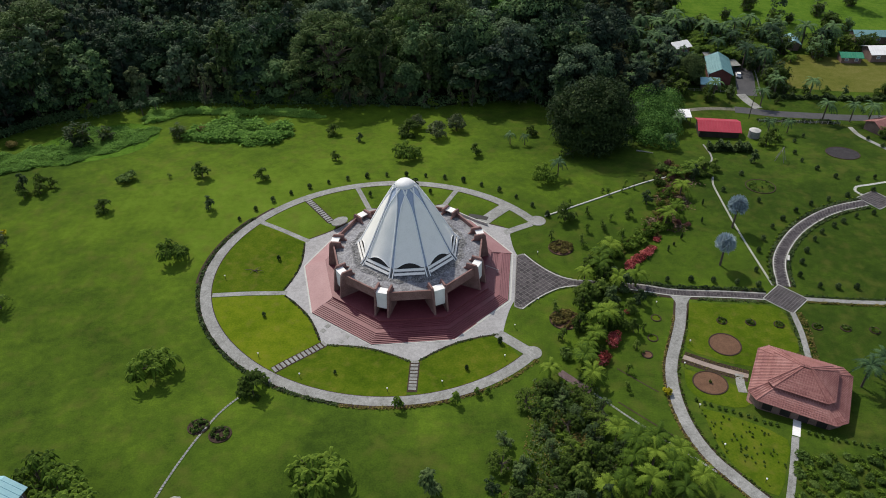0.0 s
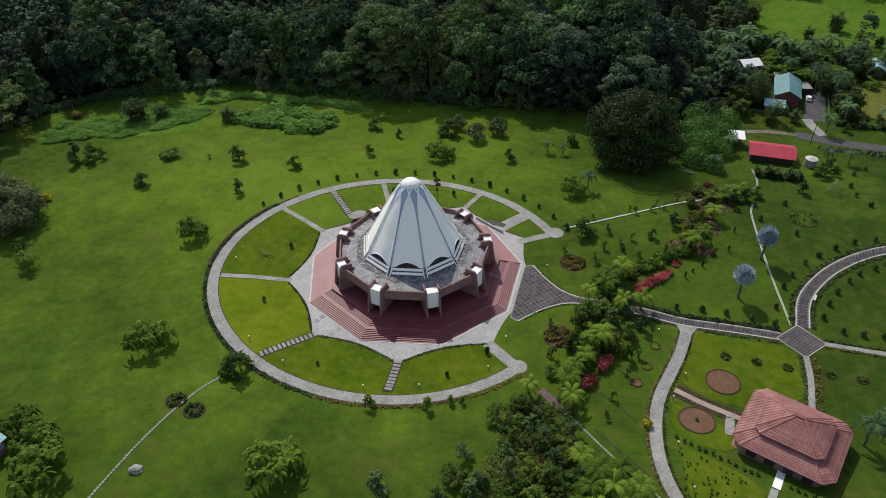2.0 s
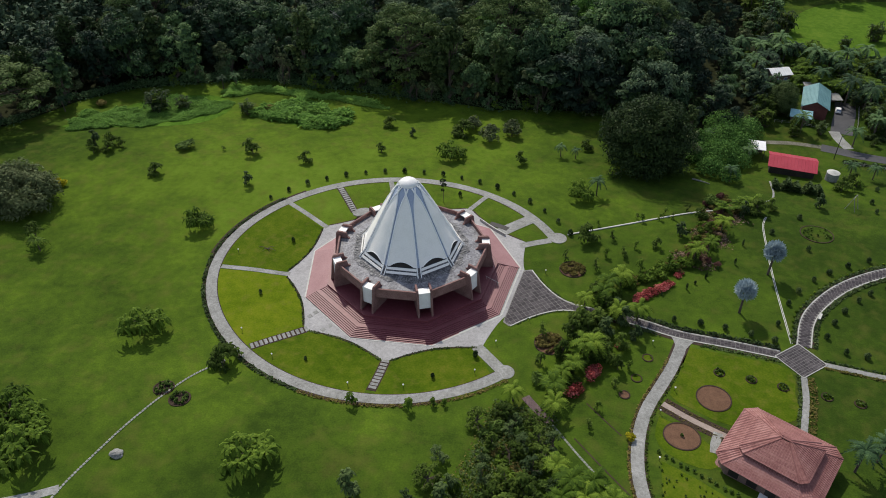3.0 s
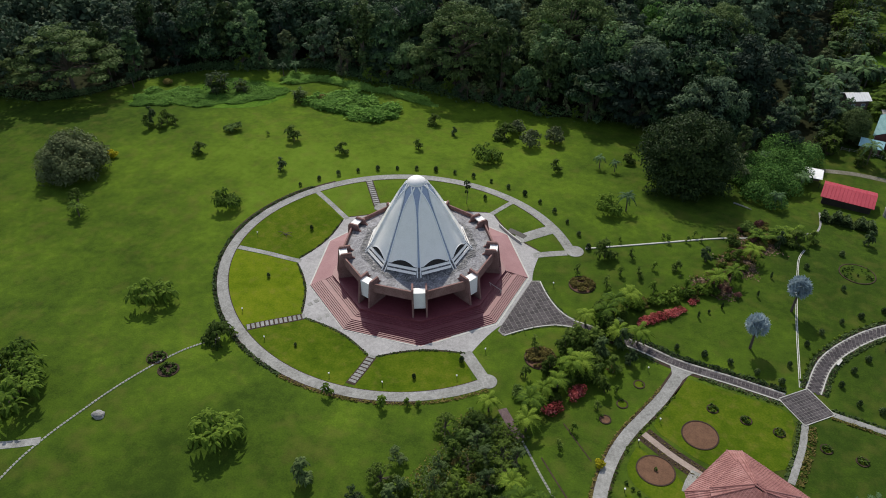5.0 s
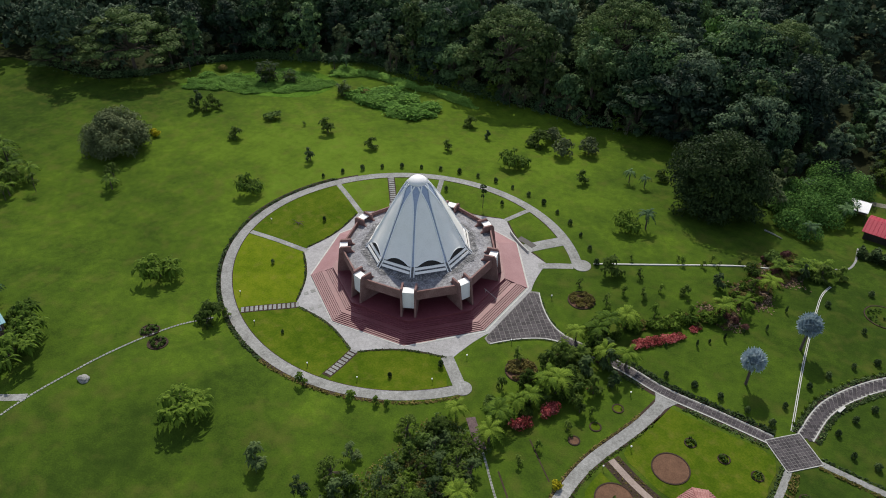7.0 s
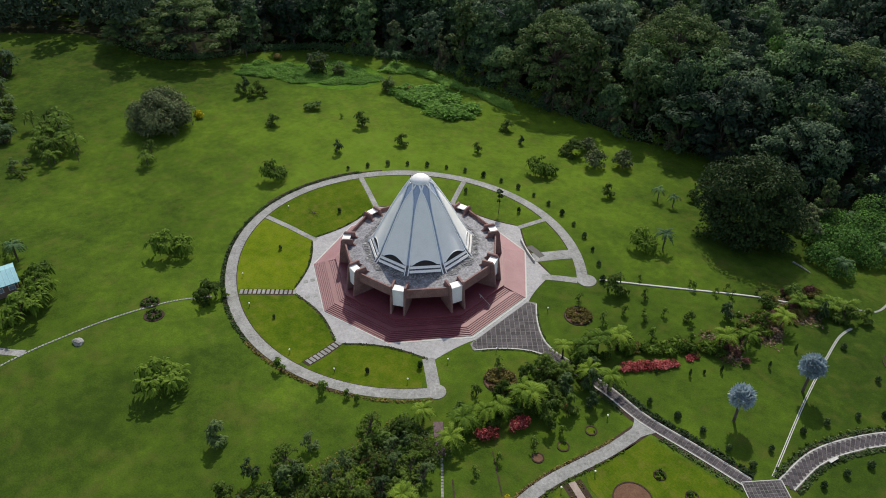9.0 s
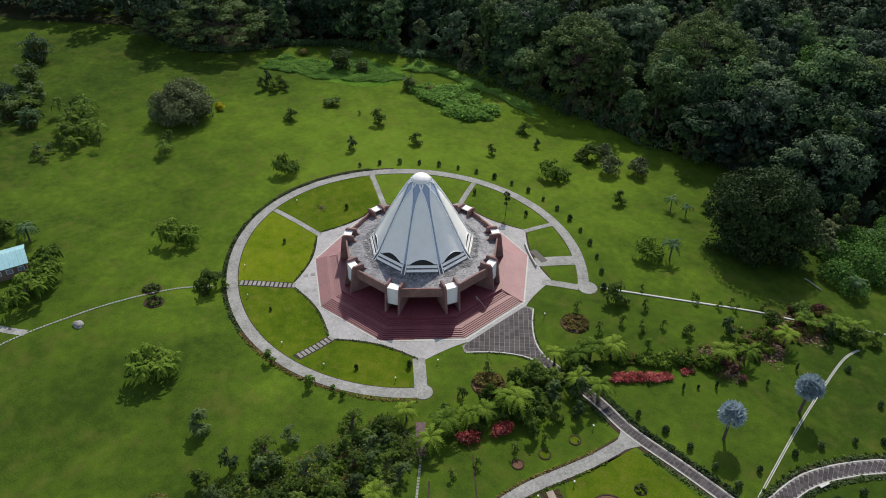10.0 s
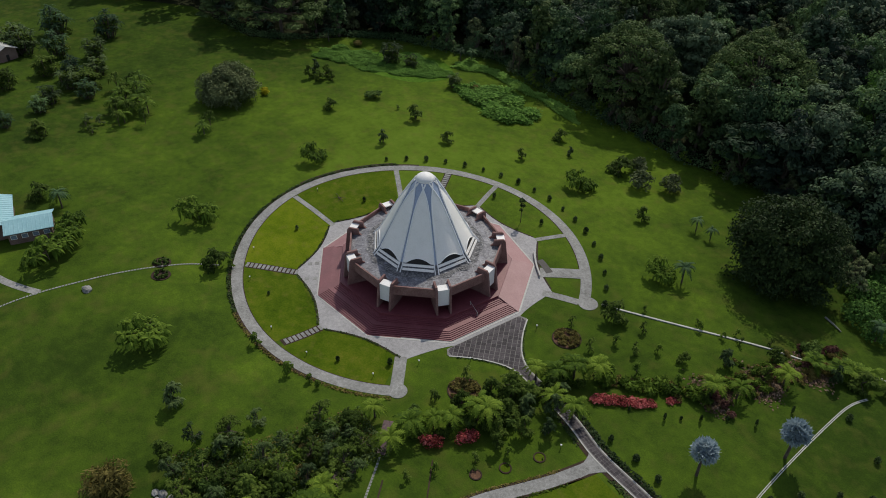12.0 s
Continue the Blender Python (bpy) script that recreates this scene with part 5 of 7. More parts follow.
for i, (x, y, wd) in enumerate([(15.4, -65.8, 4.0), (16.2, -60.8, 3.8), (18.0, -55.5, 4.2), (18.8, -50.8, 3.6), (23.2, -41.2, 4.6), (27.4, -37.9, 4.2), (32.7, -38.8, 4.0), (32.2, -45.0, 4.4), (34.4, -43.6, 4.4), (25.8, -49.7, 3.2), (21.1, -58.5, 4.2), (26.4, -53.6, 3.6), (30.1, -53.0, 4.0), (34.1, -49.9, 4.4), (36.1, -46.6, 4.6), (32.9, -53.9, 4.2), (28.9, -56.9, 4.2), (36.8, -42.9, 4.0), (23.4, -62.4, 4.4), (21.4, -56.1, 3.6), (26.6, -45.7, 3.0), (29.6, -42.4, 3.8), (30.0, -47.0, 3.8), (20.0, -66.0, 4.2), (26.5, -60.0, 4.4), (31.0, -58.2, 4.6), (35.6, -56.4, 4.2), (38.2, -53.0, 3.6), (24.0, -66.5, 4.2), (29.2, -63.4, 4.4), (33.8, -62.0, 4.0), (29.9, -39.6, 3.4), (37.3, -13.9, 4.4), (42.7, -14.6, 4.6), (44.2, -11.5, 4.6), (42.7, -18.8, 3.8), (47.4, -15.4, 4.0), (44.7, -18.8, 3.4), (50.0, -11.7, 3.6), (38.8, -9.6, 4.6), (42.0, -8.6, 4.8), (41.4, 0.9, 4.0), (45.4, -4.4, 4.4), (36.0, -19.8, 3.2), (46.9, -21.0, 3.0), (40.4, -11.6, 4.4), (47.2, -8.0, 4.2), (43.6, -4.2, 4.0), (63.0, 15.9, 2.6), (66.4, 30.5, 2.6), (75.3, 39.1, 3.4), (78.6, 42.6, 4.6), (82.4, 44.8, 3.8)]):
    plant((T_FINE if y < -36 and i % 5 else T_ROSE)[i % 4], x, y, wd / 4 * 1.08, 0.8 + 0.28 * ((i * 5) % 7) / 6, group="broad-leaved trees of the planted belt")
for i, (x, y, s) in enumerate([(40.7, 9.4, 1.2), (42.7, 14.6, 1.0), (43.8, 21.9, 1.0), (49.3, 19.6, 0.9), (46.6, 15.9, 1.0), (50.6, 11.3, 1.3), (33.7, 11.6, 1.1), (54.9, 33.2, 0.8), (58.1, 34.6, 0.8), (50.7, 31.7, 0.9), (42.5, -36.9, 0.9), (43.7, -32.0, 0.9), (46.6, -25.6, 1.0), (49.0, -20.5, 0.9), (31.6, -14.7, 1.3), (57.0, 15.8, 1.0), (32.2, -22.8, 1.3), (39.8, -21.3, 1.2)]):
    plant(T_SAPL[i % 2], x, y, s, s, group="saplings of the garden lawn")
bush = empty("bronze_bush", Matrix.Translation((17.2, -75.0, land(17.2, -75.0))), "large spiky bush of narrow yellowish bronze leaves", "shrub")
rb = np.random.default_rng(310)
mesh_ob("inner_leaves", raw_mesh("inner_leaves", *crown_cloud(lobes_of(rb, 7.4, 5.6, 0.3, 16, 0.28, 10), 1500, 0.24, rb, long=4.2), LEAFO), LEAFO, bush)
fc = [frond_cloud(np.random.default_rng(300 + i), 26, 3.4, 0.75, 0.16, segs=4, rise=1.5 + 0.3 * i) for i in range(3)]
mesh_ob("leaves", raw_mesh("leaves", np.concatenate([v * (1.15 - 0.12 * i) + [0.8 * math.cos(2 * i), 0.8 * math.sin(2 * i), 0.3 * i - 0.1] for i, (v, f) in enumerate(fc)]), np.concatenate([f + sum(len(q[0]) for q in fc[:i]) for i, (v, f) in enumerate(fc)]), LEAFO), LEAFO, bush)
for x, y, s in [(68.0, 34.0, 1.0), (71.4, 38.0, 1.1), (65.4, 27.4, 0.9), (72.6, 41.4, 1.0)]:
    plant(S_BRONZE, x, y, s, s * 0.9)
for i, (x, y, wd) in enumerate([(38.6, -29.6, 3.0), (39.6, -28.4, 2.8), (42.0, -24.4, 3.0), (42.8, -23.2, 3.0), (44.8, -18.7, 1.9), (50.4, 0.7, 2.8), (51.4, 1.8, 3.0), (52.5, 2.9, 3.0), (53.6, 4.0, 2.8), (54.8, 5.3, 3.0), (56.0, 6.4, 2.8), (57.2, 7.6, 2.4), (58.8, 11.0, 2.2), (59.5, 12.0, 1.6), (46.8, -14.9, 1.6)]):
    plant(S_RED[i % 2], x, y, wd / 3, wd / 3 * (0.6 if x > 50 else 1.15), group="red shrubs")
rl = np.random.default_rng(57)
lt = rl.uniform(0, 1, 9000)
lo_ = rl.normal(0, 1.7, 9000) * (0.7 + 0.5 * np.sin(lt * 17.0))
lx, ly = 61.5 + 11.5 * lt - 0.92 * lo_, 15.6 + 29.0 * lt ** 1.1 + 0.38 * lo_
lp = np.array([(x, y, land(x, y) + 0.05 + 0.10 * h) for x, y, h in zip(lx, ly, rl.uniform(0, 1, 9000))])
litter = mesh_ob("dry_litter", raw_mesh("dry_litter", *leaf_quads(lp, np.tile([0, 0, 1.0], (9000, 1)), 0.34, rl, 1.8, 0.3), LITTER), LITTER)
tagged(litter, "dry brown fallen leaves under the scrub", "leaves", kind="stuff")
k = 0
for (ax, ay), (bx, by), half, n, kind in (((22, -48), (36, -44), 6, 14, 0), ((34, -34), (43, -14), 3.4, 14, 0), ((41, -8), (47, 2), 3.4, 12, 0), ((47, 4.6), (62, 17.6), 1.6, 95, 1), ((61, 16), (72, 44), 3.6, 165, 2), ((20, -62), (38, -56), 6, 22, 0), ((26, -46), (33, -52), 3, 14, 3), ((66.7, 41.4), (72.6, 50.0), 1.8, 20, 4), ((70.0, 40.0), (76.0, 45.0), 1.6, 16, 3)):
    for j in range(n):
        t, o = rng.uniform(0, 1), rng.normal(0, 0.5) * half
        dx, dy = bx - ax, by - ay
        ln = math.hypot(dx, dy)
        x, y = ax + dx * t - dy / ln * o, ay + dy * t + dx / ln * o
        s = rng.uniform(0.5, 1.1)
        shrub = (S_GREEN[k % 3], S_LIGHT[k % 2] if k % 4 else S_GREEN[2], (S_BRONZE, S_LIGHT[0], S_PURPLE, S_LIGHT[1], S_GREEN[2], S_BRONZE, S_LIGHT[1])[k % 7], S_BRONZE, (S_PURPLE, S_BRONZE, S_LIGHT[1], S_PURPLE, S_GREEN[1])[k % 5])[kind]
        low = (1.0, 0.9, 0.75, 0.9, 1.0)[kind]
        plant(shrub, x, y, s * (1.0, 1.0, 0.75, 1.0, 0.9)[kind], s * low, group=("shrubs of the planted belt", "low row of pale plants", "low scrub of the planted belt", "bronze undergrowth of the thicket", "purple shrubs by the wall")[kind])
        k += 1
for i, (x, y) in enumerate([(60.6, 6.8), (64.9, 11.5), (71.6, 18.4), (74.0, 26.4), (62.5, 9.1), (55.3, 3.6), (67.7, 15.6)]):
    plant(S_ROUND[i % 2], x, y, 0.5, 1.25 if i < 4 else 0.7, group="slim dark shrubs in a row")
for i, (x, y, s_) in enumerate([(47.0, 15.2, 0.9), (47.4, 8.0, 1.0), (103.1, 62.1, 1.6), (106.4, 62.8, 1.4), (49.4, 32.4, 0.7), (56.2, 36.2, 0.8), (62.0, 39.4, 0.8), (40.2, 27.0, 0.7)]):
    plant(T_SAPL[i % 2], x, y, s_, s_, group="saplings of the garden lawn")
for x, y in [(77.8, 46.2), (74.0, 42.0), (70.6, 40.2), (76.2, 44.0)]:
    plant(S_BANANA[int(x) % 2], x, y, 1.3, group="banana plants")

# young shrubs of the garden lawns, each alone in the grass
for i, (x, y) in enumerate([(108.6, 49.9), (110.7, 44.7), (113.6, 39.8), (118.8, 38.3), (123.6, 38.9), (120.1, 32.2), (108.9, 55.5), (112.2, 64.0), (116.4, 67.8), (88.9, 42.0), (81.2, 33.0), (88.7, 27.6), (88.1, 15.9), (91.9, 19.3), (96.4, 22.8), (101.4, 25.9), (106.6, 27.9), (112.2, 29.7), (84.2, 11.0), (81.5, 6.3), (78.5, -1.0), (77.3, -6.2)]):
    plant(S_ROUND[i % 2], x, y, 0.85 + 0.3 * ((i * 3) % 4) / 3, 1.0, group="young lawn shrubs")
for i, (x, y) in enumerate([(110.3, 20.1), (106.2, 18.1), (103.2, 16.2), (99.2, 13.6), (96.2, 10.6), (92.6, 6.2), (89.9, 1.9), (87.6, -2.9), (90.5, -6.7), (94.3, -7.1), (98.3, -7.2), (115.2, 21.5), (57.7, -4.3), (63.0, -4.2), (67.9, -4.6), (72.9, -5.4), (134.6, 65.2), (136.3, 59.9)]):
    plant(S_ROUND[i % 2], x, y, 0.85 + 0.3 * ((i * 3) % 4) / 3, 1.0, group="young lawn shrubs")
for x, y, s in [(-31.0, 4.6, 1.0), (-30.4, -15.2, 0.9), (-13.0, -32.0, 0.7), (12.6, -31.0, 0.9), (-12.0, 32.0, 1.1), (4.0, 33.0, 1.1), (19.5, -23.6, 1.2)]:
    plant(S_ROUND[0], x, y, s * 0.8, s, group="young lawn shrubs")
for x, y, s in [(0.2, -41.6, 0.6), (10.3, -40.2, 0.6), (14.6, -38.3, 0.4), (16.4, -37.6, 0.35), (-26.0, -34.2, 0.45)]:
    plant(T_SAPL[1], x, y, s * 2.4, s * 2.0, group="young trees")

r_ = np.random.default_rng(31)
for i in range(64):
    t, u = r_.uniform(0, 1), r_.uniform(0, 1)
    plant(S_TINY[i % 2], 54.5 + 10.5 * t - 0.10 * u, -41.5 - 6.5 * t - 11.5 * u + 3.0 * t * u, r_.uniform(0.45, 0.8), group="seedlings in the lawn")
for i in range(26):
    t = i / 25
    if 0.46 < t < 0.60:
        continue
    plant(S_TINY[i % 2], 54.6 + 28.0 * t, -39.8 - 12.0 * t - 1.2 * math.sin(3.14 * t), 1.3, 1.1, group="low row of plants by the pavilion")
for i in range(13):
    for j in range(9):
        x, y = 68.0 + 1.8 * i + r_.uniform(-0.6, 0.6) - 0.75 * j, -53.6 - 1.8 * j + r_.uniform(-0.6, 0.6)
        plant(S_GREEN[1 + (i + j) % 2], x, y, r_.uniform(0.45, 0.75), r_.uniform(0.4, 0.6), dz=-0.25, group="crop plants in rows")

# ---- planted beds ----
def round_bed(x, y, d, material, label, plants=0, s=1.0):
    z = land(x, y)
    poly = [(x + d / 2 * math.cos(a * math.pi / 14), y + d / 2 * math.sin(a * math.pi / 14)) for a in range(28)]
    bed = empty("round_bed", Matrix.Translation((x, y, z)), label, "flower bed")
    loc = [(px - x, py - y) for px, py in poly]
    lie = [land(px, py) - z for px, py in poly]
    solid("soil", *prism(loc, [q - 0.3 for q in lie], [q + 0.07 for q in lie]), material, bed)
    vs, fs = [], []
    for (px, py), q in zip(loc, lie):
        for f_, zz in ((1 - 0.2 / d, -0.1), (1 - 0.2 / d, 0.14), (1 + 0.26 / d, 0.14), (1 + 0.26 / d, -0.1)):
            vs.append((px * f_, py * f_, zz + q))
    n = len(loc)
    fs = [(4 * i + e, 4 * ((i + 1) % n) + e, 4 * ((i + 1) % n) + (e + 1) % 4, 4 * i + (e + 1) % 4) for i in range(n) for e in range(3)]
    solid("edging", vs, fs, SOIL, bed, "dark edging ring")
    r = np.random.default_rng(int(abs(x * 31 + y * 17)))
    for i in range(plants):
        q, a = math.sqrt(r.uniform(0, 0.8)) * d / 2, r.uniform(0, 6.28)
        plant((S_BEDB if d > 5 and x < 60 else S_TINY)[i % 2], x + q * math.cos(a), y + q * math.sin(a), s * r.uniform(0.8, 1.3), dz=0.06, group="bedding plants")


for x, y, d in [(64.6, -24.4, 6.2), (58.6, -35.0, 6.3)]:
    round_bed(x, y, d, BEDSOIL, "round bare brown soil bed with dark edging")
for x, y, d, n in [(35.6, 8.3, 5.7, 70), (33.4, -16.8, 6.1, 80), (-35.4, -46.1, 3.7, 26), (-31.0, -48.0, 3.8, 26)]:
    round_bed(x, y, d, BEDSOIL if d < 7 and x > 0 else SOIL, "round soil bed filled with small bronze-green plants", n, 1.1)
round_bed(91.9, 35.3, 7.5, GRASS, "round bed of grass and small plants with dark edging", 22, 0.9)
round_bed(122.8, 55.6, 9.0, GRAVEL, "round bed of dark gravel in the lawn")
for x, y in [(66.0, -17.5), (71.8, -18.0), (77.4, -18.7), (85.0, -19.4), (90.6, -19.9), (96.2, -20.6), (52.6, -16.5), (50.6, -22.5), (48.5, -27.2)]:
    round_bed(x, y, 1.9, TURF2 if x > 50 else BEDSOIL, "small round bed with dark edging and a few plants", 1 if x < 60 else 14, 0.8)

# ---- buildings ----
def gable_house(name, x, y, z, spin, L, W, eave, rise, roof, label, over=0.6, windows=3, walls=WALLP):
    """A plain house: walls, a sheet roof of two slopes with ribs, a door and windows."""
    root = empty(name, Matrix.Translation((x, y, z)) @ Matrix.Rotation(radians(spin), 4, "Z"), label, "house")
    solid("wall", *join(box(0, -W / 2 + 0.1, eave / 2, L, 0.2, eave), box(0, W / 2 - 0.1, eave / 2, L, 0.2, eave), box(-L / 2 + 0.1, 0, eave / 2, 0.2, W - 0.4, eave), box(L / 2 - 0.1, 0, eave / 2, 0.2, W - 0.4, eave)), walls, root)
    solid("floor_slab", *box(0, 0, 0.05, L - 0.4, W - 0.4, 0.3), CONC, root)
    for s in (-1, 1):
        a, b = L / 2 + over, W / 2 + over
        slope = rise / (W / 2)
        ze = eave - over * slope
        vs = [(-a, s * b, ze), (a, s * b, ze), (a, 0, eave + rise), (-a, 0, eave + rise)]
        vs += [(p[0], p[1], p[2] + 0.12) for p in vs]
        sheet = solid("roof_slope", vs, [(3, 2, 1, 0), (4, 5, 6, 7), (0, 1, 5, 4), (1, 2, 6, 5), (2, 3, 7, 6), (3, 0, 4, 7)], roof, root)
        pieces = []
        for i in range(int(2 * a / 0.9)):
            px = -a + 0.45 + i * 0.9
            pieces.append(([(px - 0.06, s * b, ze + 0.121), (px + 0.06, s * b, ze + 0.121), (px + 0.06, 0, eave + rise + 0.121), (px - 0.06, 0, eave + rise + 0.121), (px, s * b, ze + 0.19), (px, 0, eave + rise + 0.19)], [(0, 4, 5, 3), (4, 1, 2, 5), (0, 1, 4), (3, 5, 2)]))
        solid("roof_rib", *join(*pieces), roof, sheet)
    for s in (-1, 1):
        solid("gable", *([(s * (L / 2 - 0.1), -W / 2, eave), (s * (L / 2 - 0.1), W / 2, eave), (s * (L / 2 - 0.1), 0, eave + rise), (s * (L / 2 - 0.3), -W / 2, eave), (s * (L / 2 - 0.3), W / 2, eave), (s * (L / 2 - 0.3), 0, eave + rise)], [(0, 1, 2), (5, 4, 3), (0, 3, 4, 1), (1, 4, 5, 2), (2, 5, 3, 0)]), walls, root)
    for s in (-1, 1):
        for i in range(windows):
            px = -L / 2 + L * (i + 0.5) / windows
            wn = solid("window", *box(px, s * (W / 2 + 0.02), eave * 0.58, 1.3, 0.1, 1.1), WHITE, root)
            solid("pane", *box(px, s * (W / 2 + 0.06), eave * 0.58, 1.1, 0.06, 0.9), GLASS, wn)
    solid("door", *box(L / 2 + 0.02, 0, 1.05, 0.1, 1.0, 2.1), DARK, root)
    return root


def lean_shed(name, x, y, z, spin, L, W, hi, lo, roof, label):
    """An open shelter: posts and one sloping sheet."""
    root = empty(name, Matrix.Translation((x, y, z)) @ Matrix.Rotation(radians(spin), 4, "Z"), label, "shed")
    vs = [(-L / 2, -W / 2, lo), (L / 2, -W / 2, lo), (L / 2, W / 2, hi), (-L / 2, W / 2, hi)]
    vs += [(p[0], p[1], p[2] + 0.12) for p in vs]
    solid("roof", vs, [(3, 2, 1, 0), (4, 5, 6, 7), (0, 1, 5, 4), (1, 2, 6, 5), (2, 3, 7, 6), (3, 0, 4, 7)], roof, root)
    for sx in (-1, 1):
        for sy, hh in ((-1, lo), (1, hi)):
            solid("post", *box(sx * (L / 2 - 0.3), sy * (W / 2 - 0.3), hh / 2, 0.16, 0.16, hh + 0.3), BARK, root)
    solid("back_wall", *box(0, W / 2 - 0.5, hi * 0.42, L - 0.8, 0.15, hi * 0.84), WALLP, root)
    return root


gable_house("house", 91.6, 72.2, land(92, 72.5), -8.0, 11.6, 7.8, 2.7, 1.3, REDROOF, "low house with a bright red sheet metal roof", windows=0, walls=VERANDASHADE)
gable_house("house", 104.9, 117.0, land(104, 116), 79.0, 15.0, 7.4, 4.0, 1.9, TEALROOF, "house with a teal sheet metal gable roof", windows=4, walls=BRICKRED)
gable_house("annex", 99.2, 107.4, land(98, 106), -8.0, 5.4, 4.2, 2.4, 1.2, PALEROOF, "small annex with a pale blue sheet roof", windows=1)
lean_shed("shelter", 83.0, 80.4, land(83, 80), -4.0, 4.8, 5.0, 3.4, 3.0, WHITE, "small open shelter with a flat white roof")
gable_house("house", 95.2, 136.0, land(98, 140), 25.0, 6.6, 5.6, 4.4, 1.2, WHITE, "house among trees with a white roof", windows=2)
gable_house("house", 140.6, 143.4, land(143, 148), 80.0, 7.0, 5.2, 2.8, 1.3, PALEROOF, "distant house with a pale turquoise roof", windows=2)
gable_house("house", 157.2, 129.2, land(161, 135), -6.0, 7.0, 4.6, 2.4, 0.9, GREENROOF, "distant house with a green sheet roof", windows=2)
gable_house("house", 169.4, 131.6, land(174, 136), 0.0, 10.0, 8.0, 3.2, 1.5, WHITE, "distant house with a white roof", windows=2)
gable_house("house", 174.0, 149.0, land(174, 149), -4.0, 14.0, 6.0, 3.0, 1.2, TEALROOF, "long distant house with a teal roof", windows=4)
gable_house("house", 142.6, 72.6, land(143, 76), 20.0, 8.0, 6.4, 2.8, 1.4, ROOFTILE, "house with a brown-red roof", windows=2)
gable_house("house", -62.6, -65.2, 2.5, 74.0, 9.0, 6.6, 3.2, 1.2, PALEROOF, "raised house with a pale blue sheet roof beside the lawn", windows=4)
gable_house("house", -70.5, -71.0, 2.5, -12.0, 13.0, 7.5, 3.5, 1.3, PALEROOF, "raised house with a pale blue sheet roof beside the lawn", windows=4)

# pavilion with a two-tier tiled roof
PX, PY, PS = 73.4, -38.3, -27.0
pav = empty("pavilion", Matrix.Translation((PX, PY, land(PX, PY))) @ Matrix.Rotation(radians(PS), 4, "Z"), "square garden pavilion with a two-tier terracotta tiled roof", "pavilion")


def ring8(a, b, c, z):
    """The eight corners of a rectangle with cut corners."""
    return [(-a + c, -b, z), (a - c, -b, z), (a, -b + c, z), (a, b - c, z), (a - c, b, z), (-a + c, b, z), (-a, b - c, z), (-a, -b + c, z)]


solid("wall", *prism([q[:2] for q in ring8(7.6, 7.0, 1.7, 0)], -0.4, 3.1), WALLP, pav)
solid("plinth", *prism([q[:2] for q in ring8(8.0, 7.4, 1.8, 0)], -1.0, 0.25), PIER, pav)
for i in range(4):
    for side in (-1, 1):
        wn = solid("window", *box(-4.5 + 3.0 * i, side * 7.02, 1.6, 1.9, 0.12, 1.7), PIER, pav)
        solid("pane", *box(-4.5 + 3.0 * i, side * 7.08, 1.6, 1.65, 0.08, 1.45), DARK, wn)


def tiled_slope(name, p, parent, rows):
    """A roof slope of overlapping courses; p: eave left, eave right, top right, top left."""
    P = [Vector(q) for q in p]
    nrm = (P[1] - P[0]).cross(P[3] - P[0]).normalized()
    base = solid(name, [tuple(q) for q in P] + [tuple(q - nrm * 0.2) for q in P], [(0, 1, 2, 3), (7, 6, 5, 4), (0, 4, 5, 1), (1, 5, 6, 2), (2, 6, 7, 3), (3, 7, 4, 0)], ROOFTILE, parent)
    for i in range(rows):
        t0, t1 = i / rows, (i + 1) / rows
        a, b = P[0] + (P[3] - P[0]) * t0, P[1] + (P[2] - P[1]) * t0
        c, d = P[1] + (P[2] - P[1]) * t1, P[0] + (P[3] - P[0]) * t1
        vs = [a + nrm * 0.09, b + nrm * 0.09, c + nrm * 0.015, d + nrm * 0.015, a + nrm * 0.005, b + nrm * 0.005]
        solid("tile_course", [tuple(v) for v in vs], [(0, 1, 2, 3), (4, 5, 1, 0)], ROOFTILE, base)
    along, width = (P[1] - P[0]).normalized(), (P[1] - P[0]).length
    up = (P[3] - P[0]) - along * (P[3] - P[0]).dot(along)
    l0, l1 = (P[3] - P[0]).dot(along), (P[2] - P[0]).dot(along)
    ribs = []
    for i in range(1, int(width / 0.42)):
        u = i * 0.42
        t = 1.0 if l0 <= u <= l1 else (u / l0 if u < l0 else (width - u) / (width - l1))
        if t > 0.06:
            a = P[0] + along * u + nrm * 0.10
            ribs.append(tube([a, a + up * t - nrm * 0.03], 0.06, 0.06, 4))
    solid("cover_tile", *join(*ribs), ROOFTILE, base)
    return base


EA, EB = 8.3, 7.7
lo, hi = ring8(EA, EB, 1.7, 3.0), ring8(4.9, 4.4, 0.9, 4.6)
for i in range(8):
    tiled_slope("lower_roof", (lo[i], lo[(i + 1) % 8], hi[(i + 1) % 8], hi[i]), pav, 9)
solid("clerestory", *prism([q[:2] for q in ring8(4.85, 4.35, 0.9, 0)], 4.3, 5.1), DARK, pav)
lo2, hi2 = ring8(5.6, 5.1, 1.1, 4.95), ring8(0.95, 0.32, 0.30, 7.2)
for i in range(8):
    tiled_slope("upper_roof", (lo2[i], lo2[(i + 1) % 8], hi2[(i + 1) % 8], hi2[i]), pav, 11)
for a, b in [(lo[i], hi[i]) for i in range(8)] + [(lo2[i], hi2[i]) for i in range(8)] + [((-0.95, 0, 7.2), (0.95, 0, 7.2))]:
    solid("ridge_cap", *tube([Vector(a) + Vector((0, 0, 0.08)), Vector(b) + Vector((0, 0, 0.08))], 0.12, 0.12, 6), ROOFTILE, pav)

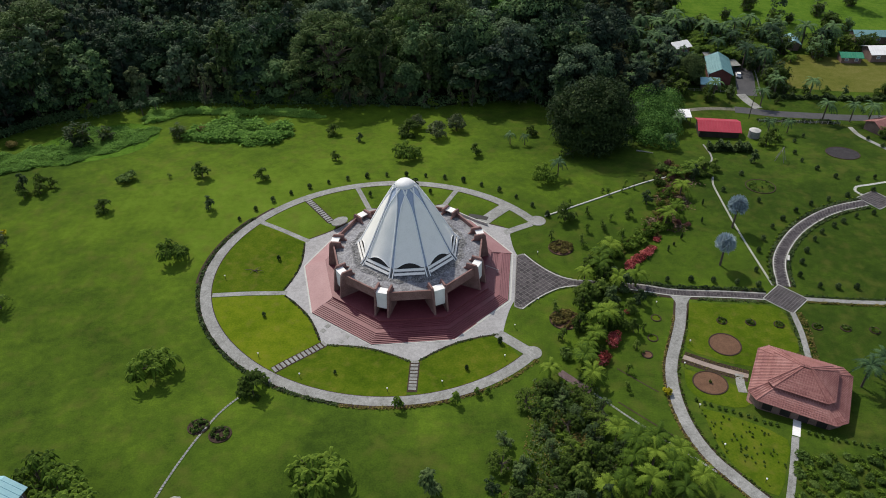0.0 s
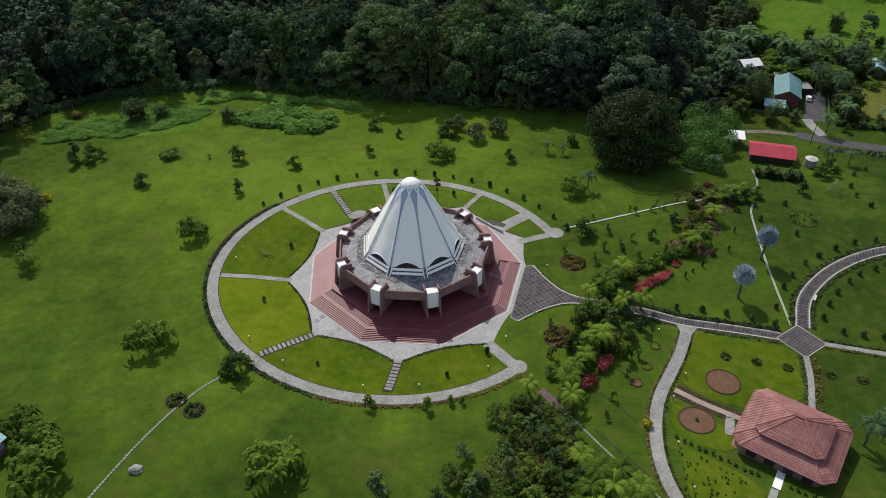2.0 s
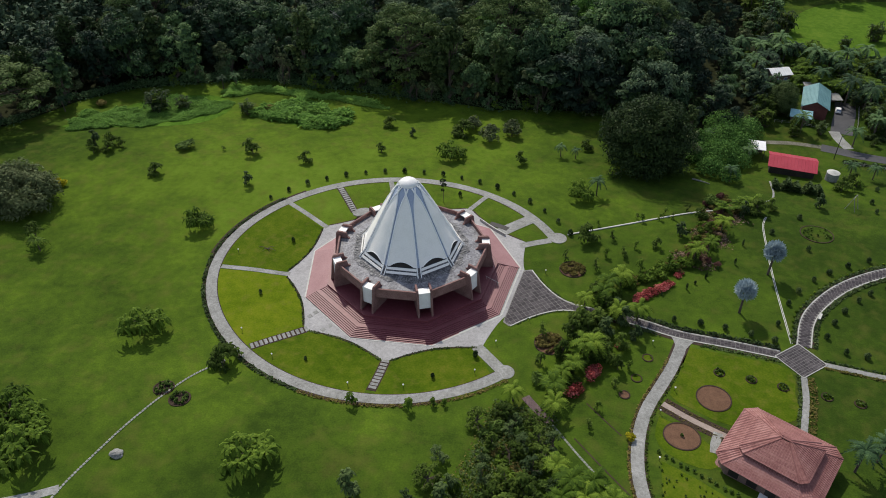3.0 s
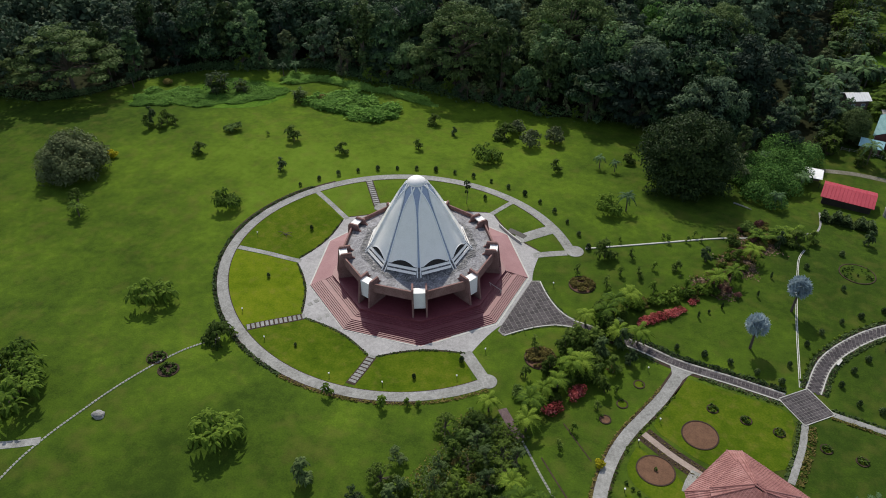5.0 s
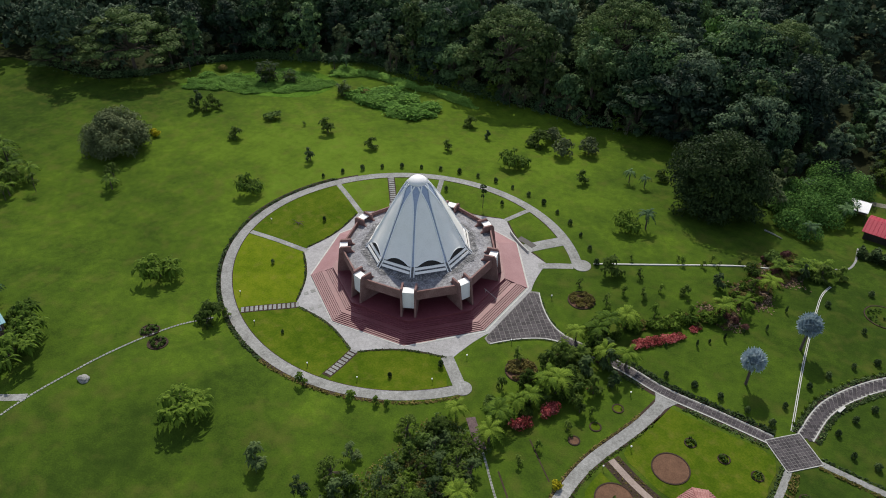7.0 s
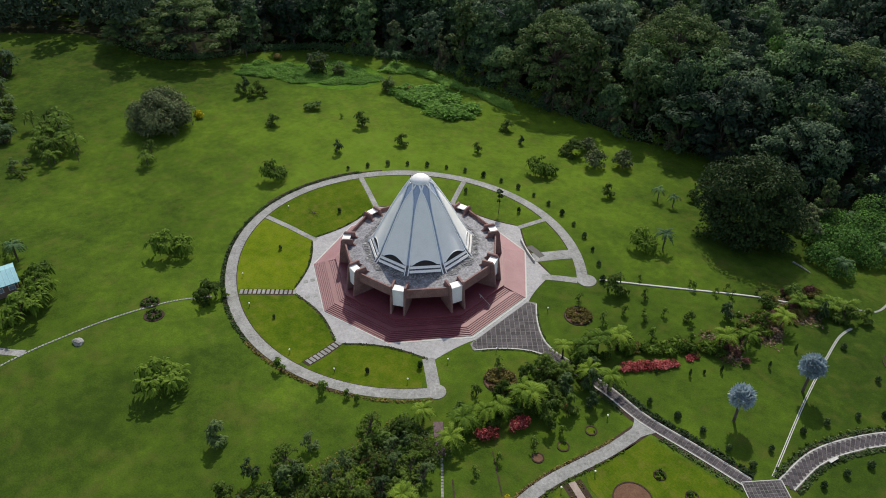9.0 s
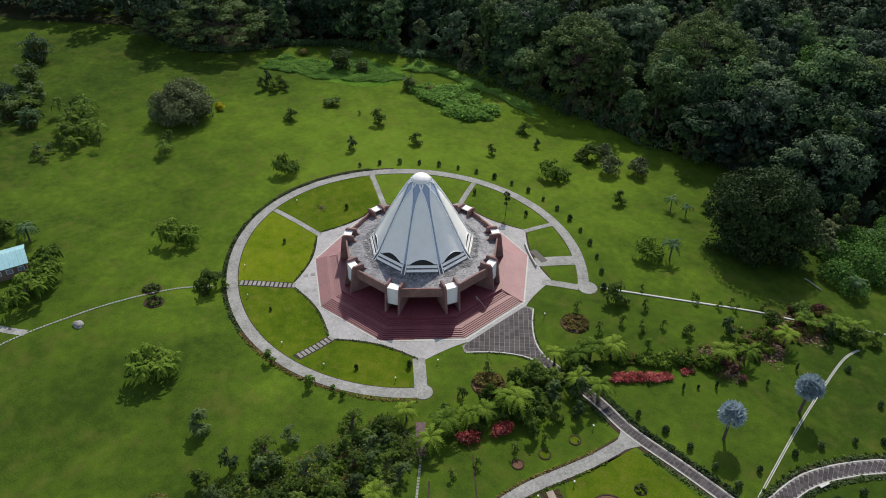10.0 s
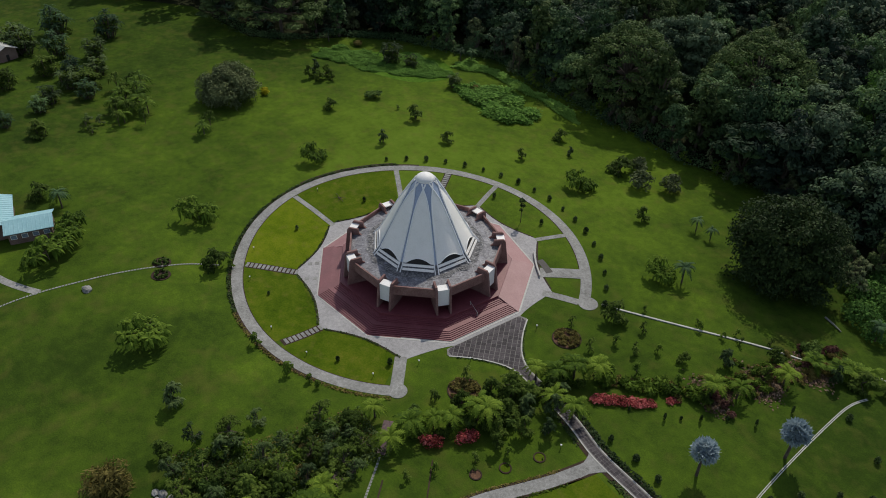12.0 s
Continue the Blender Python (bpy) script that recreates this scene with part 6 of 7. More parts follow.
gable_house("house", -180.0, -45.0, land(-180, -45), 20.0, 9.0, 7.0, 3.6, 1.4, KERB, "distant dark house with a pale grey roof", windows=2)


land_patch("field", [(128.0, 106.0), (127.5, 121.0), (131.0, 130.0), (140.0, 136.0), (157.0, 131.5), (172.0, 128.0), (180.0, 112.0), (170.0, 103.0), (150.0, 102.0)], FIELD, "pale yellowish mown field between hedges", "field")
VILLAGE = [(92.4, 189.0, 1.9), (99.3, 198.1, 2.0), (93.5, 206.0, 2.0), (101.5, 212.0, 2.0), (96.5, 181.0, 1.8), (94.0, 221.9, 2.0), (105.0, 190.0, 1.7), (102.5, 227.0, 2.0), (97.0, 100.5, 0.8), (120.6, 110.0, 1.3), (121.0, 123.0, 1.5), (124.5, 109.0, 1.2), (118.5, 131.0, 1.4), (138.0, 154.0, 1.6), (163.0, 161.0, 1.6), (124.0, 154.0, 1.3), (146.5, 132.0, 1.5), (152.0, 137.0, 1.3), (136.0, 137.0, 1.3), (130.5, 137.0, 1.4), (168.0, 139.0, 1.4), (181.0, 141.0, 1.5)]
for i, (x, y, s) in enumerate(VILLAGE + [(112.0, 147.0, 1.3), (128.0, 144.0, 1.6), (110.0, 140.0, 1.3), (92.0, 118.0, 1.6), (88.0, 108.0, 1.4), (86.0, 120.0, 1.6), (88.0, 131.0, 1.5), (110.0, 158.0, 1.5), (99.0, 158.0, 1.5), (133.0, 142.5, 1.2), (156.0, 99.0, 0.8), (168.0, 101.0, 0.9), (150.0, 68.0, 1.0), (140.5, 67.5, 0.8), (118.0, 136.5, 1.3), (70.0, 101.0, 1.4), (96.0, 96.0, 0.7), (104.0, 99.0, 0.7)]):
    plant(T_DARK[i % 3], x, y, s, s * (0.9 + 0.3 * ((i * 5) % 7) / 6), group="village trees")
for i, (x, y, s) in enumerate([(-182.0, -37.0, 2.0), (-174.0, -28.0, 1.8), (-151.0, -50.0, 1.5), (-189.0, -38.0, 2.0), (-122.0, -57.0, 1.0), (-111.2, -50.6, 0.9), (-134.0, -41.5, 1.3), (-133.0, -31.0, 1.3), (-140.0, -28.0, 1.5), (-143.5, -33.0, 1.5), (-150.0, -30.0, 1.6), (-158.0, -36.0, 1.6), (-165.0, -18.0, 1.6), (-196.0, -22.0, 2.2), (-160.0, -60.0, 1.8), (-140.0, -62.0, 1.5), (-128.0, -46.0, 1.1), (-205.0, -50.0, 2.2), (-150.0, -22.0, 1.4), (-182.0, -8.0, 2.0)]):
    plant(T_DARK[i % 3], x, y, s, s * 0.9, group="trees of the western lawn")

# road and drive
setting(solid("road", *ribbon(spline([(103.0, 89.8), (107.6, 88.6), (113.8, 86.6), (121.5, 85.2), (130.2, 83.9), (142.0, 82.4), (190.0, 80.0)]), -2.3, 2.3, 0.05), ASPH), "grey asphalt village road", "road")
setting(solid("lane", *ribbon(spline([(86.0, 89.6), (95.0, 90.8), (104.4, 90.0)]), -1.1, 1.1, 0.045), GRAVELLY), "worn gravel lane between lawns", "road")
setting(solid("drive", *ribbon(spline([(110.6, 100.4), (112.4, 108.0), (114.6, 116.0), (116.0, 124.0)]), -3.2, 3.2, 0.045), ASPH), "dark asphalt drive beside the house", "road")
setting(solid("drive_apron", *ribbon(spline([(108.6, 101.6), (109.2, 96.6), (111.0, 90.6)]), -1.6, 1.6, 0.06), PATHC), "pale concrete apron of the drive", "road")
land_patch("pasture", [(104.0, 168.0), (116.0, 158.0), (150.0, 158.0), (190.0, 158.0), (240.0, 165.0), (270.0, 200.0), (240.0, 235.0), (180.0, 240.0), (130.0, 230.0), (108.0, 200.0)], PASTURE, "bright green rough pasture beyond the village", "field")
r_ = np.random.default_rng(41)
for i, (x, y, a, b, n) in enumerate(((101, 150, 12, 8, 12), (122, 146, 14, 6, 12), (146, 142, 14, 4, 6), (86, 150, 10, 14, 12), (118, 118, 5, 8, 3))):
    for j in range(n):
        s = r_.uniform(1.1, 1.9)
        plant(P_TALL[j % 2], x + r_.uniform(-a, a), y + r_.uniform(-b, b), s, s * r_.uniform(0.8, 1.2), group="village palms")
for x, y, s in [(138.0, 186.0, 1.4), (165.0, 178.0, 1.2), (150.0, 170.0, 0.8), (184.0, 190.0, 1.3), (125.0, 175.0, 0.9), (172.0, 205.0, 1.5)]:
    plant(T_DARK[0], x, y, s, s * 1.1, group="village trees")
plant(T_BIG, 93.6, 112.4, 0.44, 0.46, group="village trees")
for i, (x, y, s) in enumerate([(118.6, 121.6, 0.9), (122.6, 126.4, 1.1), (121.4, 111.0, 1.0), (124.4, 110.4, 1.1), (120.4, 104.6, 1.0), (118.8, 128.0, 1.0), (123.0, 101.6, 0.7), (127.6, 119.0, 0.9), (126.0, 124.0, 1.0), (136.0, 148.7, 1.3), (132.6, 143.4, 1.1), (141.4, 164.9, 1.2), (163.3, 164.1, 1.2), (169.4, 159.7, 1.0), (124.6, 159.2, 1.0), (147.0, 136.4, 1.2), (152.4, 138.6, 1.2), (160.0, 140.0, 1.3), (165.0, 138.0, 1.2), (150.4, 141.6, 1.2), (87.6, 100.8, 1.1), (86.0, 106.6, 1.2), (90.6, 120.0, 1.2)]):
    plant(T_DARK[i % 3], x, y, s, s * (0.95 + 0.3 * ((i * 5) % 7) / 6), group="village trees")
for i, (x, y, s) in enumerate([(130.3, 101.6, 0.9), (137.4, 101.8, 0.8), (142.8, 99.2, 0.9), (152.9, 98.0, 0.8), (125.9, 100.4, 0.8), (102.8, 61.6, 1.3), (95.0, 49.4, 1.0), (106.6, 66.0, 1.0), (99.0, 104.4, 0.6), (102.4, 104.0, 0.6), (105.6, 103.6, 0.6), (118.6, 94.0, 0.7)]):
    plant(T_ROSE[i % 4], x, y, s, s * 0.9, group="garden trees of the village")
r_ = np.random.default_rng(43)
for i in range(95):
    x, y = r_.uniform(87, 136), r_.uniform(128, 158)
    if y < 128 + 0.0 * x or math.hypot(x - 95.2, y - 136) < 6 or math.hypot(x - 104.9, y - 117) < 12 or (x < 99 and y < 133):
        continue
    s = r_.uniform(1.3, 2.3)
    plant(S_BANANA[i % 2], x, y, s, s * r_.uniform(0.9, 1.3), group="banana plants")
path_r = spline([(134.2, 75.5), (134.0, 69.0), (136.0, 61.5), (138.0, 55.0)])
setting(solid("garden_path", *ribbon(path_r, -0.7, 0.7, 0.05), PATHC), "pale concrete path from the road", "path")


def fence(line):
    """A low garden fence: posts and two rails."""
    root = empty("fence", Matrix(), "low pale garden fence along the village road", "fence")
    for p in line:
        solid("post", *box(p.x, p.y, land(p.x, p.y) + 0.5, 0.14, 0.14, 1.1), PATHC, root)
    for h in (0.4, 0.85):
        solid("rail", *tube([(p.x, p.y, land(p.x, p.y) + h) for p in line], 0.035, 0.035, 4), ROCK, root)


fence(spline([(107.5, 80.2), (116.7, 79.2), (131.9, 77.6)], 1.6))
fence(spline([(114.6, 99.6), (117.0, 109.0), (119.4, 120.0)], 2.0))
fence(spline([(91.4, 104.6), (96.4, 104.2), (106.4, 102.5)], 2.0))
pole = empty("lamp_post", Matrix.Translation((105.3, 83.0, land(105.3, 83.0))), "tall dark lamp post beside the road", "lamp")
solid("mast", *tube([(0, 0, -0.3), (0, 0, 4.0), (0.1, 0, 7.5)], 0.13, 0.09, 8), DARK, pole)
solid("lamp_arm", *tube([(0.1, 0, 7.4), (0.8, 0.2, 7.7), (1.5, 0.4, 7.7)], 0.06, 0.05, 6), DARK, pole)
swing = empty("swing_frame", Matrix.Translation((103.0, 51.0, land(103, 51))) @ Matrix.Rotation(radians(60), 4, "Z"), "bare wooden pole frame leaning over the lawn", "frame")
for x_ in (-1.2, 1.2):
    for s in (-1, 1):
        solid("pole", *tube([(x_, s * 1.3, -0.2), (x_, s * 0.1, 3.6)], 0.08, 0.07, 6), ROCK, swing)
solid("beam", *tube([(-1.5, 0, 3.6), (1.5, 0, 3.6)], 0.08, 0.08, 6), ROCK, swing)
log = solid("log", *tube([(64.0, 58.6, land(64, 58.6) + 0.2), (66.2, 57.6, land(66, 57.6) + 0.3), (68.4, 56.6, land(68, 56.6) + 0.2)], 0.22, 0.13, 8), ROCK)
tagged(log, "pale fallen log lying at the thicket's edge", "log")

# yellower turf between the garden paths
land_patch("garden_lawn", [(60.8, -11.6), (70.0, -12.2), (79.2, -13.4), (79.4, -20.0), (78.6, -26.4), (68.5, -30.6), (60.6, -27.8), (56.8, -25.4), (58.2, -19.0)], TURF2, "yellowish turf between the garden paths", "lawn")
land_patch("garden_lawn", [(54.8, -31.0), (60.0, -33.6), (63.2, -35.8), (64.2, -40.6), (61.0, -41.6), (56.0, -39.6), (54.0, -36.0)], TURF2, "yellowish turf between the garden paths", "lawn")
land_patch("garden_lawn", [(55.0, -41.6), (61.0, -44.4), (67.4, -49.4), (65.0, -55.0), (61.6, -61.0), (57.6, -57.4), (55.2, -50.5)], TURF2, "yellowish turf with seedlings", "lawn")


def car(x, y, spin, paint, label):
    """A small hatchback: body, cabin with glazing, four wheels."""
    root = empty("car", Matrix.Translation((x, y, land(x, y) + 0.05)) @ Matrix.Rotation(radians(spin), 4, "Z"), label, "car")
    prof = [(-1.9, 0.35), (1.9, 0.35), (1.95, 0.72), (1.1, 0.90), (-1.85, 0.95)]
    solid("body", *slab_of(prof, -0.82, 0.82), paint, root)
    solid("cabin", *slab_of([(-1.75, 0.94), (0.95, 0.90), (0.35, 1.40), (-1.45, 1.42)], -0.68, 0.68), GLASS, root, "dark car glazing")
    solid("car_roof", *slab_of([(-1.45, 1.42), (0.35, 1.40), (0.30, 1.47), (-1.40, 1.49)], -0.66, 0.66), paint, root)
    for a in (-1.2, 1.2):
        for b in (-0.78, 0.78):
            wh = solid("wheel", *tube([(a, b - 0.1, 0.3), (a, b + 0.1, 0.3)], 0.31, 0.31, 14), DARK, root)
            solid("rim", *tube([(a, b - 0.11, 0.3), (a, b + 0.11, 0.3)], 0.17, 0.17, 10), KERB, wh)


car(112.4, 116.5, 78.0, WHITE, "small white car parked on the drive")
bike = empty("motorbike", Matrix.Translation((115.6, 103.0, land(115.6, 103.0) + 0.05)) @ Matrix.Rotation(radians(140), 4, "Z"), "silver motorbike parked on the drive", "motorbike")
for a in (-0.65, 0.65):
    solid("wheel", *tube([(a, -0.07, 0.3), (a, 0.07, 0.3)], 0.3, 0.3, 14), DARK, bike)
solid("engine_block", *box(0, 0, 0.5, 0.6, 0.3, 0.4), PATHC, bike)
solid("seat", *box(-0.35, 0, 0.82, 0.75, 0.26, 0.12), DARK, bike)
solid("fuel_tank", *box(0.2, 0, 0.85, 0.45, 0.3, 0.22), KERB, bike)
solid("handlebar", *tube([(0.45, -0.35, 1.05), (0.5, 0, 0.98), (0.45, 0.35, 1.05)], 0.03, 0.03, 6), DARK, bike)
lean_shed("carport", 111.6, 122.0, land(111, 122), 8.0, 4.0, 5.0, 2.9, 2.6, ROCK, "open carport with a grey sheet roof")
lean_shed("carport", 106.0, 129.0, land(106, 129), 6.0, 6.0, 4.0, 3.4, 3.0, ROCK, "low shed with a grey sheet roof behind the house")

# pale rock on the lawn
rv, rf = [], []
bm = bmesh.new()
bmesh.ops.create_icosphere(bm, subdivisions=3, radius=1.0)
for v in bm.verts:
    q = 1 + 0.35 * noise.noise(v.co * 1.3) + 0.12 * noise.noise(v.co * 4)
    v.co = Vector((v.co.x * 1.5 * q, v.co.y * 1.1 * q, v.co.z * 0.75 * q))
rock = part("rock", bm, ROCK, None, "pale grey boulder lying on the lawn")
rock.matrix_basis = Matrix.Translation((-34.4, -62.2, land(-34.4, -62.2) + 0.25)) @ Matrix.Scale(0.78, 4)
tagged(rock, category="rock")

# ---- forest ----
EDGE = [(-400, -60), (-232, 4), (-196, 30), (-152, 33), (-141, 44), (-137, 67), (-126, 82), (-106, 91), (-85, 101), (-65, 97), (-47, 97), (-31, 96), (-16, 95.5), (4, 93), (20, 97), (36, 98), (48, 84), (66, 72), (78, 90), (86, 100), (90, 128), (130, 152), (180, 160), (400, 170)]


def edge_y(x):
    for (x0, y0), (x1, y1) in zip(EDGE, EDGE[1:]):
        if x <= x1:
            return y0 + (y1 - y0) * (x - x0) / (x1 - x0)
    return EDGE[-1][1]


rng = np.random.default_rng(11)
spots = []
step = 9.0
for j in range(48):
    for i in range(76):
        x = -330 + i * step + rng.uniform(-3.6, 3.6)
        y = -70 + j * step + rng.uniform(-3.6, 3.6)
        d = y - edge_y(x)
        if d < 2.0:
            continue
        if x > 100 and y < 236 and rng.uniform() < 0.97 or x > 78 and 178 < y < 236 and rng.uniform() < 0.5:
            continue                        # open fields beyond the village
        if math.hypot(x - 60, y + 105) > 375:
            continue
        if any(math.hypot(x - ex, y - ey) < 7 for ex, ey in ((-5.5, 121.0), (-9.0, 134.0), (29.0, 145.0), (25.5, 156.0))):
            continue
        if any(math.hypot(x - ex, y - ey) < 8 * es for ex, ey, es in EMERGENTS):
            continue
        spots.append((d, x, y))
spots.sort()
rf = np.random.default_rng(61)
for i in range(58):
    x = -112 + 3.1 * i + rf.uniform(-1.4, 1.4)
    if i % 7 == 3:
        continue
    s = rf.uniform(0.65, 1.25)
    plant(T_FOOT[rf.integers(4)], x, edge_y(x) + rf.uniform(-1.5, 5.0), s, s * rf.uniform(0.8, 1.25), group="small trees at the forest foot")
for x, y, s in ((-5.5, 121.0, 1.15), (-9.0, 134.0, 1.2), (29.0, 145.0, 1.1), (25.5, 156.0, 1.2), (9.0, 106.0, 0.62), (38.0, 103.0, 0.6)):
    plant(T_VINE, x, y, s, s, group="vine-covered trees")
near = [s for s in spots if -150 < s[1] < 110][:290]
chosen = set(near)
for n, (d, x, y) in enumerate(near):
    k = rng.integers(100)
    if d > 12 and k < 13 and x < 62:
        plant(T_GIANT[k % 2], x, y, rng.uniform(0.75, 1.1), rng.uniform(0.8, 1.05), group="forest edge trees")
        continue
    s = rng.choice([0.7, 0.85, 1.0, 1.1, 1.25]) * (0.55 if x > 62 else 1.0)
    plant(T_FOREST[rng.integers(6)], x, y, s * rng.uniform(0.9, 1.2), s * rng.uniform(0.85, 1.2), group="forest edge trees")


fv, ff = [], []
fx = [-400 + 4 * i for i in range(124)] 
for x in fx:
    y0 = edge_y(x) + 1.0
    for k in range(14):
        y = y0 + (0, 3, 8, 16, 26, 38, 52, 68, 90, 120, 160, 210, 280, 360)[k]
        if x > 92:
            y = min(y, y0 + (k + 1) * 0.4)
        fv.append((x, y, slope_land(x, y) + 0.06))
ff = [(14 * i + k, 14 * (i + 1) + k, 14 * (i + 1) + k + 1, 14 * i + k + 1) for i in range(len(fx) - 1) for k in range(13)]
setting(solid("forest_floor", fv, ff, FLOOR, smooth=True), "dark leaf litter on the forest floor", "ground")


def far_woods():
    Vs, Fs, base = [], [], 0
    protos = []
    for k in range(6):
        r = np.random.default_rng(200 + k)
        lob = lobes_of(r, 13, 20 + k, 4, 16, 0.25, 6)
        protos.append((crown_cloud(lob, 680, 0.85, r), crown_cloud(lob, 300, 1.3, r)))
    r = np.random.default_rng(12)
    for d, x, y in spots:
        if (d, x, y) in chosen:
            continue
        V, F = protos[r.integers(6)][0 if math.hypot(x - 60, y + 105) < 290 else 1]
        a, s = r.uniform(0, 6.28), r.choice([0.6, 0.75, 0.9, 1.05, 1.25]) * (0.6 if x > 62 and y < 175 else 1.0)
        c, sn = math.cos(a) * s, math.sin(a) * s
        R = np.array([[c, -sn, 0], [sn, c, 0], [0, 0, s * r.uniform(0.8, 1.15)]])
        Vs.append(V @ R.T + [x, y, land(x, y)])
        Fs.append(F + base)
        base += len(V)
    return np.concatenate(Vs), np.concatenate(Fs)


woods = mesh_ob("far_woods", raw_mesh("far_woods", *far_woods(), LEAFF), LEAFF)
tagged(woods, "dense dark green rainforest canopy", "forest", kind="stuff")

# undergrowth and wild plants along the forest's edge
def scatter(n, where, size, lift, seed, spreadz=1.0):
    r = np.random.default_rng(seed)
    P = []
    while len(P) < n:
        q = where(r)
        if q is not None:
            P.append((q[0], q[1], land(q[0], q[1]) + lift * r.uniform(0.1, 1.0)))
    P = np.array(P)
    return leaf_quads(P, np.tile([0, 0, 1.0], (n, 1)) + r.normal(0, 0.4, (n, 3)) * spreadz, size, r)


def along_edge(r):
    x = r.uniform(-175, 88) if r.uniform() < 0.5 else r.uniform(-150, -25)
    return x, edge_y(x) + r.normal(3.0, 2.2)


under = mesh_ob("undergrowth", raw_mesh("undergrowth", *scatter(20000, along_edge, 0.42, 2.2, 21), LEAFN), LEAFN)
tagged(under, "tangled green undergrowth at the foot of the forest", "undergrowth", kind="stuff")


def blob(cx, cy, a, b, spin):
    c, s = math.cos(radians(spin)), math.sin(radians(spin))

    def f(r):
        t = r.uniform(0, 6.28)
        q = math.sqrt(r.uniform(0, 1)) * (0.9 + 0.15 * math.sin(3 * t + cx) + 0.1 * math.sin(7 * t))
        u, v = a * q * math.cos(t), b * q * math.sin(t)
        return cx + c * u - s * v, cy + s * u + c * v
    return f


def wild_patch(seed, n, *blobs, leaf=LEAFW, tall=1.0):
    """Upright tufts of broad leaves, thick and of uneven height, over a few overlapping ovals."""
    r = np.random.default_rng(seed)
    Vs, Fs, base = [], [], 0
    tufts = [frond_cloud(r, 7, 1.25, 0.75, 0.24, segs=2, rise=1.1) for _ in range(4)]
    for k in range(n):
        x, y = blobs[k % len(blobs)](r)
        V, F = tufts[k % 4]
        s = tall * (0.5 + 1.35 * max(0.0, 0.45 + 1.1 * noise.noise(Vector((x * 0.25, y * 0.25, seed)))) * r.uniform(0.7, 1.3))
        a = r.uniform(0, 6.28)
        c, sn = math.cos(a) * s, math.sin(a) * s
        Vs.append(V @ np.array([[c, sn, 0], [-sn, c, 0], [0, 0, s]]) + [x, y, land(x, y) + 0.5 * s])
        Fs.append(F + base)
        base += len(V)
    ob = mesh_ob("wild_plants", raw_mesh("wild_plants", np.concatenate(Vs), np.concatenate(Fs), leaf), leaf)
    tagged(ob, "patch of tall wild broad-leaved green plants on the lawn", "plants", kind="stuff")


WILD = "rank green grass under the wild plants"
land_patch("rough_grass", [(-127, 45.5), (-111, 50.3), (-94, 56), (-85, 63.5), (-84, 77), (-96, 84), (-113, 76), (-122, 57)], ROUGH, WILD, "ground", 0.05)
land_patch("rough_grass", [(-73, 71.5), (-70, 81.5), (-60, 86.5), (-47, 78), (-41.5, 72), (-48, 66), (-60, 67.5)], ROUGH, WILD, "ground", 0.05)
wild_patch(1, 6500, blob(-106, 61, 20, 8.5, 22), blob(-99, 71, 15, 11, 20), blob(-117, 55, 12, 8, 35), tall=0.62)
wild_patch(2, 2300, blob(-60, 76, 13, 9, 0), blob(-51, 73.5, 11, 8, -10), blob(-66, 75, 8, 7, 0), tall=1.15)
wild_patch(4, 2000, blob(-63, 91.6, 23, 1.9, -2), blob(-42, 89.4, 10, 1.7, -14), blob(-86, 90, 9, 4, 30), tall=0.7)
vines = [(68.0, 80.5, 4.0), (74.7, 83.6, 4.6), (78.4, 80.0, 4.0), (69.0, 64.0, 3.2), (73.6, 61.0, 2.6), (72.2, 72.4, 4.4), (80.6, 90.6, 4.4), (66.6, 72.0, 3.4), (77.0, 71.0, 3.0), (74.4, 92.0, 4.8)]
rv = np.random.default_rng(401)
mound = mesh_ob("vine_mound", raw_mesh("vine_mound", *crown_cloud([(x, y, land(x, y) + r * 0.45, r * 1.25, 0.95) for x, y, r in vines], 19000, 0.36, rv, low=-0.1, long=1.5), LEAFV), LEAFV)
tagged(mound, "bright green creepers grown over a heap of bushes", "plants", kind="stuff")
for x, y, s in [(-104.5, 66.0, 1.6), (-98.0, 70.0, 1.0), (-76.0, 72.0, 1.0), (-70.0, 77.0, 0.8), (-126.0, 66.0, 0.9)]:
    plant(S_BRONZE if s < 1.0 else T_DARK[0], x, y, s * (2.0 if s < 1.0 else 1.0))
for x, y, s in [(-110.0, 72.0, 0.8), (-134.0, 58.0, 1.0), (-90.0, 92.0, 1.0), (-94.0, 90.0, 0.9), (74.0, 60.0, 0.9), (80.0, 74.0, 1.0), (70.0, 84.0, 1.0)]:
    plant(P_TALL[0], x, y, s)

# low planting along walks and walls
def hedge_strip(line, off, width, height, per_m, material, label, seed, size=0.3):
    r = np.random.default_rng(seed)
    L = [0.0]
    for p, q in zip(line, line[1:]):
        L.append(L[-1] + (q - p).length)
    n = int(L[-1] * per_m)
    P = []
    for i in range(n):
        s = r.uniform(0, L[-1])
        k = max(0, min(len(line) - 2, int(np.searchsorted(L, s)) - 1))
        t = (s - L[k]) / max(1e-6, L[k + 1] - L[k])
        d = (line[k + 1] - line[k]).normalized()
        c = line[k] + (line[k + 1] - line[k]) * t + Vector((-d.y, d.x)) * (off + r.uniform(-0.5, 0.5) * width)
        bump = 0.55 + 0.45 * math.sin(s * 1.7 + seed) * math.sin(s * 0.61)
        P.append((c.x, c.y, land(c.x, c.y) + height * bump * r.uniform(0.15, 1.0)))
    ob = mesh_ob("border_planting", raw_mesh("border_planting", *leaf_quads(np.array(P), np.tile([0, 0, 1.0], (n, 1)), size, r), material), material)
    tagged(ob, label, "plants", kind="stuff")


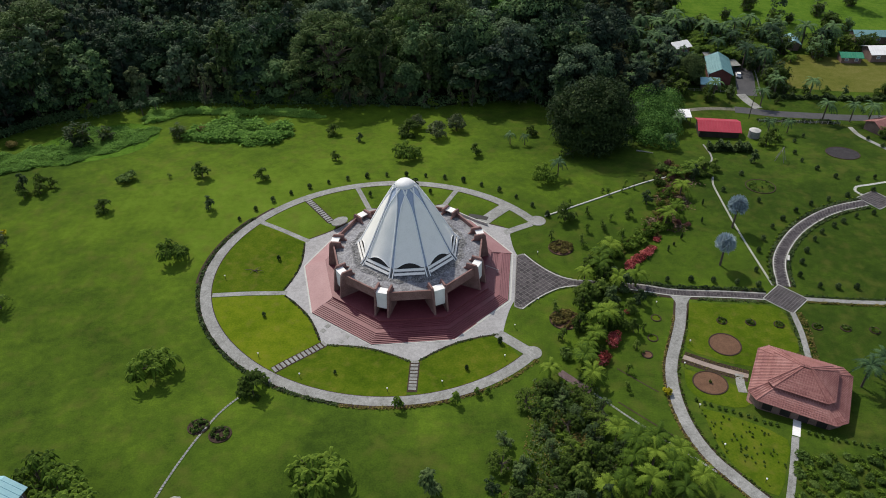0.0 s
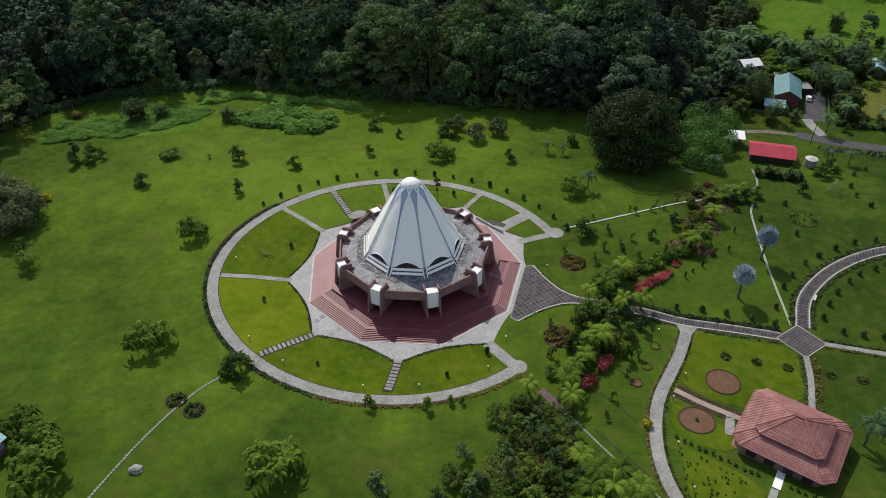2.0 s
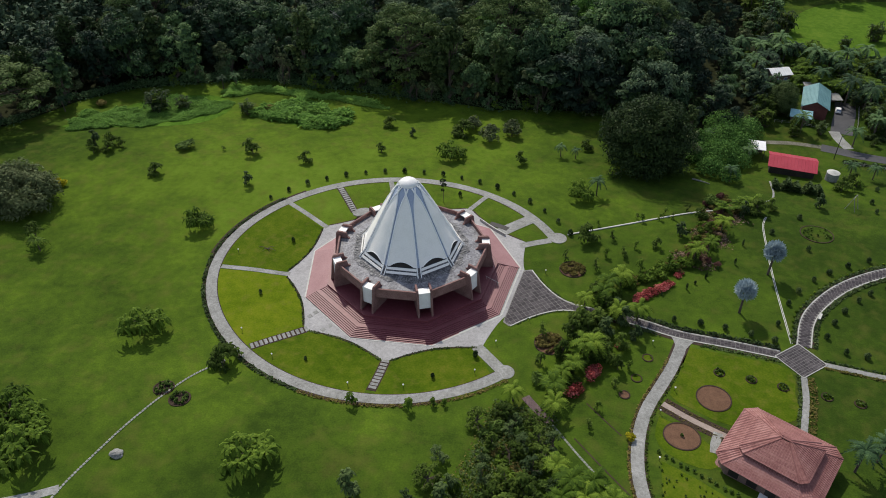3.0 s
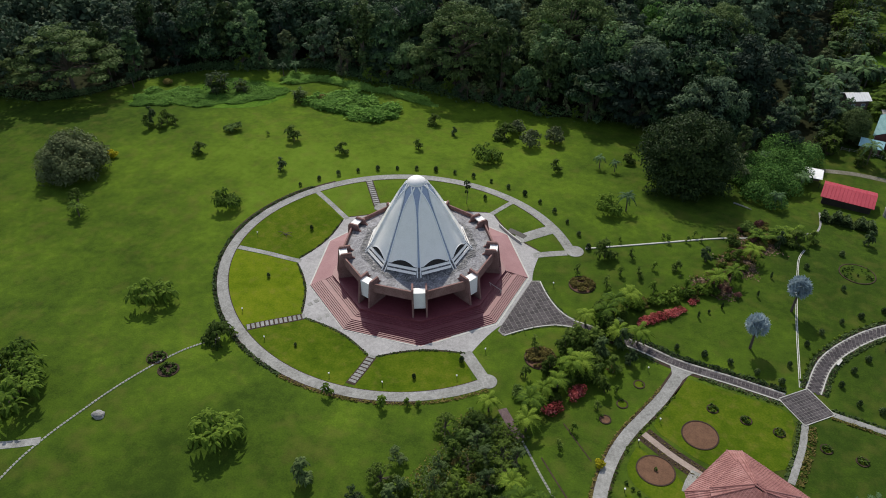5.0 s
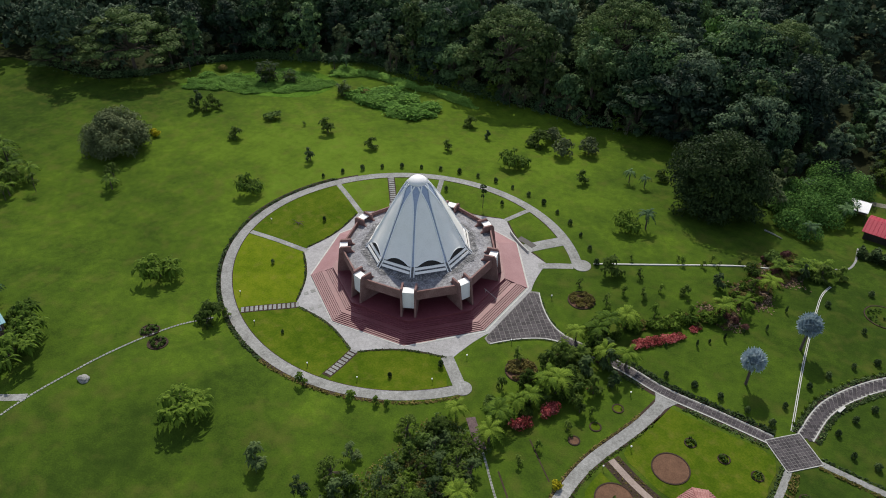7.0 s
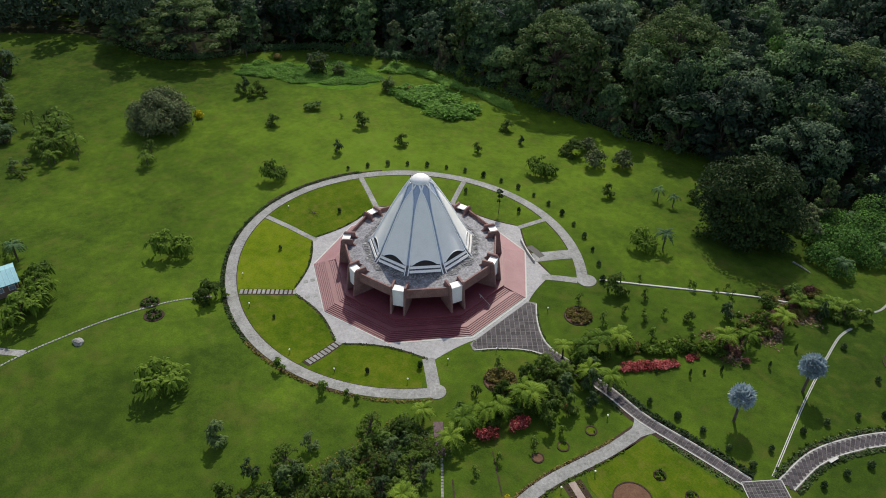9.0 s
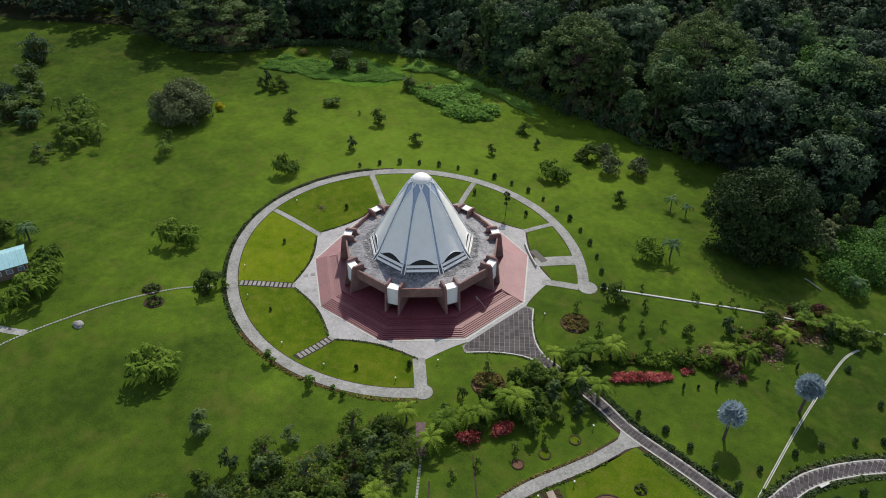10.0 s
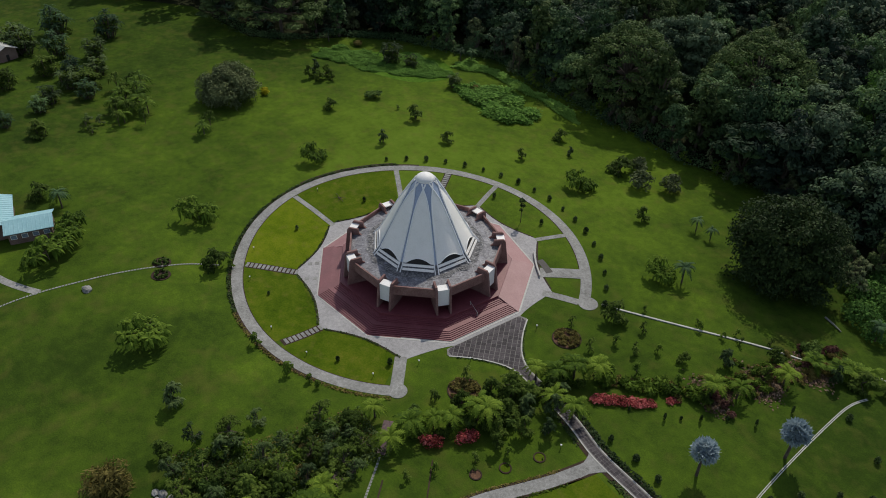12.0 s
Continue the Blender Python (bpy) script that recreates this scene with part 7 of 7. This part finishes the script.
hedge_strip(ring_arc(R_HALF, 148, 262, 100)[::-1], 0.55, 0.9, 0.55, 26, LEAFD, "low dark planting along the outside of the ring walk", 1)
hedge_strip(ring_arc(R_HALF, 262, 318, 60)[::-1], 0.7, 0.7, 0.5, 16, LEAFO, "sparse bronze planting along the ring walk", 2)
undergrowth = spline([(30.4, -35.0), (29.6, -41.0), (29.0, -47.0), (27.4, -54.0), (24.8, -60.0), (21.6, -67.0)])
hedge_strip(undergrowth, 1.0, 12.5, 1.5, 110, LEAFD, "dense wild undergrowth below the thicket trees", 14, 0.26)
hedge_strip(undergrowth, -1.5, 9.0, 1.2, 34, LEAFO, "bronze and dry undergrowth in the thicket", 15, 0.24)
hedge_strip(undergrowth, 0.5, 11.0, 1.9, 30, LEAFT, "bright green undergrowth in the thicket", 16, 0.34)
hedge_strip(walk_line[6:], 1.9, 1.2, 0.7, 40, LEAFD, "dark border planting along the tiled walkway", 3)
for i, p in enumerate(ne[1:-1]):
    d = (ne[i + 2] - ne[i]).normalized()
    q = p + Vector((-d.y, d.x)) * 2.55
    plant(S_LIGHT[0], q.x, q.y, 0.5, 0.5, group="pale clumps edging the curved walk")
hedge_strip(ne, 2.0, 0.8, 0.6, 30, LEAFD, "dark border planting along the curved walk", 4)
hedge_strip(ne, -2.0, 0.9, 0.6, 30, LEAFD, "dark border planting along the curved walk", 5)
hedge_strip(grey[4:], -1.45, 0.45, 0.28, 14, LEAFO, "low planting beside the garden path", 6)
hedge_strip(grey[4:], 1.45, 0.45, 0.28, 14, LEAFT, "low planting beside the garden path", 7)
hedge_strip(spline([(85.0, 59.6), (91.0, 58.6), (97.6, 58.0)]), 0, 3.4, 3.4, 300, LEAFD, "thick dark hedge beside the red-roofed house", 8, 0.5)
hedge_strip(spline([(107.5, 81.4), (116.7, 80.4), (131.9, 78.8)]), 0, 1.2, 1.3, 70, LEAFD, "dark hedge along the village road", 9, 0.4)
hedge_strip(spline([(116.7, 98.9), (126.0, 97.8), (134.3, 97.4), (146.0, 95.8), (172.0, 97.0)]), 0, 2.0, 1.9, 100, LEAFD, "dark hedge along the edge of a field", 10, 0.5)
for a0 in (-145.5, -105.5, -65.5, 174.5):
    hedge_strip([polar(scallop(a0 + d) + 0.3, a0 + d).to_2d() for d in range(-18, 19, 2)], 0, 0.5, 0.3, 18, LEAFD, "low dark planting along the plaza's edge", int(a0) + 500, 0.22)

hedge_strip(spline([(86.0, -10.7), (94.6, -11.6), (104.0, -12.2), (120.0, -13.0)]), 1.0, 0.6, 0.4, 16, LEAFD, "low planting beside the garden path", 13)
hedge_strip(spline([(86.0, -10.7), (94.6, -11.6), (104.0, -12.2), (120.0, -13.0)]), -1.0, 0.6, 0.4, 16, LEAFO, "low planting beside the garden path", 14)
hedge_strip(spline([(81.6, -14.8), (81.2, -20.5), (80.2, -26.0), (79.6, -29.0)]), 1.3, 1.4, 0.5, 22, LEAFO, "bronze planting beside the garden path", 15)
hedge_strip(spline([(81.6, -14.8), (81.2, -20.5), (80.2, -26.0), (79.6, -29.0)]), -1.0, 0.6, 0.4, 16, LEAFD, "low planting beside the garden path", 16)
hedge_strip([p for p in walk_line if p.x > 62.4], -1.9, 0.9, 0.45, 24, LEAFD, "low dark planting along the tiled walkway", 17)
hedge_strip([p for p in walk_line[6:] if p.x < 56.4], -1.9, 0.9, 0.45, 24, LEAFD, "low dark planting along the tiled walkway", 18)
for s in (-1.1, 1.1):
    hedge_strip(branch, s, 0.8, 0.25, 9, LEAFO, "small bronze plants in the soil beside the path", int(30 + s), 0.22)
for s in (-1, 1):
    hedge_strip([court(u, s * (half_width(u) + 0.35)) for u in [27.0 + 0.5 * i for i in range(21)]], 0, 0.4, 0.3, 12, LEAFD, "low dark planting along the tiled forecourt", int(40 + s), 0.22)

for i, (x, y, s) in enumerate([(22.5, -68.9, 0.7), (23.8, -68.0, 0.5), (21.4, -69.6, 0.6), (24.6, -69.4, 0.45), (22.9, -70.2, 0.55)]):
    stone = copy_thing(rock, Matrix.Translation((x, y, land(x, y) + 0.12)) @ Matrix.Rotation(i * 1.3, 4, "Z") @ Matrix.Scale(s, 4))
    tagged(stone, "pale grey stone among the thicket plants", group="stones in the thicket")

# garden lights: short posts with white heads
def garden_light(x, y):
    root = empty("garden_light", Matrix.Translation((x, y, land(x, y))), "short garden light with a white head", "lamp", "garden lights")
    solid("post", *tube([(0, 0, -0.1), (0, 0, 0.75)], 0.05, 0.05, 6), DARK, root)
    solid("head", *join(tube([(0, 0, 0.75), (0, 0, 1.0)], 0.11, 0.13, 8), tube([(0, 0, 1.0), (0, 0, 1.08)], 0.17, 0.05, 8)), WHITE, root, "white lamp head")


for x, y in [(57.6, -24.1), (54.9, -30.3), (54.6, -41.6), (56.0, -51.2), (60.4, -58.4), (-41.9, -2.5), (-29.0, -27.2), (-19.7, -32.9), (-2.4, -37.0), (7.9, -35.0), (20.2, -28.0), (22.8, -19.2), (29.8, 5.6), (28.4, -11.0), (53.5, -12.3)]:
    garden_light(x, y)

# water tank and a bench
tank = empty("water_tank", Matrix.Translation((101.7, 68.4, land(101.7, 68.4))), "round grey water tank beside the house", "tank")
solid("drum", *tube([(0, 0, -0.3), (0, 0, 2.4)], 1.7, 1.7, 24), PATHC, tank)
solid("lid", *tube([(0, 0, 2.4), (0, 0, 2.9)], 1.75, 0.3, 24), KERB, tank)
bench = empty("bench", Matrix.Translation((87.4, 3.4, land(87.4, 3.4))) @ Matrix.Rotation(radians(68), 4, "Z"), "plain concrete bench beside the curved walk", "bench")
solid("seat", *box(0, 0, 0.45, 2.0, 0.5, 0.1), KERB, bench)
for s in (-0.75, 0.75):
    solid("support", *box(s, 0, 0.18, 0.15, 0.42, 0.5), PATHC, bench)

# sunken stairwell behind a curved parapet on the plaza's edge
well = empty("stairwell", Matrix.Translation((0, 0, 0)), "sunken stairwell behind a pale curved parapet", "stairs")
wl = [polar(25.85 - 0.7 * math.cos(radians((a - 54) * 8)), a).to_2d() for a in range(44, 65, 2)]
solid("parapet", *ribbon(wl, -0.13, 0.13, 0.7), KERB, well)
# nothing is dug out: a near-black strip on the ground paints the shaded depth
solid("opening", *ribbon([polar(26.3 + 0.16 * (58 - a), a).to_2d() for a in range(48, 60, 2)], -0.9, 0.75, 0.07), DARK, well, "dark opening of the stairs")
porch = empty("stair_canopy", Matrix.Translation((*polar(26.2, 134.5).to_2d(), plaza_z(134))) @ Matrix.Rotation(radians(134.5), 4, "Z"), "small concrete canopy at the head of a stair", "canopy")
solid("slab", *prism([(1.6 * math.cos(a * math.pi / 10), 2.3 * math.sin(a * math.pi / 10)) for a in range(20)], 1.2, 1.45), PATHC, porch)
for s in (-1.2, 1.2):
    solid("support", *box(0, s, 0.6, 0.3, 0.3, 1.4), PIER, porch)

# a slender tree and a fallen branch on the ring lawns
slim = empty("slender_tree", Matrix.Translation((0.2, 29.6, land(0.2, 29.6))), "slender young tree with a thin bare stem", "tree")
solid("trunk", *tube([(0, 0, -0.3), (0.1, 0, 3.0), (0.0, 0.1, 6.0)], 0.09, 0.05, 6), BARK, slim)
rs = np.random.default_rng(91)
mesh_ob("crown", raw_mesh("crown", *crown_cloud([(0, 0, 6.2, 0.8, 1.0), (0.2, 0.1, 5.0, 0.65, 0.8), (-0.1, 0, 3.6, 0.45, 0.8)], 170, 0.26, rs, long=2.4), LEAFD), LEAFD, slim)
twigs = []
for dx, dy, l in ((2.2, -0.3, 0.5), (-2.4, 0.4, 0.4), (1.2, 1.1, 0.7), (-0.8, -1.2, 0.6), (0.9, -0.9, 0.3)):
    twigs.append(tube([(0, 0, 0.15), (dx * 0.5, dy * 0.5, 0.2 + l * 0.4), (dx, dy, 0.12)], 0.10, 0.03, 5))
fallen = solid("fallen_branch", *join(*twigs), BARK)
fallen.matrix_basis = Matrix.Translation((-35.8, 0.3, land(-35.8, 0.3)))
tagged(fallen, "dry brown fallen branch lying on the lawn", "branch")

# a bare grey tree among the forest
rb = np.random.default_rng(77)
bare = empty("bare_tree", Matrix.Translation((-55.5, 115.5, land(-55.5, 115.5) + 2.5)), "leafless pale grey tree in the forest", "tree")
br = [tube([(0, 0, 0), (0.3, 0, 8), (0, 0.4, 15)], 0.5, 0.3, 7)]
for i in range(16):
    a, l = i * 2.4, rb.uniform(4, 8)
    p0 = (0, 0.3, rb.uniform(11, 15))
    p1 = (l * 0.5 * math.cos(a), l * 0.5 * math.sin(a), p0[2] + l * 0.5)
    p2_ = (l * math.cos(a + 0.2), l * math.sin(a + 0.2), p0[2] + l * 0.8)
    br.append(tube([p0, p1, p2_], 0.2, 0.06, 5))
    for b in (-0.6, 0.5):
        br.append(tube([p1, (p1[0] + 2.5 * math.cos(a + b), p1[1] + 2.5 * math.sin(a + b), p1[2] + 2.2)], 0.1, 0.04, 4))
solid("trunk", *join(*br), ROCK, bare, "pale bare branches")

for ob in MODELS:
    for o in (*ob.children_recursive, ob):
        bpy.data.objects.remove(o)
